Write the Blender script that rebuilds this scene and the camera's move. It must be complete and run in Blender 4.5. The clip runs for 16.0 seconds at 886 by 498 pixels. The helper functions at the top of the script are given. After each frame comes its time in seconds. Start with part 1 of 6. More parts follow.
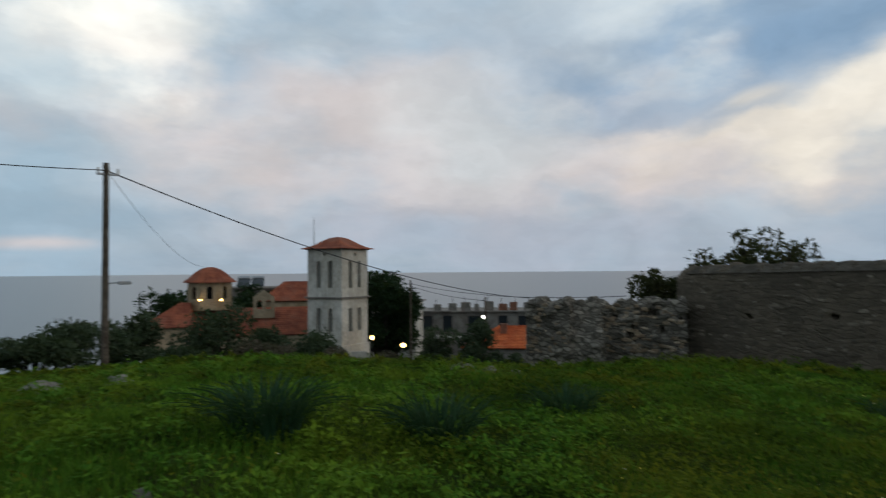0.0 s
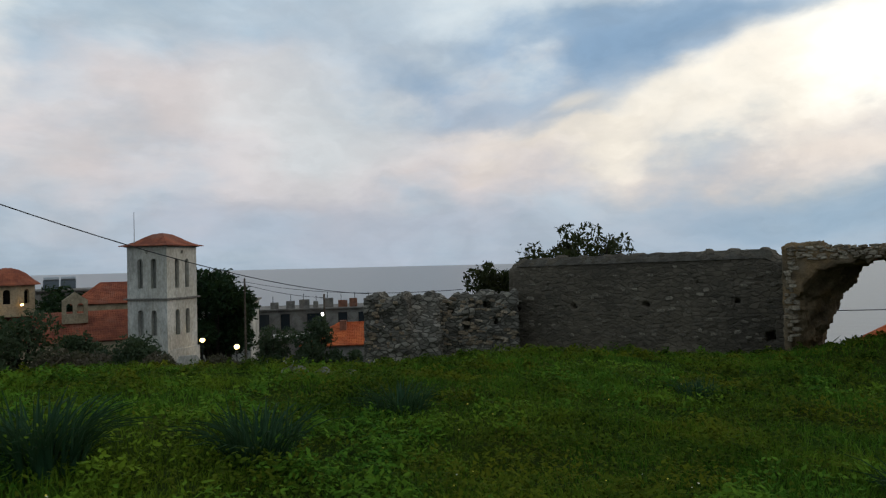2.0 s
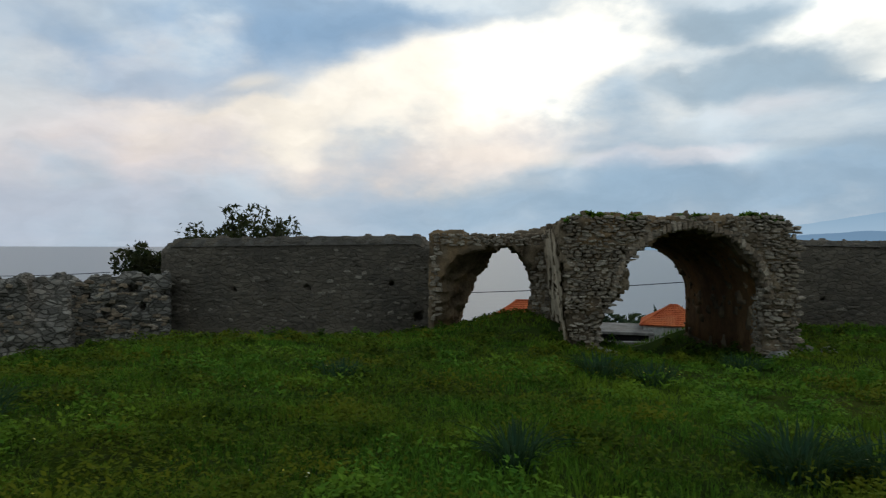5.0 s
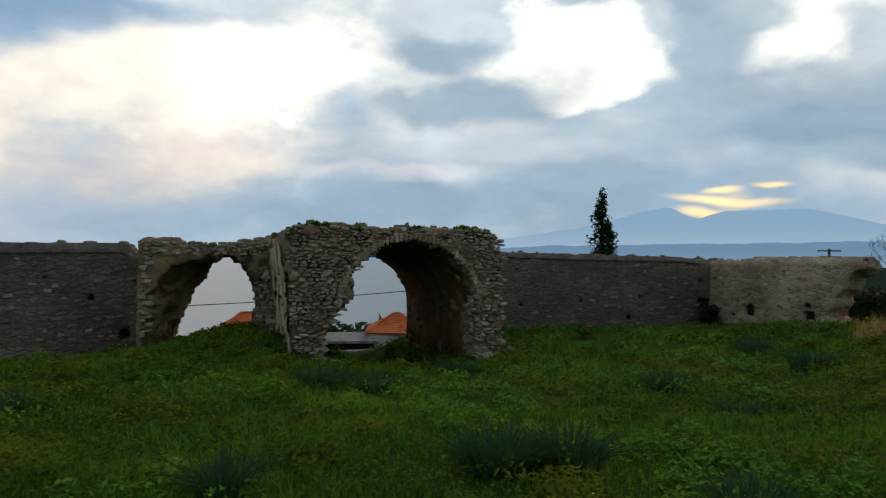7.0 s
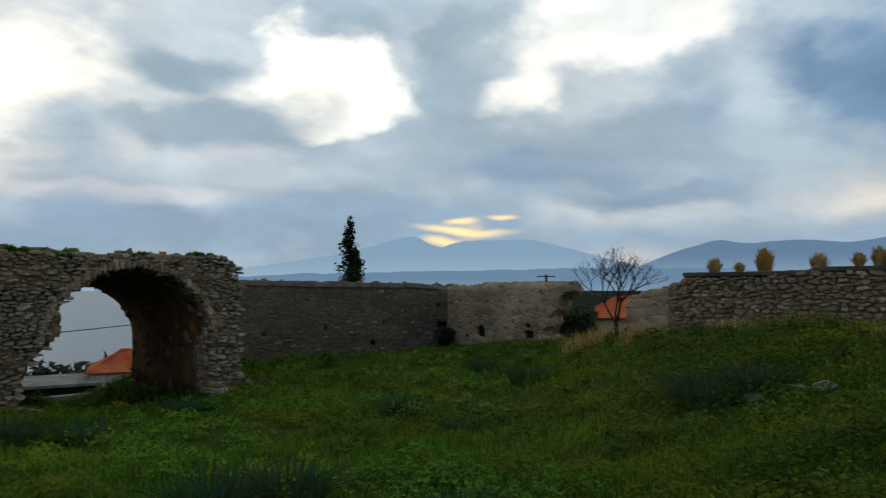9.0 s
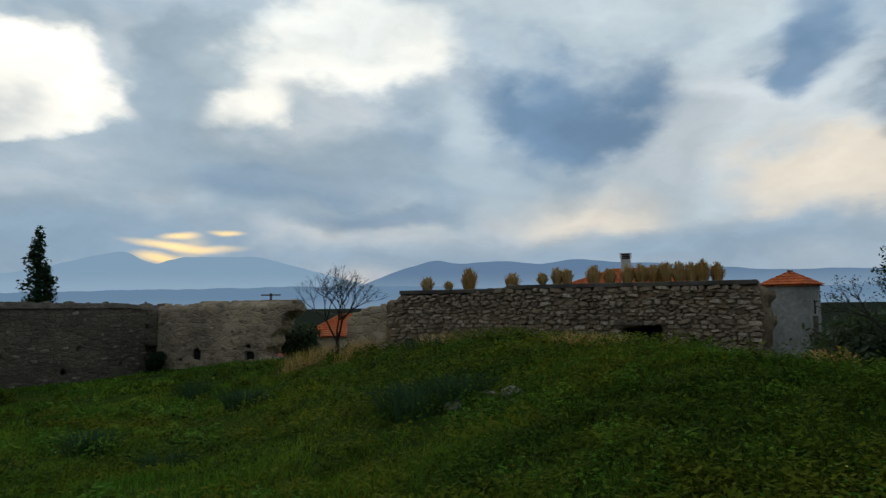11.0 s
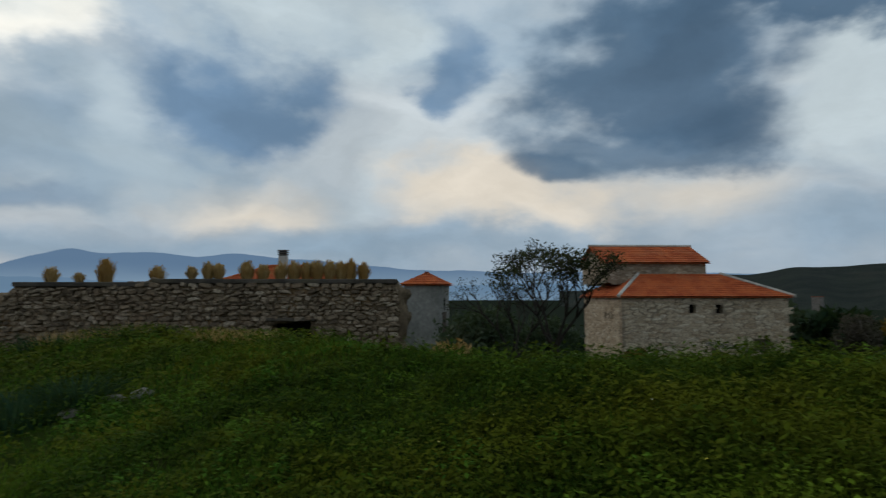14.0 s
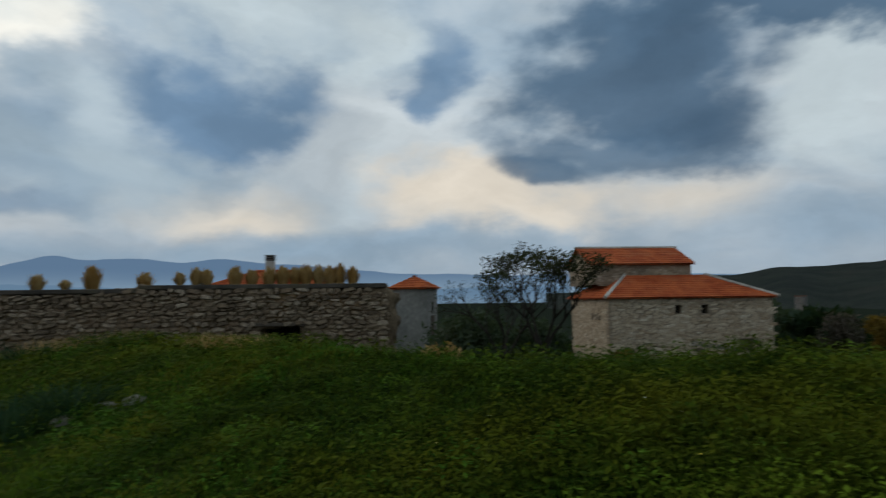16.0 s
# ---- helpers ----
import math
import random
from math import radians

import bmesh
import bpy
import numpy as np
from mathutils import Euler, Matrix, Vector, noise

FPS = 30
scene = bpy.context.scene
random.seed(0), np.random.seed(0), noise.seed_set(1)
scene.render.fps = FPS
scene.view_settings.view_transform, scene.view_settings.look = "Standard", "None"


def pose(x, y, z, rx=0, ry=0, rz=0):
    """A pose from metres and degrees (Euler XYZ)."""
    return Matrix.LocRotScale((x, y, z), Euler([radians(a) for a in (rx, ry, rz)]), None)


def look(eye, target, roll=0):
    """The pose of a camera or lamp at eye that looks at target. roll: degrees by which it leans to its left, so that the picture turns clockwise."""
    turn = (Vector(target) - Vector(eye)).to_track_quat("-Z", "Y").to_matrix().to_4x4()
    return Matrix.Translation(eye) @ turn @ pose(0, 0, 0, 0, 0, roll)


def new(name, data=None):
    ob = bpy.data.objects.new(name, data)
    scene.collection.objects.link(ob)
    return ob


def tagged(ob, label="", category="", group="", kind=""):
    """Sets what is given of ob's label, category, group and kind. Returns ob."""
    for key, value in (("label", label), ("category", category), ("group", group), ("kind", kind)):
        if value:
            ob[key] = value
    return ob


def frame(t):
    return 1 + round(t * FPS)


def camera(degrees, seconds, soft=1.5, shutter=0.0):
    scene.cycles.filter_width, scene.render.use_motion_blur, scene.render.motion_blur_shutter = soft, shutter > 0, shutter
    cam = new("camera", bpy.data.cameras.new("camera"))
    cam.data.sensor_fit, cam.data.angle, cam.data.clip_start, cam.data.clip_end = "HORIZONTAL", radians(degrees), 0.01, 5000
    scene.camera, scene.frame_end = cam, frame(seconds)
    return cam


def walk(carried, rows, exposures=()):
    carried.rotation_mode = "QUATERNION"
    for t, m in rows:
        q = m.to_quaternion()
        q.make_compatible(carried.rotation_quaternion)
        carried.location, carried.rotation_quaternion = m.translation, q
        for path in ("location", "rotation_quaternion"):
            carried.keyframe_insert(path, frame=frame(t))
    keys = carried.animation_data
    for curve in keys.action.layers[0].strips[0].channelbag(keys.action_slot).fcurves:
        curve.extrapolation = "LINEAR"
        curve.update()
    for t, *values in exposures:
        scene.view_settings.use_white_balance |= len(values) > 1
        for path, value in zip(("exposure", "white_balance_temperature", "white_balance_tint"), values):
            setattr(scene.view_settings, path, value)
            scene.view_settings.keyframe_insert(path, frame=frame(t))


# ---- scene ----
# The place lies with x along the old fortress wall and y across it; z = 0 is the grass under the walker.
cam = camera(67.77, 16.0, soft=1.25, shutter=0.35)
ROWS = [
    (0.0, 0.06, 0.04, 1.633, 91.74, 0.45, 46.21),
    (0.5, 0.026, 0.176, 1.605, 89.77, 1.7, 36.95),
    (1.0, -0.115, 0.279, 1.641, 89.46, 1.18, 32.95),
    (1.5, -0.148, 0.336, 1.646, 90.37, 0.87, 32.16),
    (2.0, -0.152, 0.494, 1.641, 91.14, 1.32, 32.42),
    (2.5, -0.093, 0.761, 1.597, 91.31, 0.91, 30.3),
    (3.0, -0.098, 0.896, 1.592, 90.48, 0.98, 22.82),
    (3.5, -0.155, 1.034, 1.564, 90.38, 0.5, 15.9),
    (6.0, 0.135, 1.471, 1.489, 89.47, -0.1, -5.68),
    (6.5, 0.135, 1.566, 1.495, 91.13, 0.06, -13.6),
    (7.0, 0.17, 1.597, 1.482, 90.72, -0.7, -18.54),
    (7.5, 0.309, 1.589, 1.486, 91.48, -0.68, -21.38),
    (8.0, 0.443, 1.586, 1.473, 90.92, -1.38, -26.75),
    (8.5, 0.497, 1.603, 1.481, 92.19, -0.76, -33.31),
    (9.0, 0.514, 1.654, 1.474, 93.25, 0.04, -39.85),
    (9.5, 0.575, 1.697, 1.471, 92.29, 0.26, -44.74),
    (10.0, 0.675, 1.655, 1.472, 93.18, 0.3, -52.57),
    (12.5, 0.68, 1.522, 1.471, 94.6, 0.54, -71.17),
    (13.0, 0.686, 1.5, 1.48, 94.47, 0.32, -75.77),
    (13.5, 0.699, 1.442, 1.471, 94.34, 0.23, -84.14),
    (14.0, 0.687, 1.384, 1.476, 94.18, 0.0, -92.1),
    (14.5, 0.661, 1.348, 1.483, 94.37, 0.18, -97.82),
    (15.0, 0.619, 1.339, 1.486, 95.07, 0.45, -100.86),
    (15.5, 0.605, 1.363, 1.481, 95.13, 0.51, -100.4),
    (16.0, 0.614, 1.454, 1.473, 94.47, 0.66, -93.23),
]
walk(cam, [(t, pose(x, y, z, rx, ry, rz)) for t, x, y, z, rx, ry, rz in ROWS],
     [(0.0, -0.04), (0.5, -0.15), (1.0, -0.06), (2.0, 0.03), (3.5, 0.15), (7.0, 0.15), (9.0, 0.03), (10.0, -0.03), (12.5, -0.15), (14.0, -0.2), (16.0, -0.22)])

# ---- sky and light ----
SUN_AZ, SUN_EL = 38.0, 9.0          # compass of the veiled sun in this plan, degrees from +x


def bearing(az, el):
    a, e = radians(az), radians(el)
    return (math.cos(e) * math.cos(a), math.cos(e) * math.sin(a), math.sin(e))


class Graph:
    """A thin wrapper for wiring shader nodes."""

    def __init__(self, tree):
        self.t = tree
        self.t.nodes.clear()

    def node(self, kind, **settings):
        n = self.t.nodes.new(kind)
        for k, v in settings.items():
            if k == "operation":
                n.operation = v
            elif k == "blend":
                n.data_type, n.blend_type = "RGBA", v
            elif k == "noise":
                n.inputs["Scale"].default_value, n.inputs["Detail"].default_value, n.inputs["Roughness"].default_value = v
            elif k == "sky":
                n.sky_type = v
        return n

    def put(self, socket, value):
        if isinstance(value, bpy.types.NodeSocket):
            self.t.links.new(value, socket)
        elif value is not None:
            socket.default_value = value

    def math(self, op, a, b=0.0, c=0.0):
        n = self.node("ShaderNodeMath", operation=op)
        for s, v in zip(n.inputs, (a, b, c)):
            self.put(s, v)
        return n.outputs[0]

    def vec(self, op, a, b=None, scale=None):
        n = self.node("ShaderNodeVectorMath", operation=op)
        self.put(n.inputs[0], a)
        if b is not None:
            self.put(n.inputs[1], b)
        if scale is not None:
            self.put(n.inputs["Scale"], scale)
        return n.outputs["Value"] if op in ("DOT_PRODUCT", "LENGTH") else n.outputs[0]

    def mix(self, f, a, b, blend="MIX"):
        n = self.node("ShaderNodeMix", blend=blend)
        self.put(n.inputs[0], f)
        self.put(n.inputs[6], a)
        self.put(n.inputs[7], b)
        return n.outputs[2]

    def noise(self, vector, scale, detail=4.0, rough=0.55):
        n = self.node("ShaderNodeTexNoise", noise=(scale, detail, rough))
        self.put(n.inputs["Vector"], vector)
        return n.outputs["Fac"]

    def ramp(self, f, *stops):
        n = self.node("ShaderNodeValToRGB")
        e = n.color_ramp.elements
        while len(e) < len(stops):
            e.new(0.5)
        for el, (p, col) in zip(e, stops):
            el.position, el.color = p, col if len(col) == 4 else (*col, 1)
        self.put(n.inputs[0], f)
        return n.outputs[0]

    def step(self, f, lo, hi, a=0.0, b=1.0):
        n = self.node("ShaderNodeMapRange")
        n.interpolation_type = "SMOOTHSTEP"
        for i, v in enumerate((f, lo, hi, a, b)):
            self.put(n.inputs[i], v)
        return n.outputs[0]


world = bpy.data.worlds.new("evening_sky")
scene.world = world
world.use_nodes = True
g = Graph(world.node_tree)
co = g.node("ShaderNodeTexCoord").outputs["Generated"]
sky = g.node("ShaderNodeTexSky", sky="NISHITA")
sky.sun_disc, sky.sun_elevation, sky.sun_rotation = False, radians(SUN_EL), radians(90 - SUN_AZ)
clear = g.vec("SCALE", sky.outputs[0], scale=0.10)
sep = g.node("ShaderNodeSeparateXYZ")
g.put(sep.inputs[0], co)
up = sep.outputs[2]
# cloud layer: the direction laid onto a flat sheet overhead, so that clouds flatten towards the horizon
h = g.math("MAXIMUM", g.math("ADD", up, 0.12), 0.05)
sheet = g.vec("SCALE", co, scale=g.math("DIVIDE", 1.0, h))
warp = g.node("ShaderNodeTexNoise", noise=(0.7, 3.0, 0.5))
g.put(warp.inputs["Vector"], sheet)
sheet2 = g.vec("ADD", sheet, g.vec("SCALE", warp.outputs["Color"], scale=0.7))
big = g.noise(sheet2, 0.55, 6.0, 0.55)
fine = g.noise(sheet2, 1.7, 7.0, 0.6)
flatter = g.vec("MULTIPLY", co, (1, 1, 1.9))
wobble = g.node("ShaderNodeTexNoise", noise=(3.0, 8.0, 0.54))
g.put(wobble.inputs["Vector"], flatter)
fray = g.math("MULTIPLY", g.math("SUBTRACT", g.noise(g.vec("ADD", flatter, (3.1, 1.7, 0.4)), 6.0, 6.0, 0.48), 0.5), 2.1)
dirn = g.vec("ADD", co, g.vec("SCALE", g.vec("SUBTRACT", wobble.outputs["Color"], (0.5, 0.5, 0.5)), scale=0.34))
middle = g.vec("ADD", co, g.vec("SCALE", g.vec("SUBTRACT", wobble.outputs["Color"], (0.5, 0.5, 0.5)), scale=0.16))
crisp = g.vec("ADD", co, g.vec("SCALE", g.vec("SUBTRACT", wobble.outputs["Color"], (0.5, 0.5, 0.5)), scale=0.035))


def patch(az, el, wide, tall, tilt=0.0, edge=(1.35, 0.3)):
    """An oval area of the sky about a bearing, as a 0 to 1 factor with cloudy edges."""
    a, e, r = radians(az), radians(el), radians(tilt)
    right = Vector((math.sin(a), -math.cos(a), 0))
    high = Vector((-math.sin(e) * math.cos(a), -math.sin(e) * math.sin(a), math.cos(e)))
    u = right * math.cos(r) + high * math.sin(r)
    v = high * math.cos(r) - right * math.sin(r)
    way = crisp if tall < 0.9 else middle if tall < 2.6 else dirn
    du = g.math("DIVIDE", g.vec("DOT_PRODUCT", way, tuple(u)), math.sin(radians(wide)))
    dv = g.math("DIVIDE", g.vec("DOT_PRODUCT", way, tuple(v)), math.sin(radians(tall)))
    near = g.math("SQRT", g.math("ADD", g.math("MULTIPLY", du, du), g.math("MULTIPLY", dv, dv)))
    front = g.math("GREATER_THAN", g.vec("DOT_PRODUCT", co, bearing(az, el)), 0.3)
    if tall > 0.42:
        near = g.math("ADD", near, fray)
    return g.math("MULTIPLY", g.step(near, *edge), front)


cover = g.mix(g.step(g.math("ADD", g.math("MULTIPLY", big, 0.65), g.math("MULTIPLY", fine, 0.35)), 0.40, 0.62),
              (0.38, 0.50, 0.61, 1), (0.64, 0.71, 0.75, 1))
cover = g.mix(g.step(up, 0.26, 0.03, 0.0, 0.85), cover, (0.37, 0.46, 0.555, 1))
cover = g.mix(0.03, cover, clear)
# one row a cloud or opening, laid over those before it: bearing, height, width, depth, tilt, colour, strength, edge
WHITE, CREAMW, CREAM = (1.22, 1.19, 1.08, 1), (0.96, 0.90, 0.79, 1), (0.84, 0.77, 0.66, 1)
PINK, PINKW, PALE, LAV = (0.72, 0.62, 0.59, 1), (0.68, 0.67, 0.70, 1), (0.62, 0.72, 0.765, 1), (0.43, 0.46, 0.54, 1)
HAZE, SKYB, BLUE, BLUEH = (0.45, 0.54, 0.63, 1), (0.33, 0.48, 0.60, 1), (0.24, 0.37, 0.53, 1), (0.28, 0.40, 0.52, 1)
GREYB, GREYL, SLATEB, SLATE, DEEP = (0.325, 0.43, 0.52, 1), (0.50, 0.57, 0.62, 1), (0.18, 0.295, 0.445, 1), (0.095, 0.17, 0.265, 1), (0.065, 0.115, 0.18, 1)
GOLD = (1.25, 0.92, 0.45, 1)
SOFT, RAGGED, CRISP = (1.65, 0.1), (1.5, 0.35), (1.32, 0.58)
# the same, laid in this order, from the sea round to the hill
SEA_CLOUDS = (
    (163.1, 18.4, 9.6, 4.41, 11, WHITE, 0.85, SOFT),
    (168.3, 12.4, 3.8, 2.94, 1, PALE, 0.80, SOFT),
    (166.1, 3.5, 5.7, 5.38, 1, SKYB, 0.75, SOFT),
    (167.4, 1.9, 3.4, 0.44, -0, PINK, 0.60, SOFT),
    (137.5, 12.5, 22.8, 6.84, -2, PINK, 0.75, SOFT),
    (132.0, 20.8, 18.9, 2.70, -1, HAZE, 0.70, SOFT),
    (126.1, 2.6, 23.8, 3.43, 1, LAV, 0.60, SOFT),
    (113.8, 8.8, 11.7, 4.41, -8, PINK, 0.60, SOFT),
    (132.3, 13.5, 8.9, 4.41, 1, PALE, 0.55, SOFT),
    (102.5, 10.9, 13.9, 3.68, -3, CREAM, 0.80, SOFT),
    (91.0, 14.1, 13.8, 3.92, 5, CREAMW, 0.95, SOFT),
    (86.6, 15.8, 8.4, 2.94, 4, WHITE, 0.95, SOFT),
    (105.4, 18.9, 17.6, 3.04, -2, BLUE, 0.85, RAGGED),
)
TOWN_CLOUDS = (
    (106.4, 16.4, 6.1, 2.06, 2, BLUE, 0.70, RAGGED),
    (115.0, 13.4, 7.9, 1.28, -0, BLUE, 0.60, RAGGED),
    (110.6, 12.6, 4.2, 0.98, 16, BLUE, 0.55, RAGGED),
    (110.9, 13.2, 2.0, 0.59, 14, CREAM, 0.60, SOFT),
    (86.1, 3.9, 14.1, 2.94, -3, BLUEH, 0.75, SOFT),
    (90.3, 7.9, 8.3, 0.79, -5, CREAM, 0.50, SOFT),
    (93.1, 14.2, 13.0, 3.43, 9, CREAMW, 0.90, SOFT),
    (85.9, 15.5, 6.9, 3.68, 8, WHITE, 0.95, RAGGED),
    (101.3, 17.0, 8.0, 2.45, 11, BLUE, 0.85, RAGGED),
    (94.5, 7.9, 11.0, 1.67, 7, PINK, 0.45, SOFT),
    (72.1, 17.8, 5.4, 1.77, 2, GREYB, 0.90, CRISP),
    (70.2, 13.7, 10.6, 1.77, 1, GREYB, 0.90, CRISP),
    (49.8, 11.9, 12.1, 5.14, -8, GREYB, 0.80, RAGGED),
)
GATE_CLOUDS = (
    (60.6, 18.2, 6.1, 3.68, -3, WHITE, 1.00, CRISP),
    (48.1, 18.9, 4.2, 3.92, -9, GREYB, 0.75, RAGGED),
    (42.7, 16.6, 3.3, 1.08, 1, WHITE, 0.85, RAGGED),
    (73.4, 7.3, 8.9, 0.98, 1, PINKW, 0.70, CRISP),
    (63.6, 3.8, 26.0, 2.84, -1, BLUEH, 0.80, SOFT),
    (57.8, 7.0, 8.0, 1.37, -3, GREYB, 0.50, RAGGED),
    (60.9, 18.0, 7.0, 3.68, 4, WHITE, 1.00, CRISP),
    (70.4, 18.0, 3.9, 1.67, 8, GREYB, 0.80, RAGGED),
    (66.9, 13.7, 6.6, 1.96, 8, GREYB, 0.80, RAGGED),
    (35.1, 21.7, 8.8, 4.65, 2, WHITE, 1.00, CRISP),
    (48.5, 20.0, 4.3, 3.43, -27, GREYB, 0.90, CRISP),
    (58.0, 22.0, 3.7, 1.67, -2, GREYB, 0.80, CRISP),
    (41.5, 16.7, 1.9, 0.88, 1, WHITE, 0.70, RAGGED),
)
CORNER_CLOUDS = (
    (45.8, 14.0, 7.1, 1.96, -4, GREYB, 0.60, SOFT),
    (27.4, 12.0, 13.8, 3.43, -1, GREYB, 0.80, RAGGED),
    (37.6, 8.4, 8.8, 1.67, -5, GREYB, 0.80, RAGGED),
    (16.4, 17.1, 8.5, 4.16, -8, SLATEB, 0.75, RAGGED),
    (28.8, 14.0, 6.6, 1.47, -8, SLATEB, 0.45, RAGGED),
    (28.1, 9.4, 10.4, 0.79, -7, PALE, 0.50, SOFT),
    (14.2, 8.0, 7.0, 2.21, -2, CREAM, 0.85, RAGGED),
    (4.3, 9.1, 3.0, 4.90, -49, PALE, 0.70, SOFT),
    (67.5, 11.3, 4.0, 1.28, 8, PINKW, 0.50, SOFT),
    (68.0, 7.2, 3.5, 0.88, 7, PALE, 0.50, RAGGED),
    (15.4, 18.3, 7.1, 4.65, 0, SLATEB, 0.85, CRISP),
    (13.4, 15.4, 4.3, 1.57, -2, SLATE, 0.50, RAGGED),
    (-1.4, 20.0, 4.1, 3.92, -26, SLATEB, 0.90, CRISP),
)
VALLEY_CLOUDS = (
    (5.0, 21.1, 2.6, 3.43, -48, PALE, 0.70, RAGGED),
    (5.0, 11.5, 3.6, 3.04, -35, GREYL, 0.80, RAGGED),
    (38.2, 10.3, 10.3, 1.28, -1, SLATEB, 0.50, RAGGED),
    (32.0, 13.4, 6.0, 2.26, 0, GREYB, 0.60, RAGGED),
    (32.4, 7.8, 5.6, 0.98, 6, SLATEB, 0.50, RAGGED),
    (22.4, 10.6, 4.4, 0.88, -11, PALE, 0.60, RAGGED),
    (12.8, 8.3, 5.1, 2.06, -3, CREAM, 0.85, RAGGED),
    (-7.1, 7.9, 8.2, 3.04, -4, CREAM, 0.90, RAGGED),
    (24.2, 14.2, 2.9, 2.94, -29, PALE, 0.60, SOFT),
    (14.9, 17.3, 6.0, 3.82, 1, SLATEB, 0.70, RAGGED),
    (-2.0, 18.1, 3.1, 2.55, -7, SLATEB, 0.85, CRISP),
    (4.7, 20.6, 3.2, 2.94, -31, PALE, 0.70, SOFT),
    (6.6, 10.8, 4.8, 3.04, -10, GREYL, 0.70, RAGGED),
)
HOUSE_CLOUDS = (
    (-6.8, 8.0, 7.5, 2.45, -4, CREAM, 0.90, RAGGED),
    (-21.3, 8.2, 7.3, 2.06, -6, CREAM, 0.75, SOFT),
    (13.3, 8.4, 5.2, 2.06, -2, CREAM, 0.70, RAGGED),
    (-35.1, 14.6, 5.2, 5.87, -35, PALE, 0.95, RAGGED),
    (-19.6, 19.9, 10.7, 6.35, -11, SLATE, 0.95, CRISP),
    (-19.4, 13.5, 10.0, 3.82, -5, SLATE, 0.80, CRISP),
    (-13.0, 11.0, 3.8, 1.47, -4, SLATE, 0.80, CRISP),
    (-30.5, 21.5, 11.6, 2.84, -13, SLATE, 0.97, CRISP),
    (-26.3, 14.1, 3.7, 2.45, -8, DEEP, 0.70, SOFT),
    (-23.3, 20.4, 6.4, 2.94, 9, DEEP, 0.60, SOFT),
    (-32.9, 4.5, 8.6, 2.21, -3, BLUEH, 0.70, SOFT),
    (-5.1, 4.0, 20.0, 1.47, -1, BLUEH, 0.55, SOFT),
    (-40.9, 7.1, 3.7, 4.41, -12, GREYB, 0.60, SOFT),
)
LOW_BREAKS = (
    (34.0, 4.0, 40.0, 1.9, 0, BLUEH, 0.80, SOFT),
    (56.0, 5.0, 16.0, 3.0, 0, BLUEH, 0.75, SOFT),
    (20.0, 10.0, 16.0, 2.2, -6, GREYB, 0.60, RAGGED),
    (30.0, 24.0, 14.0, 4.0, 8, PALE, 0.60, SOFT),
    (13.0, 23.5, 10.0, 3.6, 0, PALE, 0.85, SOFT),
    (49.3, 4.7, 2.8, 0.29, -6, GOLD, 0.95, SOFT),
    (50.4, 3.9, 1.5, 0.34, -6, GOLD, 0.95, SOFT),
    (48.9, 5.5, 1.3, 0.25, 6, GOLD, 0.90, SOFT),
    (45.2, 5.9, 1.2, 0.20, -0, GOLD, 0.85, SOFT),
    (46.1, 4.6, 2.0, 0.25, 2, GOLD, 0.50, SOFT),
    (48.1, 4.7, 1.3, 0.88, 15, GOLD, 0.35, SOFT),
)
for az, el, wide, tall, tilt, tone, much, edge in SEA_CLOUDS + TOWN_CLOUDS + GATE_CLOUDS + CORNER_CLOUDS + VALLEY_CLOUDS + HOUSE_CLOUDS + LOW_BREAKS:
    cover = g.mix(g.math("MULTIPLY", patch(az, el, wide, tall, tilt, edge), much), cover, tone)
billow = g.noise(g.vec("MULTIPLY", dirn, (1, 1, 2.2)), 6.0, 7.0, 0.54)
shade = g.step(billow, 0.25, 0.75, 0.91, 1.11)
cover = g.vec("SCALE", cover, scale=shade)
below = g.step(up, 0.0, -0.06)
cover = g.mix(below, cover, (0.20, 0.24, 0.28, 1))
bg = g.node("ShaderNodeBackground")
g.put(bg.inputs[0], cover)
bg.inputs[1].default_value = 1.0
g.put(g.node("ShaderNodeOutputWorld").inputs[0], bg.outputs[0])

sun = new("sun", bpy.data.lights.new("sun", "SUN"))
sun.data.energy, sun.data.angle, sun.data.color = 0.6, radians(25), (1.0, 0.86, 0.70)
sun.matrix_world = look(Vector(bearing(SUN_AZ, 24)) * 100, (0, 0, 0))

# ---- materials ----
def material(name, rough=0.9, spec=0.25):
    m = bpy.data.materials.new(name)
    m.use_nodes = True
    k = Graph(m.node_tree)
    b = k.node("ShaderNodeBsdfPrincipled")
    b.inputs["Roughness"].default_value = rough
    b.inputs["Specular IOR Level"].default_value = spec
    k.put(k.node("ShaderNodeOutputMaterial").inputs[0], b.outputs[0])
    return m, k, b


def coords(k, scale=(1, 1, 1)):
    n = k.node("ShaderNodeNewGeometry")
    return k.vec("MULTIPLY", n.outputs["Position"], scale)


def relief(k, b, height, depth, strength=0.7):
    n = k.node("ShaderNodeBump")
    n.inputs["Strength"].default_value, n.inputs["Distance"].default_value = strength, depth
    k.put(n.inputs["Height"], height)
    k.put(b.inputs["Normal"], n.outputs[0])


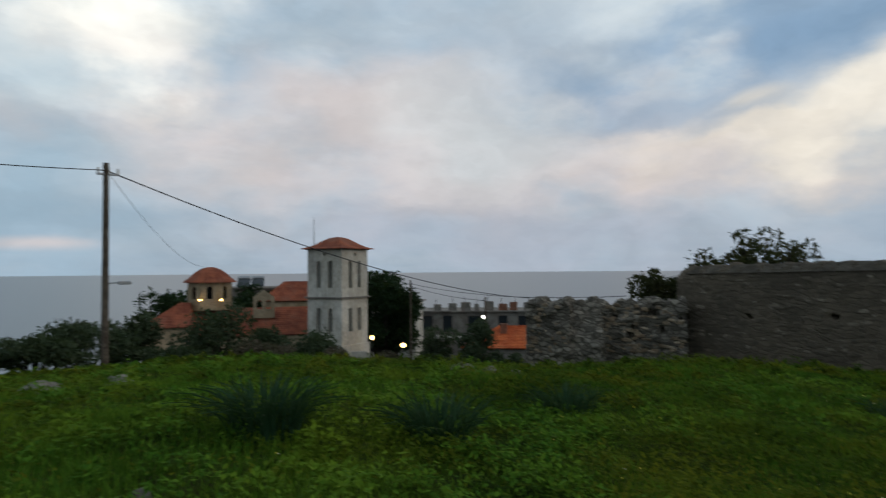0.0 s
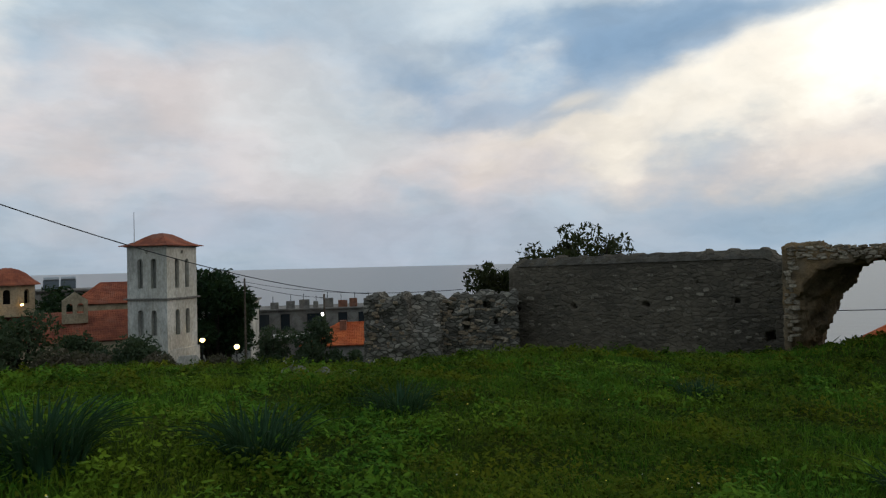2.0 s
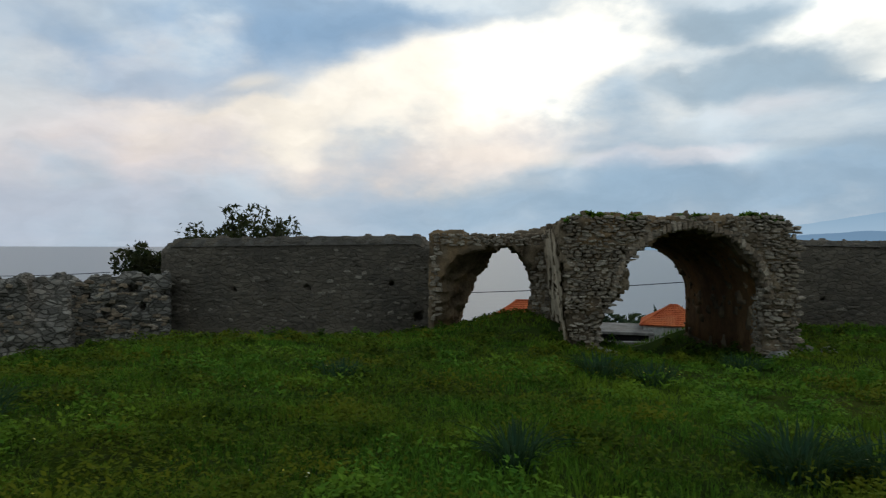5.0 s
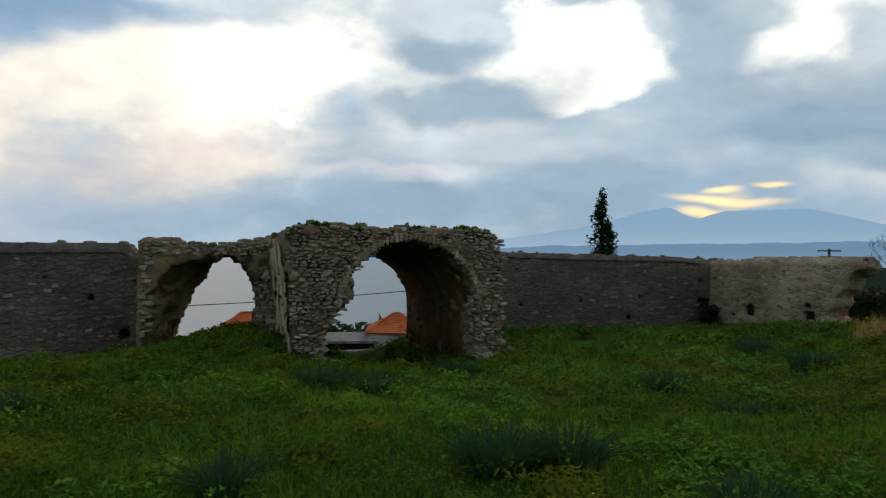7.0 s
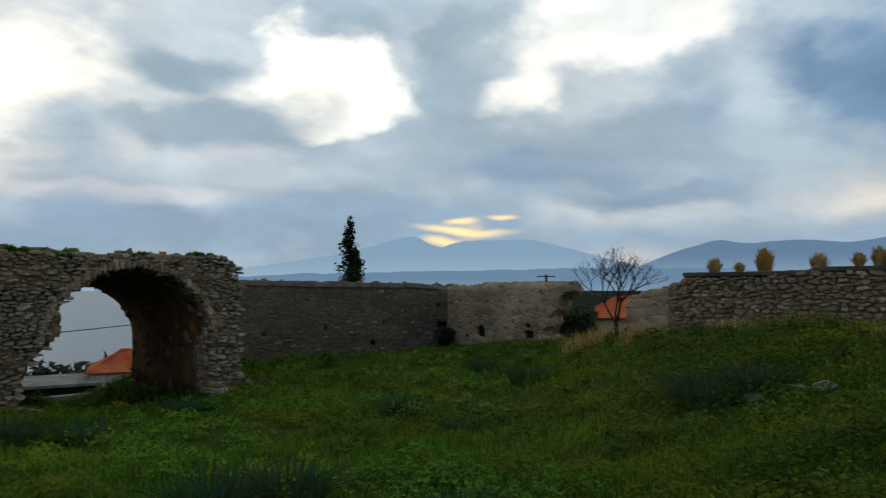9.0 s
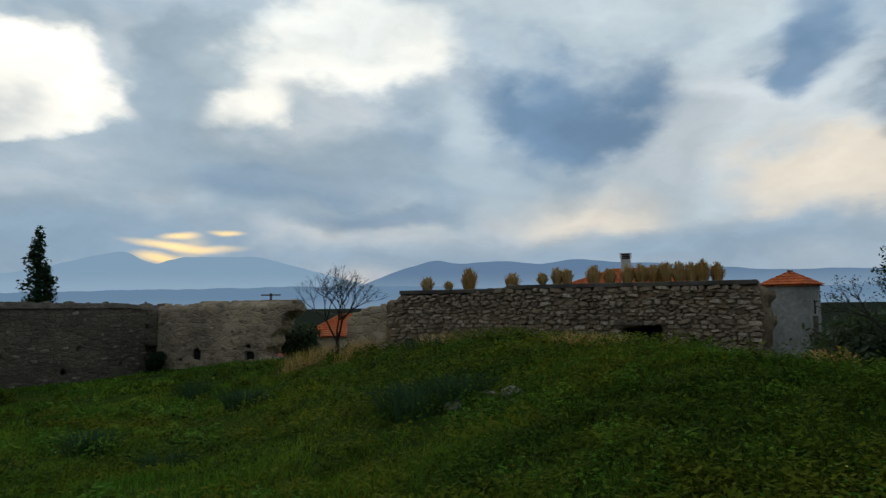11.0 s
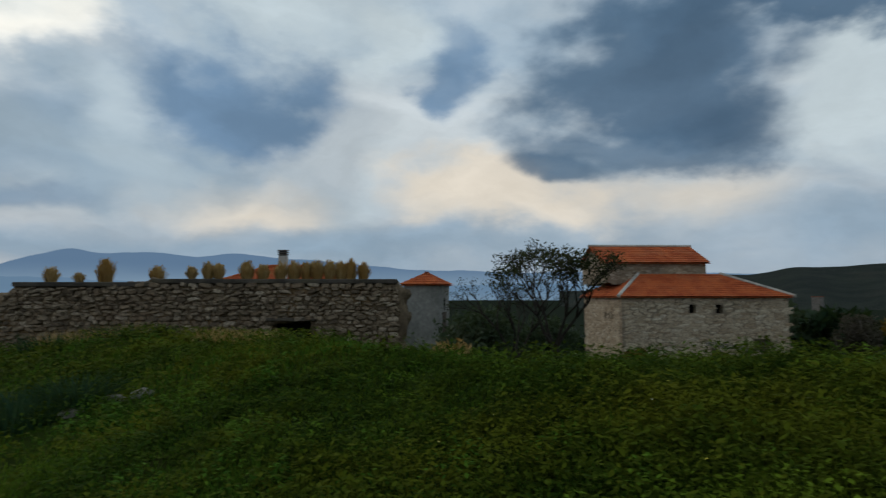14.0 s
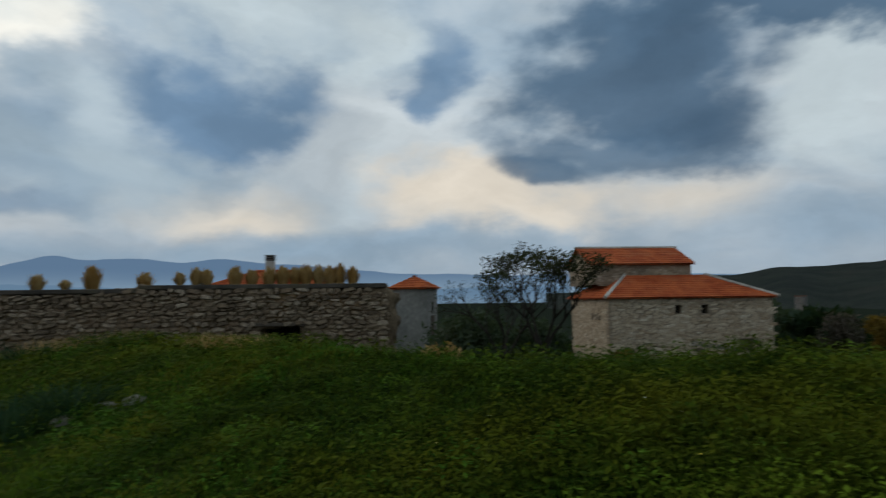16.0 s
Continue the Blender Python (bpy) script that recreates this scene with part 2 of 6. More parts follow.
def stained(name, dark, light, warm, scale=1.0, rough=0.92, depth=0.02, streak=1.0, spec=0.06):
    """A mottled mineral surface: two colours by broad stains, a third in patches, fine grain in relief."""
    m, k, b = material(name, rough, spec)
    p = coords(k, (scale, scale, scale * streak))
    broad = k.noise(p, 0.9, 5, 0.6)
    grain = k.noise(p, 9.0, 5, 0.65)
    c = k.mix(k.step(broad, 0.36, 0.64), (*dark, 1), (*light, 1))
    c = k.mix(k.math("MULTIPLY", k.step(k.noise(p, 0.55, 4, 0.5), 0.5, 0.68), 0.75), c, (*warm, 1))
    c = k.mix(k.step(grain, 0.25, 0.8, 0.55, 1.0), (0.02, 0.02, 0.02, 1), c)
    k.put(b.inputs["Base Color"], c)
    relief(k, b, k.math("ADD", grain, broad), depth)
    return m


def rubble(name, stones, mortar, size=0.3, depth=0.05, flat=1.9):
    """Rubble masonry seen from afar: rounded stones of several colours in lighter or darker mortar."""
    m, k, b = material(name, 0.93, 0.12)
    p = coords(k, (1 / size, 1 / size, flat / size))
    wob = k.node("ShaderNodeTexNoise", noise=(0.8, 3, 0.5))
    k.put(wob.inputs["Vector"], p)
    q = k.vec("ADD", p, k.vec("SCALE", wob.outputs["Color"], scale=0.8))
    v = k.node("ShaderNodeTexVoronoi")
    v.inputs["Scale"].default_value = 1.0
    k.put(v.inputs["Vector"], q)
    e = k.node("ShaderNodeTexVoronoi")
    e.feature = "DISTANCE_TO_EDGE"
    e.inputs["Scale"].default_value = 1.0
    k.put(e.inputs["Vector"], q)
    sepc = k.node("ShaderNodeSeparateColor")
    k.put(sepc.inputs[0], v.outputs["Color"])
    c = k.ramp(sepc.outputs[0], *[(i / (len(stones) - 1), s) for i, s in enumerate(stones)])
    joint = k.step(e.outputs[0], 0.03, 0.13)
    c = k.mix(joint, (*mortar, 1), c)
    stain = k.noise(coords(k), 0.5, 5, 0.6)
    c = k.mix(k.step(stain, 0.3, 0.7, 0.5, 1.0), (0.03, 0.028, 0.025, 1), c)
    grain = k.noise(coords(k), 22, 4, 0.6)
    k.put(b.inputs["Base Color"], c)
    relief(k, b, k.math("ADD", k.math("MULTIPLY", joint, 1.0), k.math("MULTIPLY", grain, 0.4)), depth, 0.9)
    return m


def pieces(name, tones, rough=0.92, depth=0.01, islands=False, grain_scale=14.0, spec=0.15, blotch=True):
    """For loose stones, tiles or leaves: each piece takes its own tone."""
    m, k, b = material(name, rough, spec)
    if islands:
        r = k.node("ShaderNodeNewGeometry").outputs["Random Per Island"]
    else:
        r = k.node("ShaderNodeObjectInfo").outputs["Random"]
    c = k.ramp(r, *[(i / (len(tones) - 1), t) for i, t in enumerate(tones)])
    grain = k.noise(coords(k), grain_scale, 5, 0.65)
    if blotch:
        c = k.mix(k.step(grain, 0.3, 0.65, 0.35, 1.0), (0.035, 0.032, 0.028, 1), c)
        relief(k, b, grain, depth)
    k.put(b.inputs["Base Color"], c)
    return m


def foliage(name, tones, patch_tone, patch_scale=0.25, rough=0.6, spec=0.05):
    """Leaves and blades: a tone for each leaf, drifting in patches over the ground."""
    m, k, b = material(name, rough, spec)
    r = k.node("ShaderNodeNewGeometry").outputs["Random Per Island"]
    c = k.ramp(r, *[(i / (len(tones) - 1), t) for i, t in enumerate(tones)])
    drift = k.noise(coords(k), patch_scale, 4, 0.6)
    c = k.mix(k.step(drift, 0.42, 0.68, 0.0, 0.8), c, (*patch_tone, 1))
    k.put(b.inputs["Base Color"], c)
    t = k.node("ShaderNodeBsdfTranslucent")
    k.put(t.inputs[0], k.mix(0.35, c, (0.10, 0.13, 0.02, 1)))
    mixer = k.node("ShaderNodeMixShader")
    mixer.inputs[0].default_value = 0.25
    k.put(mixer.inputs[1], b.outputs[0])
    k.put(mixer.inputs[2], t.outputs[0])
    out = [n for n in m.node_tree.nodes if n.bl_idname == "ShaderNodeOutputMaterial"][0]
    k.put(out.inputs[0], mixer.outputs[0])
    return m


def glow(name, colour, power):
    m, k, b = material(name)
    k.put(b.inputs["Base Color"], (*colour, 1))
    k.put(b.inputs["Emission Color"], (*colour, 1))
    b.inputs["Emission Strength"].default_value = power
    return m


def haze_glow(name, low, high, z0, z1):
    """Distant land behind miles of evening air: a plain glowing backdrop, the haze put into its colour, paler towards
    its foot.
    """
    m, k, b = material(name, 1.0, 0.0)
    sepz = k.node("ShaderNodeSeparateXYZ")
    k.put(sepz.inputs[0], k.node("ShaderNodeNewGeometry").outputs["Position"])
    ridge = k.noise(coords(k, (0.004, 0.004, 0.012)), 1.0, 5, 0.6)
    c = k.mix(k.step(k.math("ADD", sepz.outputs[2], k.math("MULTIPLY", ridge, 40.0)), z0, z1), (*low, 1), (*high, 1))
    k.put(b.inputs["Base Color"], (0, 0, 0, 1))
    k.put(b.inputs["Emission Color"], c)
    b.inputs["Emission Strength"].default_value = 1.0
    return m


M_SOIL = stained("meadow_soil", (0.018, 0.034, 0.003), (0.034, 0.056, 0.004), (0.046, 0.052, 0.006), 0.6, 1.0, 0.04, 1.0, 0.0)
soil_tree = M_SOIL.node_tree
soil_face = [n for n in soil_tree.nodes if n.bl_idname == "ShaderNodeBsdfPrincipled"][0]
meadow = soil_face.inputs["Base Color"].links[0].from_socket
place, reach, span, cover_mix = [soil_tree.nodes.new(n) for n in ("ShaderNodeNewGeometry", "ShaderNodeVectorMath", "ShaderNodeMapRange", "ShaderNodeMix")]
reach.operation, cover_mix.data_type = "LENGTH", "RGBA"
span.inputs[1].default_value, span.inputs[2].default_value = 26.0, 60.0
cover_mix.inputs[7].default_value = (0.020, 0.026, 0.018, 1)   # scrubland down the slopes
for a, b in ((place.outputs["Position"], reach.inputs[0]), (reach.outputs["Value"], span.inputs[0]), (span.outputs[0], cover_mix.inputs[0]), (meadow, cover_mix.inputs[6]), (cover_mix.outputs[2], soil_face.inputs["Base Color"])):
    soil_tree.links.new(a, b)
M_GRASS = foliage("grass_blade", ((0.030, 0.092, 0.010), (0.054, 0.136, 0.013), (0.095, 0.188, 0.018)), (0.135, 0.195, 0.014), 0.45, 0.75, 0.02)
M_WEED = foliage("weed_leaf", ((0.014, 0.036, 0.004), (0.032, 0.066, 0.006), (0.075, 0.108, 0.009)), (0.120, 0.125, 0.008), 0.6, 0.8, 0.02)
M_TUSSOCK = foliage("tussock_leaf", ((0.014, 0.040, 0.020), (0.022, 0.060, 0.030), (0.035, 0.080, 0.042)), (0.020, 0.052, 0.024), 0.5, 0.45)
M_STRAW = foliage("dry_straw", ((0.30, 0.19, 0.07), (0.42, 0.28, 0.11), (0.52, 0.37, 0.17)), (0.32, 0.17, 0.045), 0.8, 0.8)
M_OLIVE = foliage("olive_leaf", ((0.022, 0.036, 0.020), (0.042, 0.062, 0.034), (0.066, 0.084, 0.050)), (0.030, 0.048, 0.024), 0.4)
M_PINE = foliage("pine_needles", ((0.008, 0.020, 0.010), (0.014, 0.032, 0.014), (0.022, 0.042, 0.018)), (0.010, 0.024, 0.010), 0.5)
M_TREE = foliage("broad_leaf", ((0.014, 0.020, 0.010), (0.028, 0.036, 0.016), (0.050, 0.052, 0.022)), (0.030, 0.026, 0.010), 0.6)
M_RUST = foliage("rusty_leaf", ((0.10, 0.06, 0.012), (0.17, 0.10, 0.016), (0.23, 0.14, 0.02)), (0.07, 0.06, 0.014), 0.8)
M_SCRUB = foliage("scrub_twig", ((0.05, 0.042, 0.034), (0.085, 0.07, 0.055), (0.12, 0.10, 0.08)), (0.05, 0.05, 0.03), 0.6, 0.9)
M_PETAL = pieces("petal", ((0.55, 0.45, 0.03), (0.55, 0.48, 0.05), (0.5, 0.5, 0.42)), 0.6, 0, True, 3.0, 0.2, False)
M_LIME = stained("limestone", (0.13, 0.12, 0.10), (0.30, 0.285, 0.25), (0.22, 0.20, 0.16), 4.0, 0.92, 0.02)
M_BARK = stained("bark", (0.022, 0.018, 0.014), (0.048, 0.040, 0.032), (0.034, 0.03, 0.02), 6, 0.95, 0.02)
STONES = ((0.15, 0.118, 0.082), (0.25, 0.205, 0.15), (0.34, 0.285, 0.21), (0.20, 0.145, 0.092), (0.45, 0.385, 0.29))
M_STONE = pieces("field_stone", STONES)
M_STONES = pieces("field_stone_rest", STONES, islands=True)
CURTAIN = ((0.085, 0.072, 0.055), (0.125, 0.105, 0.080), (0.10, 0.083, 0.062), (0.145, 0.122, 0.092), (0.25, 0.215, 0.165))
M_WALLSTONE, M_WALLSTONES = pieces("wall_stone", CURTAIN), pieces("wall_stone_rest", CURTAIN, islands=True)
M_PALE = pieces("pale_stone", ((0.13, 0.095, 0.062), (0.30, 0.23, 0.155), (0.20, 0.14, 0.088), (0.43, 0.35, 0.255)))
M_PALES = pieces("pale_stone_rest", ((0.13, 0.095, 0.062), (0.30, 0.23, 0.155), (0.20, 0.14, 0.088), (0.43, 0.35, 0.255)), islands=True)
M_CORE = stained("rubble_core", (0.110, 0.080, 0.050), (0.23, 0.17, 0.105), (0.27, 0.17, 0.082), 1.6, 0.95, 0.06)
M_CURTAIN = rubble("curtain_masonry", ((0.092, 0.076, 0.056), (0.118, 0.098, 0.072), (0.150, 0.125, 0.092), (0.102, 0.084, 0.060)), (0.108, 0.090, 0.067), 0.30, 0.045)
M_COPING = stained("coping_mortar", (0.12, 0.105, 0.085), (0.20, 0.178, 0.145), (0.15, 0.135, 0.10), 2.2, 0.95, 0.03)
M_RETURN = rubble("ochre_masonry", ((0.22, 0.17, 0.11), (0.30, 0.23, 0.15), (0.37, 0.29, 0.20), (0.19, 0.145, 0.10)), (0.33, 0.25, 0.16), 0.4, 0.035)
M_RUIN = rubble("pale_rubble", ((0.11, 0.10, 0.08), (0.20, 0.18, 0.15), (0.30, 0.27, 0.22), (0.14, 0.12, 0.095)), (0.10, 0.09, 0.072), 0.30, 0.08)
M_VAULT = stained("vault_plaster", (0.24, 0.135, 0.068), (0.42, 0.24, 0.115), (0.50, 0.26, 0.105), 1.3, 0.93, 0.03, 0.6)
M_PLASTER = stained("old_plaster", (0.32, 0.25, 0.17), (0.50, 0.40, 0.275), (0.44, 0.32, 0.20), 1.4, 0.92, 0.02, 0.5)
M_HOUSE = rubble("house_masonry", ((0.34, 0.26, 0.18), (0.48, 0.40, 0.29), (0.24, 0.18, 0.12), (0.55, 0.47, 0.36)), (0.34, 0.265, 0.185), 0.30, 0.03, 2.6)
ASHLAR = ((0.44, 0.345, 0.235), (0.60, 0.49, 0.35), (0.36, 0.265, 0.17), (0.66, 0.56, 0.42))
M_ASHLAR, M_ASHLARS = pieces("house_stone", ASHLAR), pieces("house_stone_rest", ASHLAR, islands=True)
M_TILE = stained("roof_tile", (0.40, 0.080, 0.025), (0.58, 0.145, 0.045), (0.50, 0.15, 0.06), 1.2, 0.8, 0.01)
M_OLDTILE = stained("old_roof_tile", (0.20, 0.06, 0.035), (0.34, 0.105, 0.055), (0.28, 0.12, 0.08), 0.9, 0.85, 0.01)
M_WHITE = stained("limewash", (0.42, 0.40, 0.35), (0.66, 0.63, 0.56), (0.50, 0.46, 0.38), 0.5, 0.85, 0.01, 0.5)
M_GREY = stained("grey_render", (0.20, 0.20, 0.18), (0.30, 0.295, 0.265), (0.25, 0.245, 0.215), 0.5, 0.9, 0.008)
M_CONC = stained("concrete", (0.15, 0.135, 0.12), (0.27, 0.25, 0.22), (0.22, 0.19, 0.16), 0.8, 0.9, 0.015)
M_SLAB = stained("mossy_slab", (0.06, 0.052, 0.042), (0.13, 0.11, 0.09), (0.10, 0.085, 0.05), 1.5, 0.95, 0.02)
M_BRICK = stained("brick", (0.18, 0.08, 0.05), (0.30, 0.13, 0.08), (0.24, 0.14, 0.10), 2, 0.9, 0.02)
M_OCHRE = stained("ochre_render", (0.32, 0.25, 0.16), (0.45, 0.36, 0.24), (0.38, 0.28, 0.17), 0.6, 0.9, 0.01)
M_WOOD = stained("weathered_wood", (0.07, 0.055, 0.04), (0.14, 0.115, 0.09), (0.10, 0.08, 0.06), 4, 0.9, 0.01)
# near-black: shade put into insides and openings, also the dark shed's wall
M_DARK = stained("shade_and_shed_black", (0.006, 0.006, 0.006), (0.014, 0.013, 0.012), (0.01, 0.01, 0.01), 2, 0.95, 0.01)
M_CABLE, _k, _b = material("black_cable", 0.6)
_b.inputs["Base Color"].default_value = (0.012, 0.012, 0.014, 1)
M_METAL, _k, _b = material("galvanised_steel", 0.45)
_b.inputs["Base Color"].default_value, _b.inputs["Metallic"].default_value = (0.30, 0.31, 0.32, 1), 0.8
M_GLASS, _k, _b = material("dark_glass", 0.08, 0.5)
_b.inputs["Base Color"].default_value = (0.02, 0.025, 0.03, 1)
M_WARM, M_COOL = glow("sodium_glow", (1.0, 0.62, 0.20), 9.0), glow("lamp_glow", (1.0, 0.95, 0.85), 7.0)
M_WATER, _k, _b = material("sea_water", 0.3, 0.5)
_b.inputs["Base Color"].default_value = (0.10, 0.115, 0.13, 1)
_b.inputs["IOR"].default_value = 1.33
relief(_k, _b, _k.noise(coords(_k), 0.08, 6, 0.65), 1.2, 0.18)
M_WOODS = stained("far_woods", (0.012, 0.020, 0.016), (0.024, 0.034, 0.024), (0.032, 0.036, 0.026), 0.02, 1.0, 6.0)
# evening haze is painted into each range's glow colours
M_FAR = haze_glow("far_range", (0.30, 0.42, 0.54), (0.225, 0.35, 0.48), 60, 260)
M_MID = haze_glow("middle_range", (0.25, 0.36, 0.47), (0.125, 0.21, 0.33), 20, 220)
M_LOW = haze_glow("low_range", (0.19, 0.29, 0.40), (0.14, 0.235, 0.35), -10, 70)

# ---- building tools ----
rng = np.random.default_rng(7)


def finish(me, m, smooth_faces=False):
    me.materials.append(m)
    if smooth_faces:
        me.shade_smooth()
    return me


def thing(name, label, category, at=(0, 0, 0), yaw=0.0, group="", kind=""):
    ob = new(name)
    ob.matrix_basis = pose(*at, 0, 0, yaw)
    ob.empty_display_size = 0.2
    return tagged(ob, label, category, group, kind)


def part(name, bm, m, parent, label="", smooth_faces=False):
    me = bpy.data.meshes.new(name)
    bmesh.ops.recalc_face_normals(bm, faces=bm.faces[:])
    bm.to_mesh(me)
    bm.free()
    ob = new(name, finish(me, m, smooth_faces))
    ob.parent = parent
    return tagged(ob, label)


def big_mesh(name, verts, faces, m, smooth_faces=False):
    """A mesh from arrays; faces is an (n, 3) or (n, 4) array."""
    me = bpy.data.meshes.new(name)
    n, w = faces.shape
    me.vertices.add(len(verts))
    me.vertices.foreach_set("co", np.ascontiguousarray(verts, dtype=np.float32).ravel())
    me.loops.add(n * w)
    me.loops.foreach_set("vertex_index", np.ascontiguousarray(faces, dtype=np.int32).ravel())
    me.polygons.add(n)
    me.polygons.foreach_set("loop_start", np.arange(0, n * w, w, dtype=np.int32))
    me.update(calc_edges=True)
    me.validate()
    return finish(me, m, smooth_faces)


def boxed(x0, x1, y0, y1, z0, z1, bevel=0.0, bm=None):
    b = bmesh.new()
    bmesh.ops.create_cube(b, size=1)
    for v in b.verts:
        v.co = ((x0 + x1) / 2 + v.co.x * (x1 - x0), (y0 + y1) / 2 + v.co.y * (y1 - y0), (z0 + z1) / 2 + v.co.z * (z1 - z0))
    if bevel:
        bmesh.ops.bevel(b, geom=b.edges[:], offset=bevel, segments=1, affect="EDGES")
    if bm is None:
        return b
    join(bm, b)
    return bm


def join(bm, other):
    seen = [bm.verts.new(v.co) for v in other.verts]
    other.verts.index_update()
    for f in other.faces:
        bm.faces.new([seen[v.index] for v in f.verts])
    other.free()


def rod(p0, p1, r0, r1=None, n=8, bm=None):
    """A tapered round bar between two points."""
    b = bmesh.new() if bm is None else bm
    p0, p1 = Vector(p0), Vector(p1)
    r1 = r0 if r1 is None else r1
    q = (p1 - p0).to_track_quat("Z", "Y")
    a = [b.verts.new(p0 + q @ Vector((r0 * math.cos(2 * math.pi * i / n), r0 * math.sin(2 * math.pi * i / n), 0))) for i in range(n)]
    c = [b.verts.new(p1 + q @ Vector((r1 * math.cos(2 * math.pi * i / n), r1 * math.sin(2 * math.pi * i / n), 0))) for i in range(n)]
    for i in range(n):
        j = (i + 1) % n
        b.faces.new((a[i], a[j], c[j], c[i]))
    b.faces.new(a[::-1])
    b.faces.new(c)
    return b


def holed(outline, holes, depth, bm=None):
    """A wall panel in its own x, z plane with openings cut through, depth deep along y."""
    b = bmesh.new()
    edges = []
    for loop in [outline] + holes:
        vs = [b.verts.new((x, 0, z)) for x, z in loop]
        edges += [b.edges.new((vs[i], vs[(i + 1) % len(vs)])) for i in range(len(vs))]
    bmesh.ops.triangle_fill(b, use_beauty=True, use_dissolve=False, edges=edges)
    made = bmesh.ops.extrude_face_region(b, geom=b.faces[:])
    bmesh.ops.translate(b, vec=(0, depth, 0), verts=[v for v in made["geom"] if isinstance(v, bmesh.types.BMVert)])
    if bm is None:
        return b
    join(bm, b)
    return bm


def arch_loop(cx, z0, z1, w, n=8):
    """The outline of a round-headed opening."""
    r = w / 2
    return [(cx - r, z0)] + [(cx - r * math.cos(math.pi * i / n), z1 - r + r * math.sin(math.pi * i / n)) for i in range(n + 1)] + [(cx + r, z0)]


def rect_loop(x0, x1, z0, z1):
    return [(x0, z0), (x0, z1), (x1, z1), (x1, z0)]


def tiled(corners, pitch=0.24, course=0.38, lift=0.035):
    """A pan-tiled roof slope: eave left, eave right, top right, top left; rolls run up the slope, courses overlap."""
    a, b, c, d = [np.array(p, float) for p in corners]
    wide = max(np.linalg.norm(b - a), np.linalg.norm(c - d))
    tall = max(np.linalg.norm(d - a), np.linalg.norm(c - b))
    nu, nv = max(4, int(wide / pitch) * 4), max(1, int(tall / course))
    nrm = np.cross(b - a, d - a) if np.linalg.norm(d - a) > 0 else np.cross(b - a, c - a)
    nrm = nrm / np.linalg.norm(nrm)
    if nrm[2] < 0:
        nrm = -nrm
    bm = bmesh.new()
    rows = []
    axis = (b - a) / np.linalg.norm(b - a)
    for j in range(nv):
        for v, up in ((j / nv, 0.03), ((j + 1) / nv, 0.0)):
            row = []
            for i in range(nu + 1):
                u = i / nu
                p = (a * (1 - u) + b * u) * (1 - v) + (d * (1 - u) + c * u) * v
                s = np.dot(p - a, axis) / pitch
                p = p + nrm * (up + lift * abs(math.sin(math.pi * s)))
                row.append(bm.verts.new(p))
            rows.append(row)
    for r0, r1 in zip(rows, rows[1:]):
        for i in range(nu):
            bm.faces.new((r0[i], r0[i + 1], r1[i + 1], r1[i]))
    base = [bm.verts.new(p - nrm * 0.06) for p in (a, b, c, d)]
    if np.linalg.norm(c - d) > 0.01:
        bm.faces.new(base)
    else:
        bm.faces.new(base[:3])
    return bm


def waves(p, seed, scale):
    """Smooth random relief for arrays of points, about -1 to 1."""
    r = np.random.default_rng(seed)
    out = np.zeros(len(p))
    for i in range(7):
        k = r.normal(size=3)
        k = k / np.linalg.norm(k) * scale * (0.7 + 0.25 * i)
        out += np.sin(p @ k + r.uniform(0, 6.28)) / 7 * 1.8
    return out


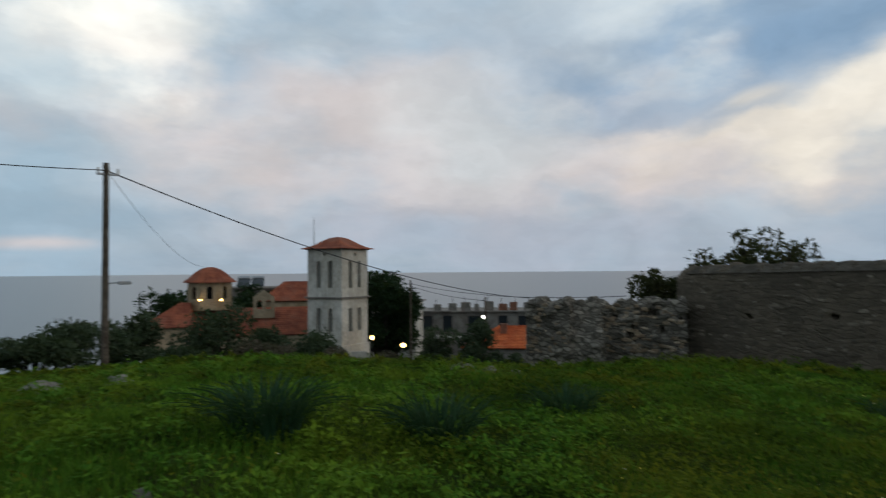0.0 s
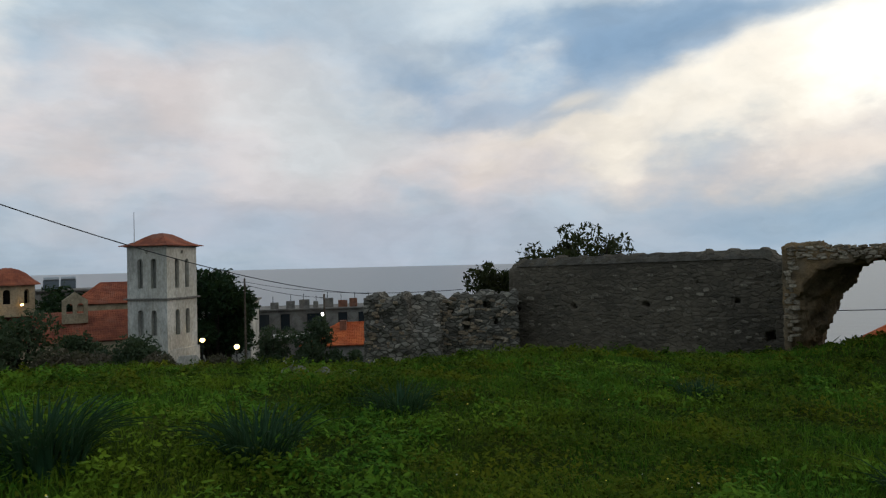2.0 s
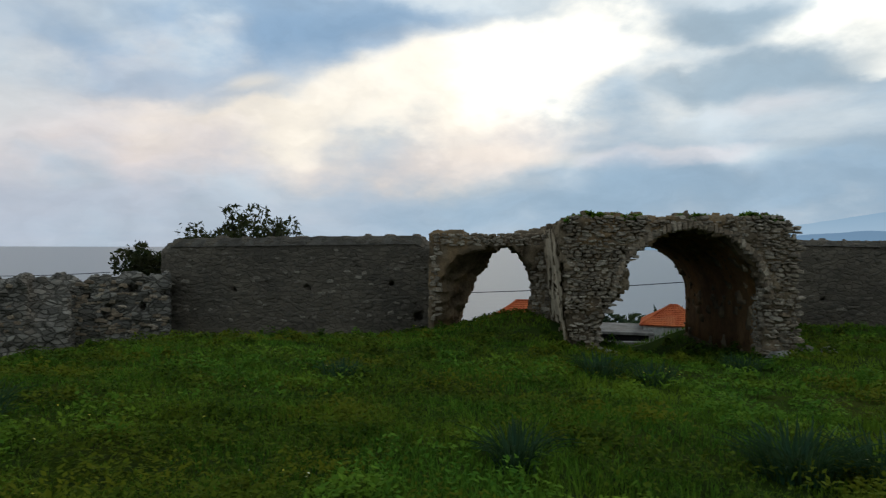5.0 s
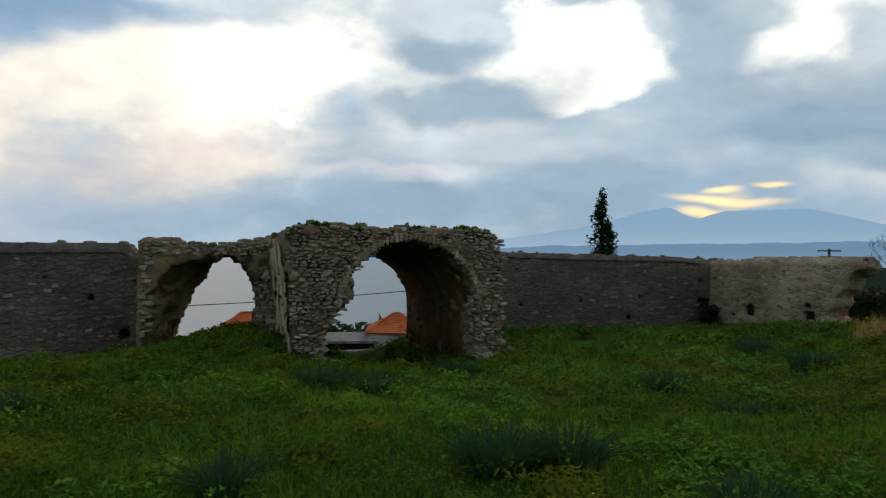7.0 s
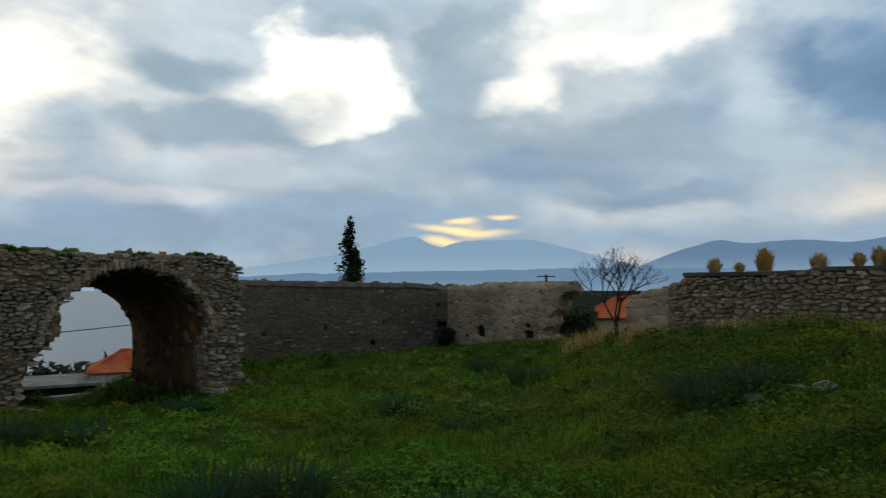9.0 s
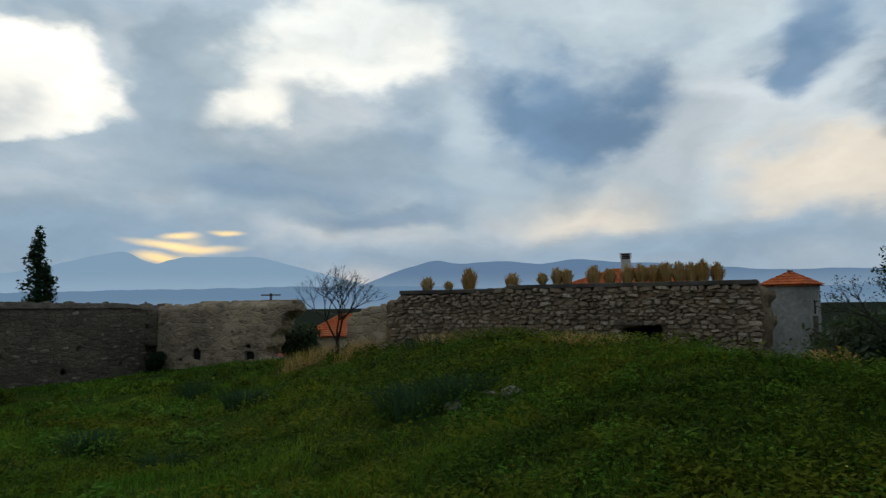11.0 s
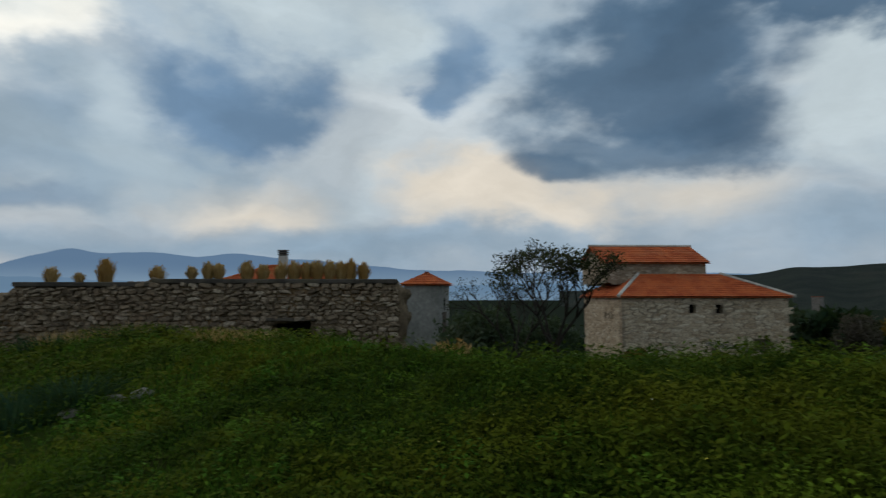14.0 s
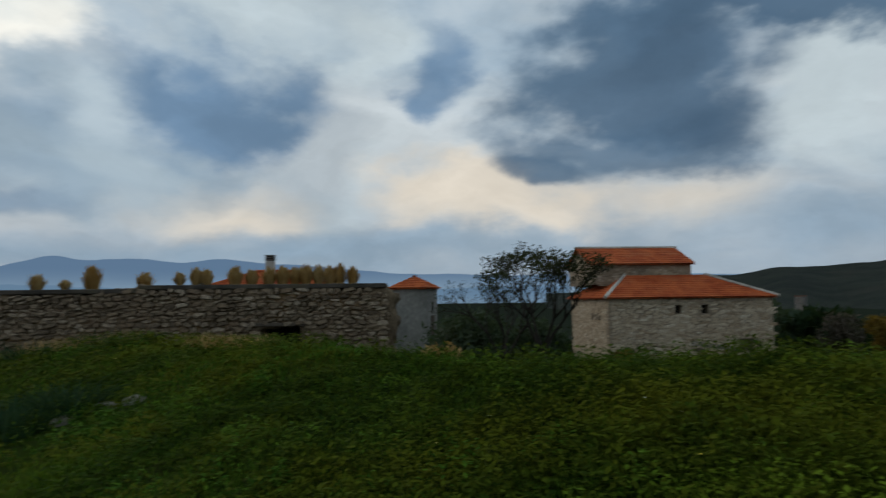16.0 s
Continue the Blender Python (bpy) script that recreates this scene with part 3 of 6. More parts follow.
def masonry(name, origin, size, cell, inside, m, parent=None, rounds=2, rough=0.05, yaw=0.0, seed=1):
    """A ruined solid: the space where inside(x, y, z) holds, its surface worn and uneven. x, y, z run from the origin."""
    nx, ny, nz = [int(math.ceil(s / cell)) for s in size]
    gx, gy, gz = np.meshgrid((np.arange(nx) + 0.5) * cell, (np.arange(ny) + 0.5) * cell, (np.arange(nz) + 0.5) * cell, indexing="ij")
    pts = np.stack([gx.ravel(), gy.ravel(), gz.ravel()], 1)
    jag = np.stack([waves(pts, seed + i, 6.0) for i in range(3)], 1) * cell * 0.9
    q = pts + jag
    occ = np.zeros((nx + 2, ny + 2, nz + 2), bool)
    occ[1:-1, 1:-1, 1:-1] = inside(q[:, 0], q[:, 1], q[:, 2]).reshape(nx, ny, nz)
    quads = []
    stride = np.array([(ny + 3) * (nz + 3), nz + 3, 1])
    ring = {0: ((0, 0, 0), (0, 1, 0), (0, 1, 1), (0, 0, 1)), 1: ((0, 0, 0), (0, 0, 1), (1, 0, 1), (1, 0, 0)), 2: ((0, 0, 0), (1, 0, 0), (1, 1, 0), (0, 1, 0))}
    for ax in range(3):
        for way in (1, -1):
            cells = np.argwhere(occ & ~np.roll(occ, -way, ax))
            if way == 1:
                cells = cells + np.eye(3, dtype=int)[ax]
            quad = np.stack([(cells + np.array(o)) @ stride for o in ring[ax]], 1)
            quads.append(quad if way == 1 else quad[:, ::-1])
    quads = np.concatenate(quads)
    ids, inv = np.unique(quads, return_inverse=True)
    f = inv.reshape(quads.shape)
    p = np.stack([ids // stride[0], ids % stride[0] // stride[1], ids % stride[1]], 1).astype(float) * cell - cell
    for _ in range(rounds):
        tot, num = np.zeros_like(p), np.zeros(len(p))
        for i in range(4):
            np.add.at(tot, f[:, i], p[f[:, (i + 1) % 4]])
            np.add.at(num, f[:, i], 1)
        p = 0.45 * p + 0.55 * tot / num[:, None]
    for i in range(3):
        p[:, i] += rough * (0.6 * waves(p, seed + 10 + i, 9.0) + 0.6 * waves(p, seed + 20 + i, 23.0))
    ob = new(name, big_mesh(name, p, f, m))
    if parent is None:
        ob.matrix_basis = pose(*origin, 0, 0, yaw)
    else:
        ob.parent, ob.matrix_basis = parent, pose(*origin, 0, 0, yaw)
    return ob


def cobble(seed, sides=8):
    """A rough stone face, one unit wide and high, for setting into a wall; it stands out along -y."""
    r = random.Random(seed)
    bm = bmesh.new()
    turns = sorted((i + r.uniform(-0.3, 0.3)) / sides * 2 * math.pi for i in range(sides))
    def ringed(scale, y, wob):
        out = []
        for a in turns:
            c, s = math.cos(a), math.sin(a)
            k = 0.5 / max(abs(c), abs(s)) ** 0.75 * scale * r.uniform(1 - wob, 1 + wob)
            out.append(bm.verts.new((c * k, y + r.uniform(-0.08, 0.08), s * k)))
        return out
    back, mid, front = ringed(1.0, 0.6, 0.04), ringed(0.97, -0.35, 0.07), ringed(0.68, -0.9, 0.1)
    for a, b in ((back, mid), (mid, front)):
        for i in range(sides):
            j = (i + 1) % sides
            bm.faces.new((a[i], a[j], b[j], b[i]))
    bm.faces.new(front)
    bmesh.ops.recalc_face_normals(bm, faces=bm.faces[:])
    return bm


COBBLES = []
for s in range(10):
    bm_ = cobble(s)
    me_ = bpy.data.meshes.new("stone")
    bm_.to_mesh(me_)
    bm_.free()
    COBBLES.append(me_)
COBBLES_BY_TONE = {}


def lay_stones(parent, places, one, rest, limit=300):
    """Set stones: places are (x, y, z, yaw, width, height, proud) in the parent's space. The first ones are parts, the others one mesh."""
    if one.name not in COBBLES_BY_TONE:
        kinds = []
        for me in COBBLES:
            c = me.copy()
            c.materials.clear()
            kinds.append(finish(c, one))
        COBBLES_BY_TONE[one.name] = kinds
    kinds = COBBLES_BY_TONE[one.name]
    r = random.Random(len(places))
    vs, fs, base = [], [], 0
    for i, (x, y, z, yaw, w, h, proud) in enumerate(places):
        spin = Matrix.Rotation(radians(r.uniform(-15, 15)), 4, "Y")
        m = pose(x, y, z, 0, 0, yaw) @ spin @ Matrix.Diagonal((w, proud, h, 1))
        me = r.choice(kinds)
        if i < limit:
            ob = new("stone", me)
            ob.parent, ob.matrix_basis = parent, m
        else:
            vs += [m @ v.co for v in me.vertices]
            fs += [[base + k for k in p.vertices] for p in me.polygons]
            base += len(me.vertices)
    if vs:
        me = bpy.data.meshes.new("rubble_fill")
        me.from_pydata([tuple(v) for v in vs], [], fs)
        ob = new("rubble_fill", finish(me, rest))
        ob.parent = parent
        tagged(ob, kind="stuff")


def courses(s0, s1, z0, z1, accept, wide=(0.16, 0.46), high=(0.09, 0.2), seed=3, gap=0.92):
    """Random rubble courses over a face: (s, z, width, height) wherever accept(s, z) holds."""
    r = random.Random(seed)
    out, z = [], z0
    while z < z1:
        h = r.uniform(*high)
        s = s0 + r.uniform(0, 0.2)
        while s < s1:
            w = r.uniform(*wide) * (0.75 + h / high[1] * 0.4)
            if accept(s + w / 2, z + h / 2):
                out.append((s + w / 2, z + h / 2 + r.uniform(-0.03, 0.03), w * gap * r.uniform(0.9, 1.06), h * r.uniform(0.85, 1.12)))
            s += w
        z += h * 0.93
    return out


def leaves(centres, spread, count, size, m, name, parent, flat=0.6, seed=1, long=1.6):
    """A crown of small leaves gathered round the given centres (x, y, z, radius)."""
    r = np.random.default_rng(seed)
    c = np.array(centres, float)
    weight = c[:, 3] ** 2 / (c[:, 3] ** 2).sum()
    pick = r.choice(len(c), count, p=weight)
    d = r.normal(size=(count, 3))
    d /= np.linalg.norm(d, axis=1)[:, None]
    rad = c[pick, 3] * r.uniform(0.25, 1.0, count) ** 0.45 * (1 + 0.35 * r.normal(size=count) * spread)
    p = c[pick, :3] + d * rad[:, None] * np.array([1, 1, flat])
    u = r.normal(size=(count, 3))
    u /= np.linalg.norm(u, axis=1)[:, None]
    v = np.cross(u, r.normal(size=(count, 3)))
    v /= np.linalg.norm(v, axis=1)[:, None]
    s = size * r.uniform(0.6, 1.4, count)[:, None]
    verts = np.stack([p - u * s * long, p + v * s * 0.6, p + u * s * long, p - v * s * 0.6], 1).reshape(-1, 3)
    faces = np.arange(count * 4).reshape(-1, 4)
    ob = new(name, big_mesh(name, verts, faces, m))
    ob.parent = parent
    return ob


def branches(bm, start, way, length, radius, depth, r, tips, droop=0.0, fork=3, split=0.75):
    """Limbs that fork and taper; collects their tips."""
    a = Vector(start)
    way = Vector(way).normalized()
    for i in range(2):
        bend = Vector((r.uniform(-1, 1), r.uniform(-1, 1), r.uniform(-0.6, 0.8) - droop)) * 0.22
        way = (way + bend).normalized()
        b = a + way * length / 2
        rod(a, b, radius * (1 - 0.2 * i), radius * (0.8 - 0.2 * i), 6 if depth > 1 else 4, bm)
        a = b
    if depth <= 0:
        tips.append(a)
        return
    for i in range(fork):
        side = Vector((r.uniform(-1, 1), r.uniform(-1, 1), r.uniform(-0.25, 0.7)))
        branches(bm, a, way * split + side * 0.8, length * r.uniform(0.6, 0.82), radius * 0.58, depth - 1, r, tips, droop, fork, split)
    if depth == 1:
        tips.append(a)


def tree(name, label, at, height, trunk, radius, depth, leaf, m, count, clump, group="", lean=(0, 0, 1), seed=1, fork=3, flat=0.8, split=0.75, category="tree", upright=0.9):
    ob = thing(name, label, category, at, 0, group)
    r = random.Random(seed)
    bm = bmesh.new()
    tips = []
    base = Vector((0, 0, -0.3))
    top = Vector(lean) * trunk
    rod(base, top, radius * 1.25, radius, 8, bm)
    for i in range(fork + 1):
        a = 2 * math.pi * i / (fork + 1) + r.uniform(-0.4, 0.4)
        branches(bm, top, (math.cos(a) * 0.8, math.sin(a) * 0.8, upright), (height - trunk) * 0.42, radius * 0.65, depth - 1, r, tips, 0, fork, split)
    part("trunk", bm, M_BARK, ob)
    if count:
        leaves([(t.x, t.y, t.z, clump * r.uniform(0.7, 1.25)) for t in tips], 0.5, count, leaf, m, "crown", ob, flat, seed)
    return ob


def bush(name, label, at, wide, high, m, count, leaf, seed, group="", category="bush", lumps=14, airy=1.0):
    """A dense shrub: short stems under an uneven crown."""
    ob = thing(name, label, category, at, 0, group)
    r = random.Random(seed)
    bm = bmesh.new()
    centres = []
    for i in range(lumps):
        a, d = r.uniform(0, 6.28), math.sqrt(r.uniform(0, 1)) * wide * 0.38
        z = high * r.uniform(0.35, 0.88) * (1 - 0.35 * (d / (wide * 0.5)) ** 2)
        c = (math.cos(a) * d, math.sin(a) * d, z, wide * r.uniform(0.14, 0.24) * airy)
        centres.append(c)
        rod((c[0] * 0.2, c[1] * 0.2, -0.3), c[:3], wide * 0.016, wide * 0.006, 5, bm)
    part("stem", bm, M_BARK, ob)
    leaves(centres, 0.35, count, leaf, m, "crown", ob, min(1.0, high / wide * 1.2), seed)
    return ob


def cable(name, label, p0, p1, sag, radius=0.02, n=24):
    ob = thing(name, label, "cable", p0)
    a, d = Vector((0, 0, 0)), Vector(p1) - Vector(p0)
    bm = bmesh.new()
    pts = [d * (i / n) - Vector((0, 0, 4 * sag * (i / n) * (1 - i / n))) for i in range(n + 1)]
    for p, q in zip(pts, pts[1:]):
        rod(p, q, radius, radius, 5, bm)
    part("wire", bm, M_CABLE, ob)
    return ob

# ---- land, sea and distance ----
def ease(a, b, v):
    t = np.clip((v - a) / (b - a), 0, 1)
    return t * t * (3 - 2 * t)


def soft(v, k=1.5):
    return np.where(v > 12 * k, v, k * np.log1p(np.exp(np.minimum(v, 12 * k) / k)))


def mound(x, y, cx, cy, rx, ry, high):
    return high * np.exp(-((x - cx) / rx) ** 2 - ((y - cy) / ry) ** 2)


def land(x, y):
    """Height of the hilltop meadow and of the slopes that fall away round it."""
    x, y = np.asarray(x, float), np.asarray(y, float)
    u, w = 0.342 * x + 0.94 * y, 0.819 * x - 0.574 * y
    z = -1.6 * (1 - np.exp(-(np.maximum(u, 0) / 14) ** 1.5))
    south = ease(16, -4, np.degrees(np.arctan2(y, x))) * ease(0.5, 3, w)
    swell = (1.12 - 0.30 * south) * ease(0.5, 8.5 - 2.3 * south, w)
    z = z + swell * (1 - ease(19 - 6 * south, 28 - 4 * south, x)) * (1 - ease(16, 30, -y))
    z = z - 0.095 * np.minimum(soft(w - 7), 8) * south
    z = z - 0.36 * ease(6.0, 11.0, w) * ease(18, 10, np.degrees(np.arctan2(y, x))) * ease(30, 18, x) + mound(x, y, 15.2, 7.9, 2.6, 2.2, 0.38)
    crest = -14.3 + 0.63 * np.maximum(0.0, 10.4 - y)
    z = z - 0.15 * np.minimum(soft(crest - w), 90)
    z = z + mound(x, y, 1.0, 24.0, 2.2, 2.8, 0.55) + mound(x, y, -9, 20, 5, 4.0, 0.45) - mound(x, y, 5.4, 26.0, 2.0, 6.0, 1.15)
    z = z - 6.3 * ease(28.0, 38.5, y) * ease(-60, -5, x)
    z = z - 0.10 * np.minimum(soft(x - 25), 110)
    r, az = np.hypot(x, y), np.degrees(np.arctan2(y, x))
    seaward = ease(46, 64, az) + ease(-120, -150, az)
    z = z - 0.12 * np.clip(r - 75, 0, 320) * np.clip(seaward, 0, 1)
    p = np.stack([x.ravel(), y.ravel(), np.zeros(x.size)], 1)
    rough = (0.09 * waves(p, 5, 0.9) + 0.05 * waves(p, 6, 2.6)).reshape(x.shape)
    return z + rough * ease(70, 25, r)


def ground_z(x, y):
    return float(land(np.array([x]), np.array([y]))[0])


turns, rings = 360, 170
radius = 0.35 * (4700 / 0.35) ** (np.arange(rings + 1) / rings)
ang = np.arange(turns) / turns * 2 * np.pi
gx, gy = radius[:, None] * np.cos(ang), radius[:, None] * np.sin(ang)
gv = np.stack([gx.ravel(), gy.ravel(), land(gx, gy).ravel()], 1)
i, k = np.meshgrid(np.arange(rings), np.arange(turns), indexing="ij")
l = (k + 1) % turns
gf = np.stack([i * turns + k, (i + 1) * turns + k, (i + 1) * turns + l, i * turns + l], -1).reshape(-1, 4)
gv = np.vstack([gv, [[0, 0, ground_z(0, 0)]]])
hub = np.array([[turns * (rings + 1), k_, (k_ + 1) % turns, (k_ + 1) % turns] for k_ in range(turns)])
gme = bpy.data.meshes.new("ground")
gme.from_pydata(gv.tolist(), [], gf.tolist() + hub[:, :3].tolist())
tagged(new("ground", finish(gme, M_SOIL, True)), "grassy hilltop sloping down to the town and shore", "ground", kind="structure")

bm = bmesh.new()
bmesh.ops.create_circle(bm, cap_ends=True, radius=4700, segments=96)
bm.transform(Matrix.Translation((0, 0, -22)))
me = bpy.data.meshes.new("sea")
bm.to_mesh(me)
bm.free()
tagged(new("sea", finish(me, M_WATER)), "calm grey sea under an overcast evening sky", "water", kind="structure")


def ridge(name, label, far, peaks, m, seed, wobble, az0, az1, deep=500):
    """A mountain range: a crest line of summits round the horizon with ragged detail, sloping to the plain."""
    az = np.linspace(az0, az1, 260)
    pk = np.array(sorted(peaks))
    el = np.interp(az, pk[:, 0], pk[:, 1])
    kern = np.hanning(9)
    el = np.convolve(np.pad(el, 4, mode="edge"), kern / kern.sum(), "valid")
    p = np.stack([az * 0.9, np.zeros_like(az), np.zeros_like(az)], 1)
    el = el + wobble * (waves(p, seed, 1.2) + 0.5 * waves(p, seed + 1, 4.0))
    a = np.radians(az)
    rows = []
    for back, share in ((0, 1.0), (-0.3, 0.62), (-0.6, 0.3), (-1.0, 0.0)):
        d = far + back * deep
        z = 1.5 + far * np.tan(np.radians(el)) * share - 40 * (1 - share)
        z = z + 14 * share * (1 - share) * 4 * waves(np.stack([az, np.full_like(az, back * 5), np.zeros_like(az)], 1), seed + 3, 0.9)
        rows.append(np.stack([d * np.cos(a), d * np.sin(a), z], 1))
    v = np.concatenate(rows)
    n = len(az)
    i, k = np.meshgrid(np.arange(3), np.arange(n - 1), indexing="ij")
    f = np.stack([i * n + k, i * n + k + 1, (i + 1) * n + k + 1, (i + 1) * n + k], -1).reshape(-1, 4)
    ob = new(name, big_mesh(name, v, f, m, True))
    return tagged(ob, label, "mountains", kind="structure")


# the first three ranges glow with haze painted into their colour
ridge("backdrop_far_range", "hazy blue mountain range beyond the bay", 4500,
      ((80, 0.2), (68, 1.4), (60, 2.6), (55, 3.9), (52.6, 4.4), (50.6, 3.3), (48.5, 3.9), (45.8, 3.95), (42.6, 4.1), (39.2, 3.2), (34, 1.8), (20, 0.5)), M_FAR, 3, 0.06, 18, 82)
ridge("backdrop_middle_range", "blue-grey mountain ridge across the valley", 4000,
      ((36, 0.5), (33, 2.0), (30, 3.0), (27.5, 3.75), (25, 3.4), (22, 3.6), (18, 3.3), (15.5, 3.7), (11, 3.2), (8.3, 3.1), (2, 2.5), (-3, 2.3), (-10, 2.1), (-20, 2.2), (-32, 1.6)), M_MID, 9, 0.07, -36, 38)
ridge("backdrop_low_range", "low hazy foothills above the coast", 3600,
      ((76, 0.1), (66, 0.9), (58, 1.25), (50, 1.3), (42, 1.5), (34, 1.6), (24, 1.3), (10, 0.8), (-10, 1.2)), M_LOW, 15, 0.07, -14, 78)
ridge("wooded_hill", "dark wooded hill with scattered farm houses", 1500,
      ((-14, 0.5), (-20, 1.35), (-24.5, 1.85), (-27, 1.75), (-30, 2.25), (-34, 2.3), (-38.6, 2.65), (-41, 2.3), (-44, 1.45), (-47, 2.2), (-55, 3.0), (-70, 2.2)), M_WOODS, 21, 0.05, -72, -12, 1150)

# ---- the old fortress walls ----
def notch(x, z, cx, cz, w, h):
    return (np.abs(x - cx) < w / 2) & (np.abs(z - cz) < h / 2)


# west curtain: inner face at y = 27.3
W0, WB = (-13.7, 27.3, -3.0), (-8.0, 27.3, -1.6)
west = thing("fortress_wall", "weathered grey rubble fortress wall with a sloped coping", "wall", WB, group="fortress walls")
WEST_HOLES = ((-3.05, -1.35, 0.3, 0.42), (-2.1, -0.55, 0.2, 0.22), (-4.2, -0.1, 0.26, 0.18), (-7.6, -0.25, 0.24, 0.2), (-10.6, -0.35, 0.22, 0.22), (-13.2, -0.5, 0.2, 0.2), (-5.6, 0.7, 0.14, 0.12))


def west_solid(x, y, z):
    x, z = x + W0[0], z + W0[2]
    top = np.interp(x, (-13.7, -13.2, -8.0, -3.2, -2.9, -2.5, -2.2), (1.40, 1.66, 1.76, 1.84, 1.74, 1.48, 1.45))
    ok = (z < top - np.clip(0.30 - y * 0.8, 0, 0.30)) & (y < 1.35)
    for hx, hz, w, h in WEST_HOLES:
        ok &= ~(notch(x, z, hx, hz, w, h) & (y < 0.55))
    return ok


masonry("wall_core", (W0[0] - WB[0], 0, W0[2] - WB[2]), (11.5, 1.4, 5.0), 0.105, west_solid, M_CURTAIN, west, 2, 0.022, seed=31)

# east curtain, beyond the vaulted gate
E0, EB = (7.6, 27.3, -3.0), (15.0, 27.3, -1.5)
east = thing("fortress_wall", "dark grey rubble fortress wall meeting an ochre return wall", "wall", EB, group="fortress walls")
EAST_HOLES = ((21.95, -0.75, 0.75, 0.85), (12.4, -0.55, 0.2, 0.2), (15.2, -0.35, 0.2, 0.2), (18.4, -0.25, 0.2, 0.22), (17.8, -1.1, 0.25, 0.22), (20.4, -0.2, 0.16, 0.25), (20.3, -1.0, 0.2, 0.2), (21.6, 1.05, 0.14, 0.3), (21.65, 0.5, 0.16, 0.3))


def east_solid(x, y, z):
    x, z = x + E0[0], z + E0[2]
    top = np.interp(x, (7.6, 11, 15, 20.5, 21.6, 22, 23.4), (1.78, 1.74, 1.66, 1.62, 1.50, 1.54, 1.55))
    ok = (z < top - np.clip(0.25 - y * 0.8, 0, 0.25)) & (y < 1.25)
    for hx, hz, w, h in EAST_HOLES:
        ok &= ~(notch(x, z, hx, hz, w, h) & (y < 0.6))
    return ok


masonry("wall_core", (E0[0] - EB[0], 0, E0[2] - EB[2]), (15.6, 1.3, 4.9), 0.11, east_solid, M_CURTAIN, east, 2, 0.022, seed=41)



def coping(parent, base, xs, tops, drop, seed):
    """A sloped, uneven strip of mortar along a wall's upper edge."""
    bm = bmesh.new()
    rows = []
    n = int((xs[-1] - xs[0]) / 0.14)
    for i in range(n + 1):
        x = xs[0] + (xs[-1] - xs[0]) * i / n
        t = float(np.interp(x, xs, tops))
        row = []
        for j in range(5):
            k = j / 4
            w = 0.018 * noise.noise((x * 1.6, j * 0.7, seed)) + 0.014 * noise.noise((x * 8, j * 1.3, seed))
            row.append(bm.verts.new((x - base[0], -0.05 + 0.46 * k + w, t - drop + (drop + 0.02) * k + w - base[2])))
        rows.append(row)
    for a, b in zip(rows, rows[1:]):
        for j in range(4):
            bm.faces.new((a[j], a[j + 1], b[j + 1], b[j]))
    bmesh.ops.solidify(bm, geom=bm.faces[:], thickness=0.09)
    part("coping", bm, M_COPING, parent, "pale sloped mortar coping")


coping(west, WB, (-13.3, -8.0, -3.2, -2.95), (1.66, 1.76, 1.84, 1.76), 0.32, 1.0)
coping(east, EB, (8.3, 11, 15, 20.5, 21.6), (1.78, 1.74, 1.66, 1.62, 1.52), 0.20, 5.0)

# return wall: inner face at x = 22.2, broken off at its near end
R0, RB = (22.2, 19.0, -3.0), (22.2, 23.5, -1.2)
back = thing("fortress_wall", "ochre plastered return wall with a broken end and small openings", "wall", RB, group="fortress walls")
RETURN_HOLES = ((24.85, -0.72, 0.5, 0.42), (21.85, -0.24, 0.34, 0.2), (21.75, -0.72, 0.46, 0.42), (25.55, -0.35, 0.28, 0.2), (25.9, -0.95, 0.3, 0.14))


def return_solid(x, y, z):
    y, z = y + R0[1], z + R0[2]
    top = np.interp(y, (19, 20.5, 23, 25, 26.2, 28.5), (1.62, 1.64, 1.62, 1.60, 1.52, 1.5))
    edge = np.interp(z, (-3, -1.1, -0.6, 0.2, 0.9, 1.3, 1.7), (20.9, 20.75, 20.9, 20.45, 19.9, 19.45, 19.3))
    ok = (z < top - np.clip(0.16 - x * 0.8, 0, 0.16)) & (x < 0.95) & (y > edge + 0.25 * np.sin(z * 9) * 0.4) & (y < 28.5)
    for hy, hz, w, h in RETURN_HOLES:
        ok &= ~(notch(y, z, hy, hz, w, h) & (x < 0.6))
    return ok


masonry("wall_core", (0, R0[1] - RB[1], R0[2] - RB[2]), (1.0, 8.4, 4.8), 0.10, return_solid, M_RETURN, back, 2, 0.018, seed=51)
# near-black blocks set shallow in each hole stand for its deep shade
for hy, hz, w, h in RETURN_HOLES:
    part("niche", boxed(0.14, 0.3, hy - w * 0.46 - RB[1], hy + w * 0.46 - RB[1], hz - h * 0.46 - RB[2], hz + h * 0.46 - RB[2]), M_DARK, back, "near-black block standing for the opening's shade")

# low ruin at the west end, turning back towards the town
LB = (-13.5, 27.5, -2.2)
low = thing("ruined_wall", "low crumbling rubble wall with niches and a broken corner", "wall", LB, 180 + 33.2, group="fortress walls")


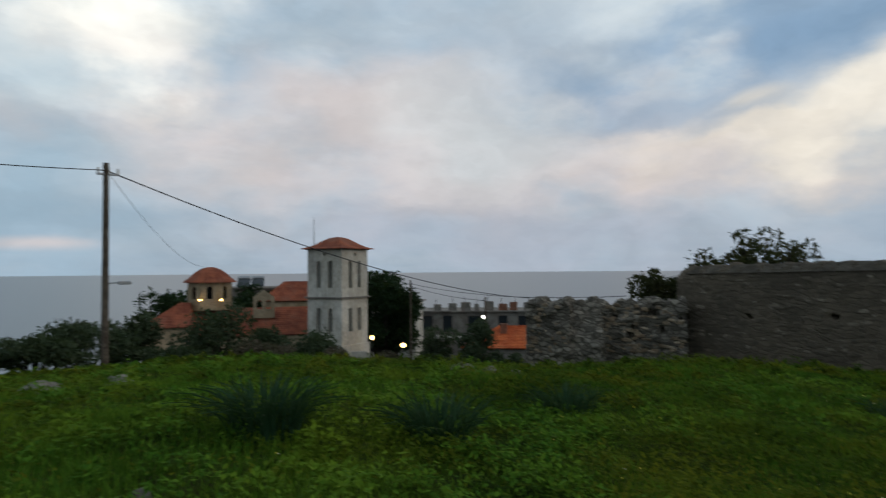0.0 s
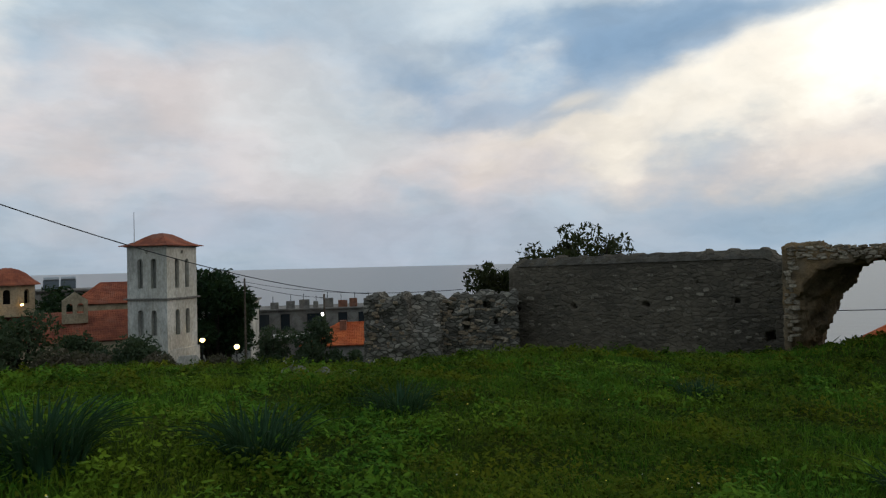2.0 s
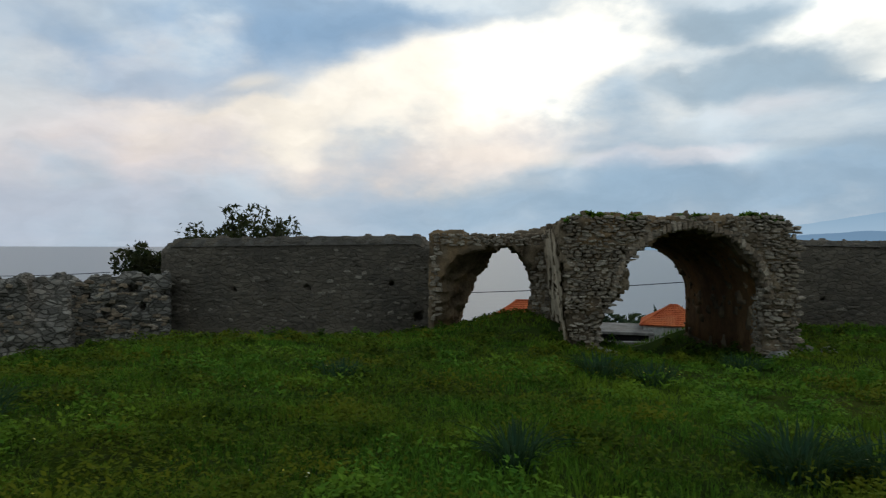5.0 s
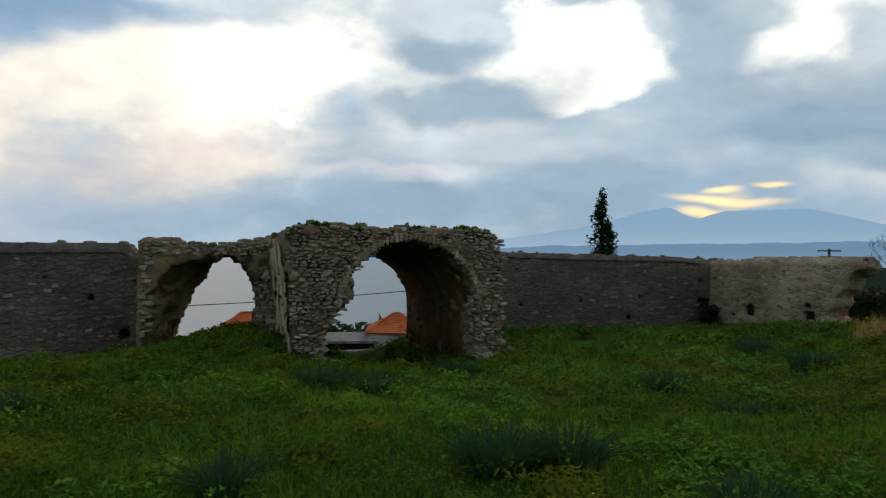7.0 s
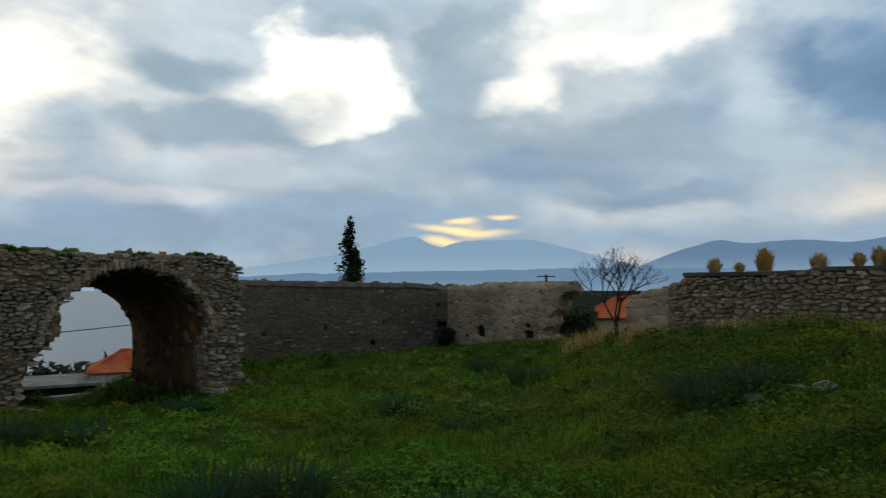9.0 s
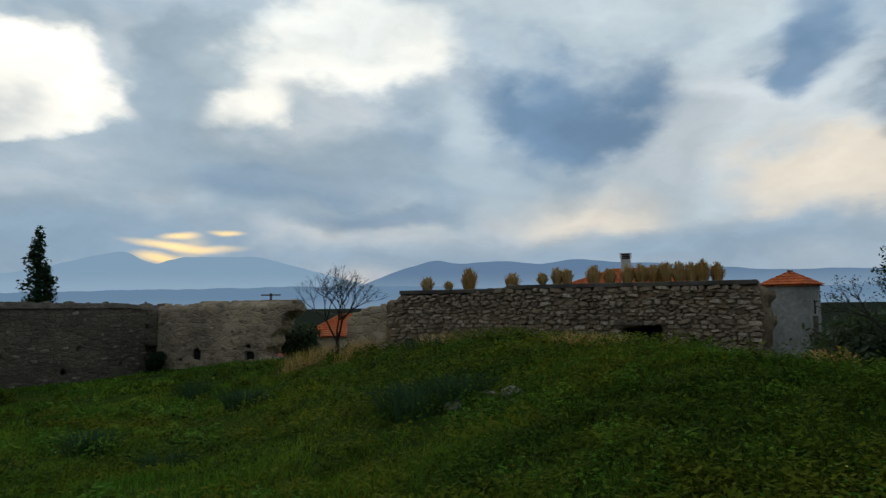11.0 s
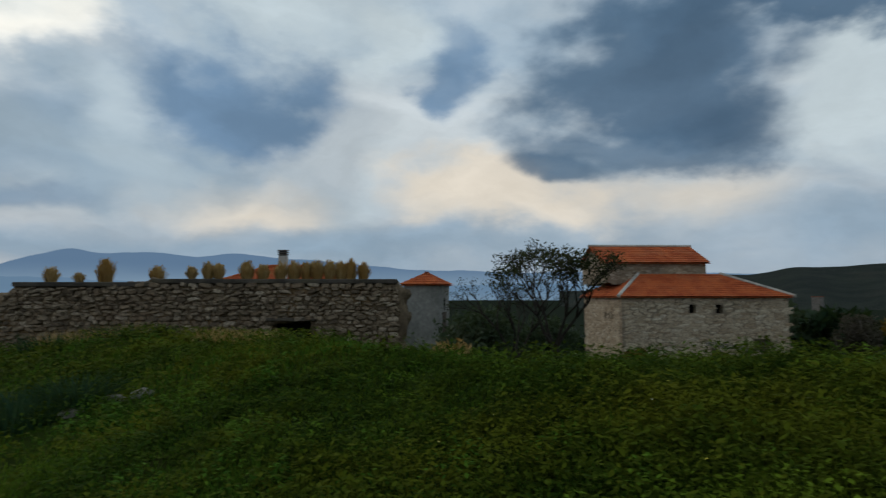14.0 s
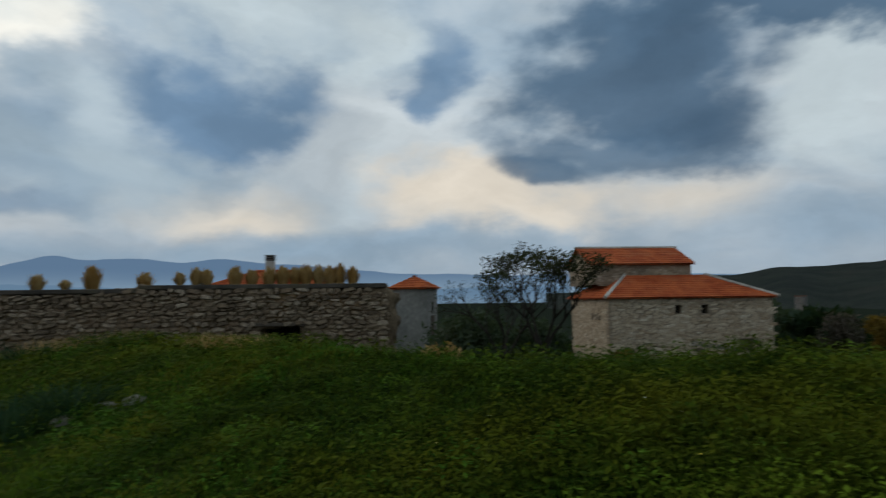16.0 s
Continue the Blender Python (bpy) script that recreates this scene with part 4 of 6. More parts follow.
def low_solid(x, y, z):
    z = z - 1.6
    top = np.interp(x, (0, 0.6, 2.0, 2.8, 3.1, 3.5, 4.4, 5.4, 6.0, 6.6), (2.35, 2.42, 2.46, 2.25, 2.30, 2.42, 2.45, 2.38, 2.5, 2.36))
    top = top + 0.10 * np.sin(x * 5.3 + 0.6) + 0.07 * np.sin(x * 11.7 + 1) + 0.05 * np.sin(y * 9 + x * 3)
    front = np.where((x > 3.4) & (x < 4.7), 1.5 - np.clip(1.5 - z * 0.62, 0, 1) * 0.9, np.where(x >= 4.7, 0.55, 1.5))
    ok = (z < top) & (y > 0.25) & (y < 3.0 - front)
    for cx, cz, w, h in ((1.35, 1.95, 0.42, 0.30), (1.0, 1.2, 0.28, 0.3), (2.2, 1.05, 0.3, 0.6), (3.0, 1.7, 0.3, 0.26), (0.1, 1.75, 0.3, 0.3)):
        ok &= ~(notch(x, z, cx, cz, w, h) & (y > 1.0))
    return ok


masonry("wall_core", (0, 0, -1.6), (6.6, 3.0, 4.2), 0.10, low_solid, M_RUIN, low, 2, 0.03, seed=61)

# broken west arch beside the gate
AB = (0.0, 26.0, -1.1)
arch = thing("broken_arch", "broken rubble arch open to the sea, its haunch crumbling", "arch", AB)
A0 = (-2.35, 24.4, -2.6)


def arch_solid(x, y, z):
    x, z = x + A0[0], z + A0[2]
    k = np.clip((y - 0.2) / 1.7, 0, 1)
    left = np.interp(z, (-2, -1.1, -0.23, 0.4, 0.72, 1.1, 1.40, 1.50), (-1.6, -1.30, -0.95, -0.72, -0.42, -0.18, 0.22, 0.46))
    wide_left = np.interp(z, (-2, 0.2, 0.8, 1.2, 1.50), (-2.15, -2.05, -1.6, -0.9, 0.3))
    left = wide_left * (1 - k) + left * k
    right = np.interp(z, (-2, -0.9, -0.2, 0.3, 0.73, 1.2, 1.50), (1.22, 1.28, 1.42, 1.34, 1.16, 0.86, 0.46))
    top = np.interp(x, (-2.4, -2.1, -1.3, -1.0, -0.4, 0.5, 1.3, 1.9, 2.3), (1.85, 1.98, 1.98, 1.82, 1.78, 1.80, 1.95, 2.15, 2.2))
    open_ = (x > left) & (x < right) & (z < 1.52)
    return (z < top) & ~open_ & (y < 3.0) & ((x < 0.9) | (y > 0.5))


masonry("arch_core", tuple(a - b for a, b in zip(A0, AB)), (4.6, 3.0, 4.9), 0.10, arch_solid, M_CORE, arch, 1, 0.045, seed=71)

# the vaulted gate block
GB = (4.9, 19.9, -1.4)
gate = thing("vaulted_gate", "ruined rubble gatehouse with a barrel vault and grass on top", "ruin", GB)
G0 = (1.3, 19.7, -2.6)


def gate_top(x, y):
    t = np.interp(x, (1.3, 1.8, 2.4, 3.4, 4.5, 5.6, 6.4, 7.2, 7.9, 8.2), (1.95, 2.18, 2.36, 2.36, 2.26, 2.34, 2.28, 2.36, 2.28, 1.95))
    return t - 0.03 * (y - 19.8) + 0.05 * np.sin(x * 7.3 + y) * np.sin(x * 2.9) + 0.03 * np.sin(x * 17 + 2 * y)


def gate_solid(x, y, z):
    x, y, z = x + G0[0], y + G0[1], z + G0[2]
    far = np.clip((y - 19.8) / 7.5, 0, 1)
    spring, rise = 0.0 - 0.45 * far, 1.93 + 0.12 * far
    lft = 3.42 + 0.10 * np.sin(z * 5.0) + 0.14 * np.sin(z * 2.1 + 1) - 0.5 * np.clip((0.2 - z) / 0.9, 0, 1)
    half = np.where(x < 5.35, 5.35 - lft, 1.95)
    under = spring + rise * np.sqrt(np.clip(1 - ((x - 5.35) / half) ** 2, 0, 1))
    open_ = (np.abs(x - 5.35) < half) & (z < under)
    leftface = 1.78 + 0.09 * (2.1 - z) + 0.05 * far
    rightface = 8.12 - np.where(z > 1.6, 0.12, 0.0)
    return (x > leftface) & (x < rightface) & (y > 19.85) & (y < 27.35) & (z < gate_top(x, y)) & ~open_


masonry("gate_core", tuple(a - b for a, b in zip(G0, GB)), (7.0, 7.8, 5.2), 0.12, gate_solid, M_CORE, gate, 1, 0.05, seed=81)

# smooth plaster left inside the vault and on the west flank
bm = bmesh.new()
n = 24
grid = []
for j in range(16):
    y = 20.25 + 7.0 * j / 15
    f = (y - 19.8) / 7.5
    row = []
    for i in range(n + 1):
        a = math.radians(-2 + 115 * i / n)
        x, z = 5.35 + 1.90 * math.cos(a), -0.45 * f + (1.88 + 0.12 * f) * math.sin(a)
        w = 0.02 * noise.noise((x * 2, y * 1.3, z * 2)) * 2
        row.append(bm.verts.new((x - GB[0] + w, y - GB[1], z - GB[2] + w)))
    for z in (-0.6, -1.2, -1.8):
        row.insert(0, bm.verts.new((7.255 - GB[0] + 0.03 * noise.noise((y * 2, z * 2, 1)), y - GB[1], z - GB[2])))
    grid.append(row)
for r0, r1 in zip(grid, grid[1:]):
    for i in range(len(r0) - 1):
        bm.faces.new((r0[i], r0[i + 1], r1[i + 1], r1[i]))
bmesh.ops.solidify(bm, geom=bm.faces[:], thickness=0.05)
part("vault_lining", bm, M_VAULT, gate, "rust-brown stained vault plaster", True)
bm = bmesh.new()
rows = []
for j in range(24):
    z = -1.2 + 3.2 * j / 23
    rows.append([bm.verts.new((1.69 + 0.09 * (2.1 - z) + 0.05 * noise.noise((y * 1.7, z * 2.0, 4)) - GB[0], y - GB[1], z - GB[2])) for y in np.linspace(19.85, 25.0, 22)])
for j, (r0, r1) in enumerate(zip(rows, rows[1:])):
    for i in range(21):
        if noise.noise((i * 0.35, j * 0.35, 2.0)) < 0.2 + (0.0 if i > 1 and 1 < j < 21 else -0.3):
            bm.faces.new((r0[i], r0[i + 1], r1[i + 1], r1[i]))
bmesh.ops.delete(bm, geom=[v for v in bm.verts if not v.link_faces], context="VERTS")
bmesh.ops.solidify(bm, geom=bm.faces[:], thickness=0.025)
part("flank_plaster", bm, M_PLASTER, gate, "pale buff plaster on the flank")

# dry-stone wall with its slab, openings and the plastered stub
SB = (20.2, 7.4, 0.0)
stone_wall = thing("stone_wall", "field-stone retaining wall under a concrete slab with a low opening", "wall", SB)
S0 = (19.55, 1.6, -1.6)


def drywall_solid(x, y, z):
    y, z = y + S0[1], z + S0[2]
    top = np.interp(y, (1.6, 1.9, 2.4, 9, 12.6, 13.1), (1.6, 1.75, 1.86, 1.86, 1.74, 1.55))
    hole = (np.abs(y - 4.95) < 0.55) & (np.abs(z - 0.40) < 0.42) & (x < 0.9)
    return (z < top) & (x < 1.4) & ~hole & (y > 1.75 + 0.1 * np.sin(z * 6))


masonry("wall_core", tuple(a - b for a, b in zip(S0, SB)), (1.5, 11.6, 3.6), 0.11, drywall_solid, M_CORE, stone_wall, 2, 0.04, seed=91)
bm = bmesh.new()
for a, b, zt in ((2.0, 8.9, 1.99), (8.95, 12.7, 1.90)):
    boxed(-0.72, 0.85, a - SB[1], b - SB[1], zt - 0.13, zt, 0.02, bm)
for v in bm.verts:
    v.co.z += 0.012 * noise.noise((v.co.x * 3, v.co.y * 3, 0))
part("slab", bm, M_SLAB, stone_wall, "weathered concrete slab along the top")
part("lintel", boxed(-0.72, -0.2, 4.30 - SB[1], 6.0 - SB[1], 0.80, 0.90, 0.015), M_WOOD, stone_wall, "grey timber lintel over the opening")
# near-black sheet inside the opening; its shade is put into the colour
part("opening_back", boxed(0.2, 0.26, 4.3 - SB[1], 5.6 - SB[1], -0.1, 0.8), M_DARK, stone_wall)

stub = thing("plaster_wall_stub", "crumbling buff plastered wall stub at the path", "wall", (19.9, 13.8, -0.3))


def stub_solid(x, y, z):
    top = np.interp(y, (0, 0.6, 1.2, 1.8, 2.1, 2.4), (1.95, 2.02, 1.95, 1.75, 1.45, 0.6))
    return (z < top) & (x < 0.7) & (y < 2.2)


masonry("wall_core", (-0.3, -1.0, 0 - 0.3), (0.8, 2.4, 2.3), 0.10, stub_solid, M_RETURN, stub, 2, 0.03, seed=95)

# stones, wall by wall
r = random.Random(4)
front = []
for s, z, w, h in courses(1.8, 8.1, -1.5, 2.3, lambda s, z: z < float(gate_top(s, 19.8)) - 0.04 and not (3.42 < s < 7.35 and z < 1.98 * math.sqrt(max(0, 1 - ((s - 5.35) / (1.98 if s > 5.35 else 1.93)) ** 2)) + 0.02) and not (3.42 - 0.5 * min(1.0, max(0.0, (0.2 - z) / 0.9)) < s < 7.35 and z < 0), (0.08, 0.34), (0.04, 0.125), 5):
    if s - w / 2 > 1.72 + 0.09 * (2.1 - z):
        front.append((s - GB[0], 19.86 - GB[1], z - GB[2], r.uniform(-14, 14), w, h, r.uniform(0.04, 0.2)))
for s, z, w, h in courses(19.9, 26.5, 1.9, 2.12, lambda s, z: True, (0.2, 0.45), (0.09, 0.16), 6):
    front.append((8.08 - GB[0], s - GB[1], z - GB[2], 90, w, h, 0.08))
r.shuffle(front)
lay_stones(gate, front, M_STONE, M_STONES)
ring = []
for i in range(46):
    a = math.radians(4 + 172 * i / 45)
    ring.append((5.35 + 2.1 * math.cos(a) - GB[0], 19.84 - GB[1], 2.06 * math.sin(a) - GB[2], r.uniform(-6, 6), r.uniform(0.13, 0.2), r.uniform(0.2, 0.34), 0.12))
lay_stones(gate, ring, M_PALE, M_PALES)
jamb = []
for s, z, w, h in courses(19.9, 20.5, -1.5, 0.9, lambda s, z: True, (0.14, 0.3), (0.08, 0.15), 8):
    jamb.append((7.28 - GB[0], s - GB[1], z - GB[2], -90, w, h, 0.07))
lay_stones(gate, jamb, M_STONE, M_STONES)
rubbly = []
for s, z, w, h in courses(-2.35, 2.0, -1.2, 1.95, lambda s, z: (s < -1.95 and z < 1.9) or (z > 1.5 and z < 1.88 and s < 1.2) or (s > 1.3 and z < 1.9), (0.14, 0.4), (0.07, 0.15), 9):
    rubbly.append((s - AB[0], (24.42 if s < 1 else 24.95) - AB[1], z - AB[2], r.uniform(-10, 10), w, h, r.uniform(0.05, 0.13)))
lay_stones(arch, rubbly, M_STONE, M_STONES)


def scattered(s0, s1, z0, z1, count, seed, keep):
    q = random.Random(seed)
    out = []
    while len(out) < count:
        s, z = q.uniform(s0, s1), z0 + (z1 - z0) * q.uniform(0, 1) ** 1.4
        if keep(s, z):
            out.append((s, z, q.uniform(0.12, 0.36), q.uniform(0.07, 0.16)))
    return out


clear_of = lambda holes: (lambda s, z: all(abs(s - hx) > w / 2 + 0.12 or abs(z - hz) > h / 2 + 0.08 for hx, hz, w, h in holes))
lay_stones(west, [(s - WB[0], 0.0, z - WB[2], 0, w, h, 0.035) for s, z, w, h in scattered(-13.5, -2.6, -1.6, 1.3, 300, 11, clear_of(WEST_HOLES))], M_WALLSTONE, M_WALLSTONES)
lay_stones(east, [(s - EB[0], 0.0, z - EB[2], 0, w, h, 0.035) for s, z, w, h in scattered(8.3, 22.0, -1.6, 1.3, 300, 12, clear_of(EAST_HOLES))], M_WALLSTONE, M_WALLSTONES)
lay_stones(back, [(0.0, s - RB[1], z - RB[2], -90, w, h, 0.03) for s, z, w, h in scattered(21.0, 27.0, -1.2, 1.3, 90, 13, clear_of(RETURN_HOLES))], M_PALE, M_PALES)
lay_stones(low, [(s, 1.5 if s < 3.4 else 2.45, z, 180, w, h, 0.05) for s, z, w, h in scattered(0.2, 6.4, 0.3, 2.3, 130, 14, lambda s, z: not 3.4 < s < 4.7)], M_PALE, M_PALES)
dry = []
for s, z, w, h in courses(1.85, 12.95, -0.3, 1.84, lambda s, z: not (4.3 < s < 5.6 and z < 0.82) and z < np.interp(s, (1.6, 2.4, 9, 12.6, 13.1), (1.7, 1.84, 1.84, 1.72, 1.5)), (0.12, 0.38), (0.065, 0.15), 15):
    dry.append((S0[0] - SB[0], s - SB[1], z - SB[2], -90 + r.uniform(-10, 10), w, h, r.uniform(0.05, 0.16)))
dry.sort(key=lambda p: -p[2])
lay_stones(stone_wall, dry, M_PALE, M_PALES)
for y, z, s in ((5.62, 0.52, 0.3), (5.85, 0.35, 0.36), (5.5, 0.2, 0.25)):
    lay_stones(stone_wall, [(S0[0] - SB[0] - 0.1, y - SB[1], z, -80, s, s * 0.9, 0.2)], M_PALE, M_PALES)

# ---- buildings ----
def windows_in(parent, places, m=M_GLASS, frame=0.06):
    """Panes with frames: (x, y, z, width, height, yaw) in the parent's space; each faces -y before it is turned."""
    for x, y, z, w, h, yaw in places:
        win = part("window", boxed(-w / 2, w / 2, -0.01, 0.05, -h / 2, h / 2), m, parent)
        win.matrix_basis = pose(x, y, z, 0, 0, yaw)
        rim = bmesh.new()
        for a, b, c, d in ((-w / 2, w / 2, -h / 2, -h / 2 + frame), (-w / 2, w / 2, h / 2 - frame, h / 2), (-w / 2, -w / 2 + frame, -h / 2 + frame, h / 2 - frame), (w / 2 - frame, w / 2, -h / 2 + frame, h / 2 - frame)):
            boxed(a, b, -0.04, 0.0, c, d, 0, rim)
        part("frame", rim, M_WOOD, win)


def hip_house(name, label, at, yaw, wide, deep, z_eave, z_ridge, wall_m, tile_m, ridge=0.4, over=0.3, wins=(), group=""):
    """A plain house: walls, four tiled slopes, openings on the side that faces -y."""
    ob = thing(name, label, "house", at, yaw, group)
    holes = [rect_loop(x - w / 2, x + w / 2, z - h / 2, z + h / 2) for x, z, w, h in wins]
    walls = holed(rect_loop(-wide / 2, wide / 2, -1.0, z_eave), holes, 0.3)
    for v in walls.verts:
        v.co.y -= deep / 2
    for x0, x1, y0, y1 in ((-wide / 2, -wide / 2 + 0.3, -deep / 2 + 0.3, deep / 2), (wide / 2 - 0.3, wide / 2, -deep / 2 + 0.3, deep / 2), (-wide / 2 + 0.3, wide / 2 - 0.3, deep / 2 - 0.3, deep / 2)):
        boxed(x0, x1, y0, y1, -1.0, z_eave, 0, walls)
    part("wall", walls, wall_m, ob)
    windows_in(ob, [(x, -deep / 2 + 0.2, z, w, h, 0) for x, z, w, h in wins])
    a, b, r = wide / 2 + over, deep / 2 + over, wide * ridge / 2
    za = z_eave - 0.05
    for c in (((-a, -b, za), (a, -b, za), (r, 0, z_ridge), (-r, 0, z_ridge)), ((a, b, za), (-a, b, za), (-r, 0, z_ridge), (r, 0, z_ridge)),
              ((a, -b, za), (a, b, za), (r, 0, z_ridge), (r, 0, z_ridge)), ((-a, b, za), (-a, -b, za), (-r, 0, z_ridge), (-r, 0, z_ridge))):
        part("roof", tiled(c), tile_m, ob)
    cap = bmesh.new()
    for p, q in (((-r, 0, z_ridge), (r, 0, z_ridge)), ((-a, -b, za), (-r, 0, z_ridge)), ((a, -b, za), (r, 0, z_ridge))):
        rod(Vector(p) + Vector((0, 0, 0.04)), Vector(q) + Vector((0, 0, 0.04)), 0.09, 0.09, 6, cap)
    part("ridge_tiles", cap, tile_m, ob)
    return ob


# bell tower of the church below
TZ = -9.5
tower = thing("bell_tower", "whitewashed square bell tower with arched openings and a tiled cap", "tower", (-62.1, 43.15, TZ), 17.0)
S = 2.38
for side in range(4):
    holes = []
    for z0, z1 in ((4.35, 6.95), (9.15, 12.15)):
        holes += [arch_loop(-0.8, z0, z1, 0.66), arch_loop(0.8, z0, z1, 0.66)]
    holes.append([(0.2 * math.cos(a * 0.785), 12.85 + 0.2 * math.sin(a * 0.785)) for a in range(8)])
    b = holed(rect_loop(-S, S - 0.38, -1.0, 13.4), holes, 0.38)
    b.transform(pose(0, 0, 0, 0, 0, 90 * side) @ Matrix.Translation((0, -S, 0)))
    part("wall", b, M_WHITE, tower)
part("belfry_core", boxed(-1.95, 1.95, -1.95, 1.95, -0.8, 13.3), M_GREY, tower, "shadowed grey belfry inside")
part("cornice", boxed(-2.65, 2.65, -2.65, 2.65, 7.98, 8.16, 0.03), M_CONC, tower, "weathered string course")
part("cornice", boxed(-2.6, 2.6, -2.6, 2.6, 13.38, 13.5, 0.03), M_CONC, tower)
part("plinth", boxed(-2.56, 2.56, -2.56, 2.56, -2.0, 2.9, 0.03), M_WHITE, tower)
bm = bmesh.new()
rings = [[bm.verts.new((sx * q, sy * q, z)) for sx, sy in ((-1, -1), (0, -1), (1, -1), (1, 0), (1, 1), (0, 1), (-1, 1), (-1, 0))] for q, z in ((2.95, 13.46), (2.92, 13.54), (2.35, 13.70), (1.75, 14.02), (1.2, 14.42), (0.7, 14.72), (0.15, 14.86))]
for a, b in zip(rings, rings[1:]):
    for i in range(8):
        bm.faces.new((a[i], a[(i + 1) % 8], b[(i + 1) % 8], b[i]))
bm.faces.new(rings[-1])
bm.faces.new(rings[0][::-1])
part("roof", bm, M_OLDTILE, tower, "weathered red tile cap")
part("mast", rod((-1.7, -2.1, 13.3), (-1.7, -2.1, 17.0), 0.05, 0.03, 6), M_METAL, tower)

# church
CZ = -9.5
church = thing("church", "domed stone church with red tiled roofs", "church", (-69.7, 34.0, CZ), 64.0)
walls = holed(rect_loop(-4.2, 8.7, -1, 3.9), [arch_loop(-1.5, 1.2, 2.9, 0.8), arch_loop(2.2, 1.2, 2.9, 0.8), arch_loop(6.2, 1.2, 2.9, 0.8)], 0.5)
boxed(8.2, 8.7, 0.5, 9, -1, 3.9, 0, walls)
boxed(-4.2, 8.2, 8.5, 9, -1, 3.9, 0, walls)
part("wall", walls, M_OCHRE, church)
windows_in(church, [(-1.5, 0.3, 2.0, 0.8, 1.6, 0), (2.2, 0.3, 2.0, 0.8, 1.6, 0), (6.2, 0.3, 2.0, 0.8, 1.6, 0)])
part("roof", tiled(((-4.4, -0.35, 3.8), (9.0, -0.35, 3.8), (9.0, 4.5, 6.7), (-4.4, 4.5, 6.7))), M_OLDTILE, church)
part("roof", tiled(((9.0, 9.35, 3.8), (-4.4, 9.35, 3.8), (-4.4, 4.5, 6.7), (9.0, 4.5, 6.7))), M_OLDTILE, church)
part("transept", boxed(-8.9, -4.2, -1.4, 10, -1, 5.2), M_OCHRE, church, "ochre stone transept")
for c in (((-9.2, -1.7, 5.1), (-3.9, -1.7, 5.1), (-4.4, 2.6, 7.55), (-5.4, 2.6, 7.55)), ((-9.2, 10.3, 5.1), (-9.2, -1.7, 5.1), (-5.4, 2.6, 7.55), (-5.4, 6.4, 7.55)), ((-3.9, -1.7, 5.1), (-3.9, 10.3, 5.1), (-4.4, 6.4, 7.55), (-4.4, 2.6, 7.55))):
    part("roof", tiled(c), M_OLDTILE, church)
# near-black core puts shade behind the drum's arched openings
drum = part("drum", rod((-2.3, 4.9, 6.6), (-2.3, 4.9, 9.8), 1.95, 1.95, 8), M_DARK, church, "octagonal drum with a near-black core as inner shade")
for i in range(8):
    b = holed(rect_loop(-1.02, 1.02, 6.6, 9.85), [arch_loop(0, 7.9, 9.35, 0.62)], 0.25)
    b.transform(pose(-2.3, 4.9, 0, 0, 0, 45 * i) @ Matrix.Translation((0, -2.42, 0)))
    part("drum_wall", b, M_OCHRE, drum, "ochre stone face with an arched opening")
bm = bmesh.new()
prof = ((2.95, 9.78), (2.9, 9.9), (2.3, 10.35), (1.7, 10.95), (1.0, 11.38), (0.3, 11.58))
rings = [[bm.verts.new((-2.3 + q * (1 + 0.02 * (i % 2)) * math.cos(i * math.pi / 24), 4.9 + q * (1 + 0.02 * (i % 2)) * math.sin(i * math.pi / 24), z)) for i in range(48)] for q, z in prof]
for a, b in zip(rings, rings[1:]):
    for i in range(48):
        bm.faces.new((a[i], a[(i + 1) % 48], b[(i + 1) % 48], b[i]))
bm.faces.new(rings[-1])
bm.faces.new(rings[0][::-1])
part("dome", bm, M_OLDTILE, church, "red tiled dome")
bm = holed([(-1.2, 5.6), (-1.2, 8.0), (0, 8.9), (1.2, 8.0), (1.2, 5.6)], [arch_loop(-0.5, 6.6, 7.7, 0.62), arch_loop(0.5, 6.6, 7.7, 0.62)], 0.8)
bm.transform(Matrix.Translation((3.7, 2.1, 0)))
part("bellcote", bm, M_OCHRE, church, "small gabled stone bellcote")
for x in (-3.3, -1.0):
    part("floodlight", boxed(x - 0.14, x + 0.14, 2.0, 2.2, 7.72, 7.9, 0.03), M_WARM, church, "warm lit floodlight at the drum")

# other houses of the town
def town_house(name, label, at, yaw, wide, deep, high, m, wins, parapet=0.25):
    ob = thing(name, label, "house", at, yaw)
    holes = [rect_loop(x - w / 2, x + w / 2, z - h / 2, z + h / 2) for x, z, w, h in wins]
    b = holed(rect_loop(-wide / 2, wide / 2, -1, high), holes, 0.3)
    for v in b.verts:
        v.co.y -= deep / 2
    for x0, x1, y0, y1 in ((-wide / 2, -wide / 2 + 0.3, -deep / 2 + 0.3, deep / 2), (wide / 2 - 0.3, wide / 2, -deep / 2 + 0.3, deep / 2), (-wide / 2 + 0.3, wide / 2 - 0.3, deep / 2 - 0.3, deep / 2)):
        boxed(x0, x1, y0, y1, -1, high, 0, b)
    part("wall", b, m, ob)
    part("roof_slab", boxed(-wide / 2 - 0.4, wide / 2 + 0.4, -deep / 2 - 0.4, deep / 2 + 0.4, high, high + parapet, 0.03), M_CONC, ob, "flat concrete roof slab")
    windows_in(ob, [(x, -deep / 2 + 0.2, z, w, h, 0) for x, z, w, h in wins])
    return ob


def on_land(x, y, up=0.0):
    return (x, y, ground_z(x, y) + up)


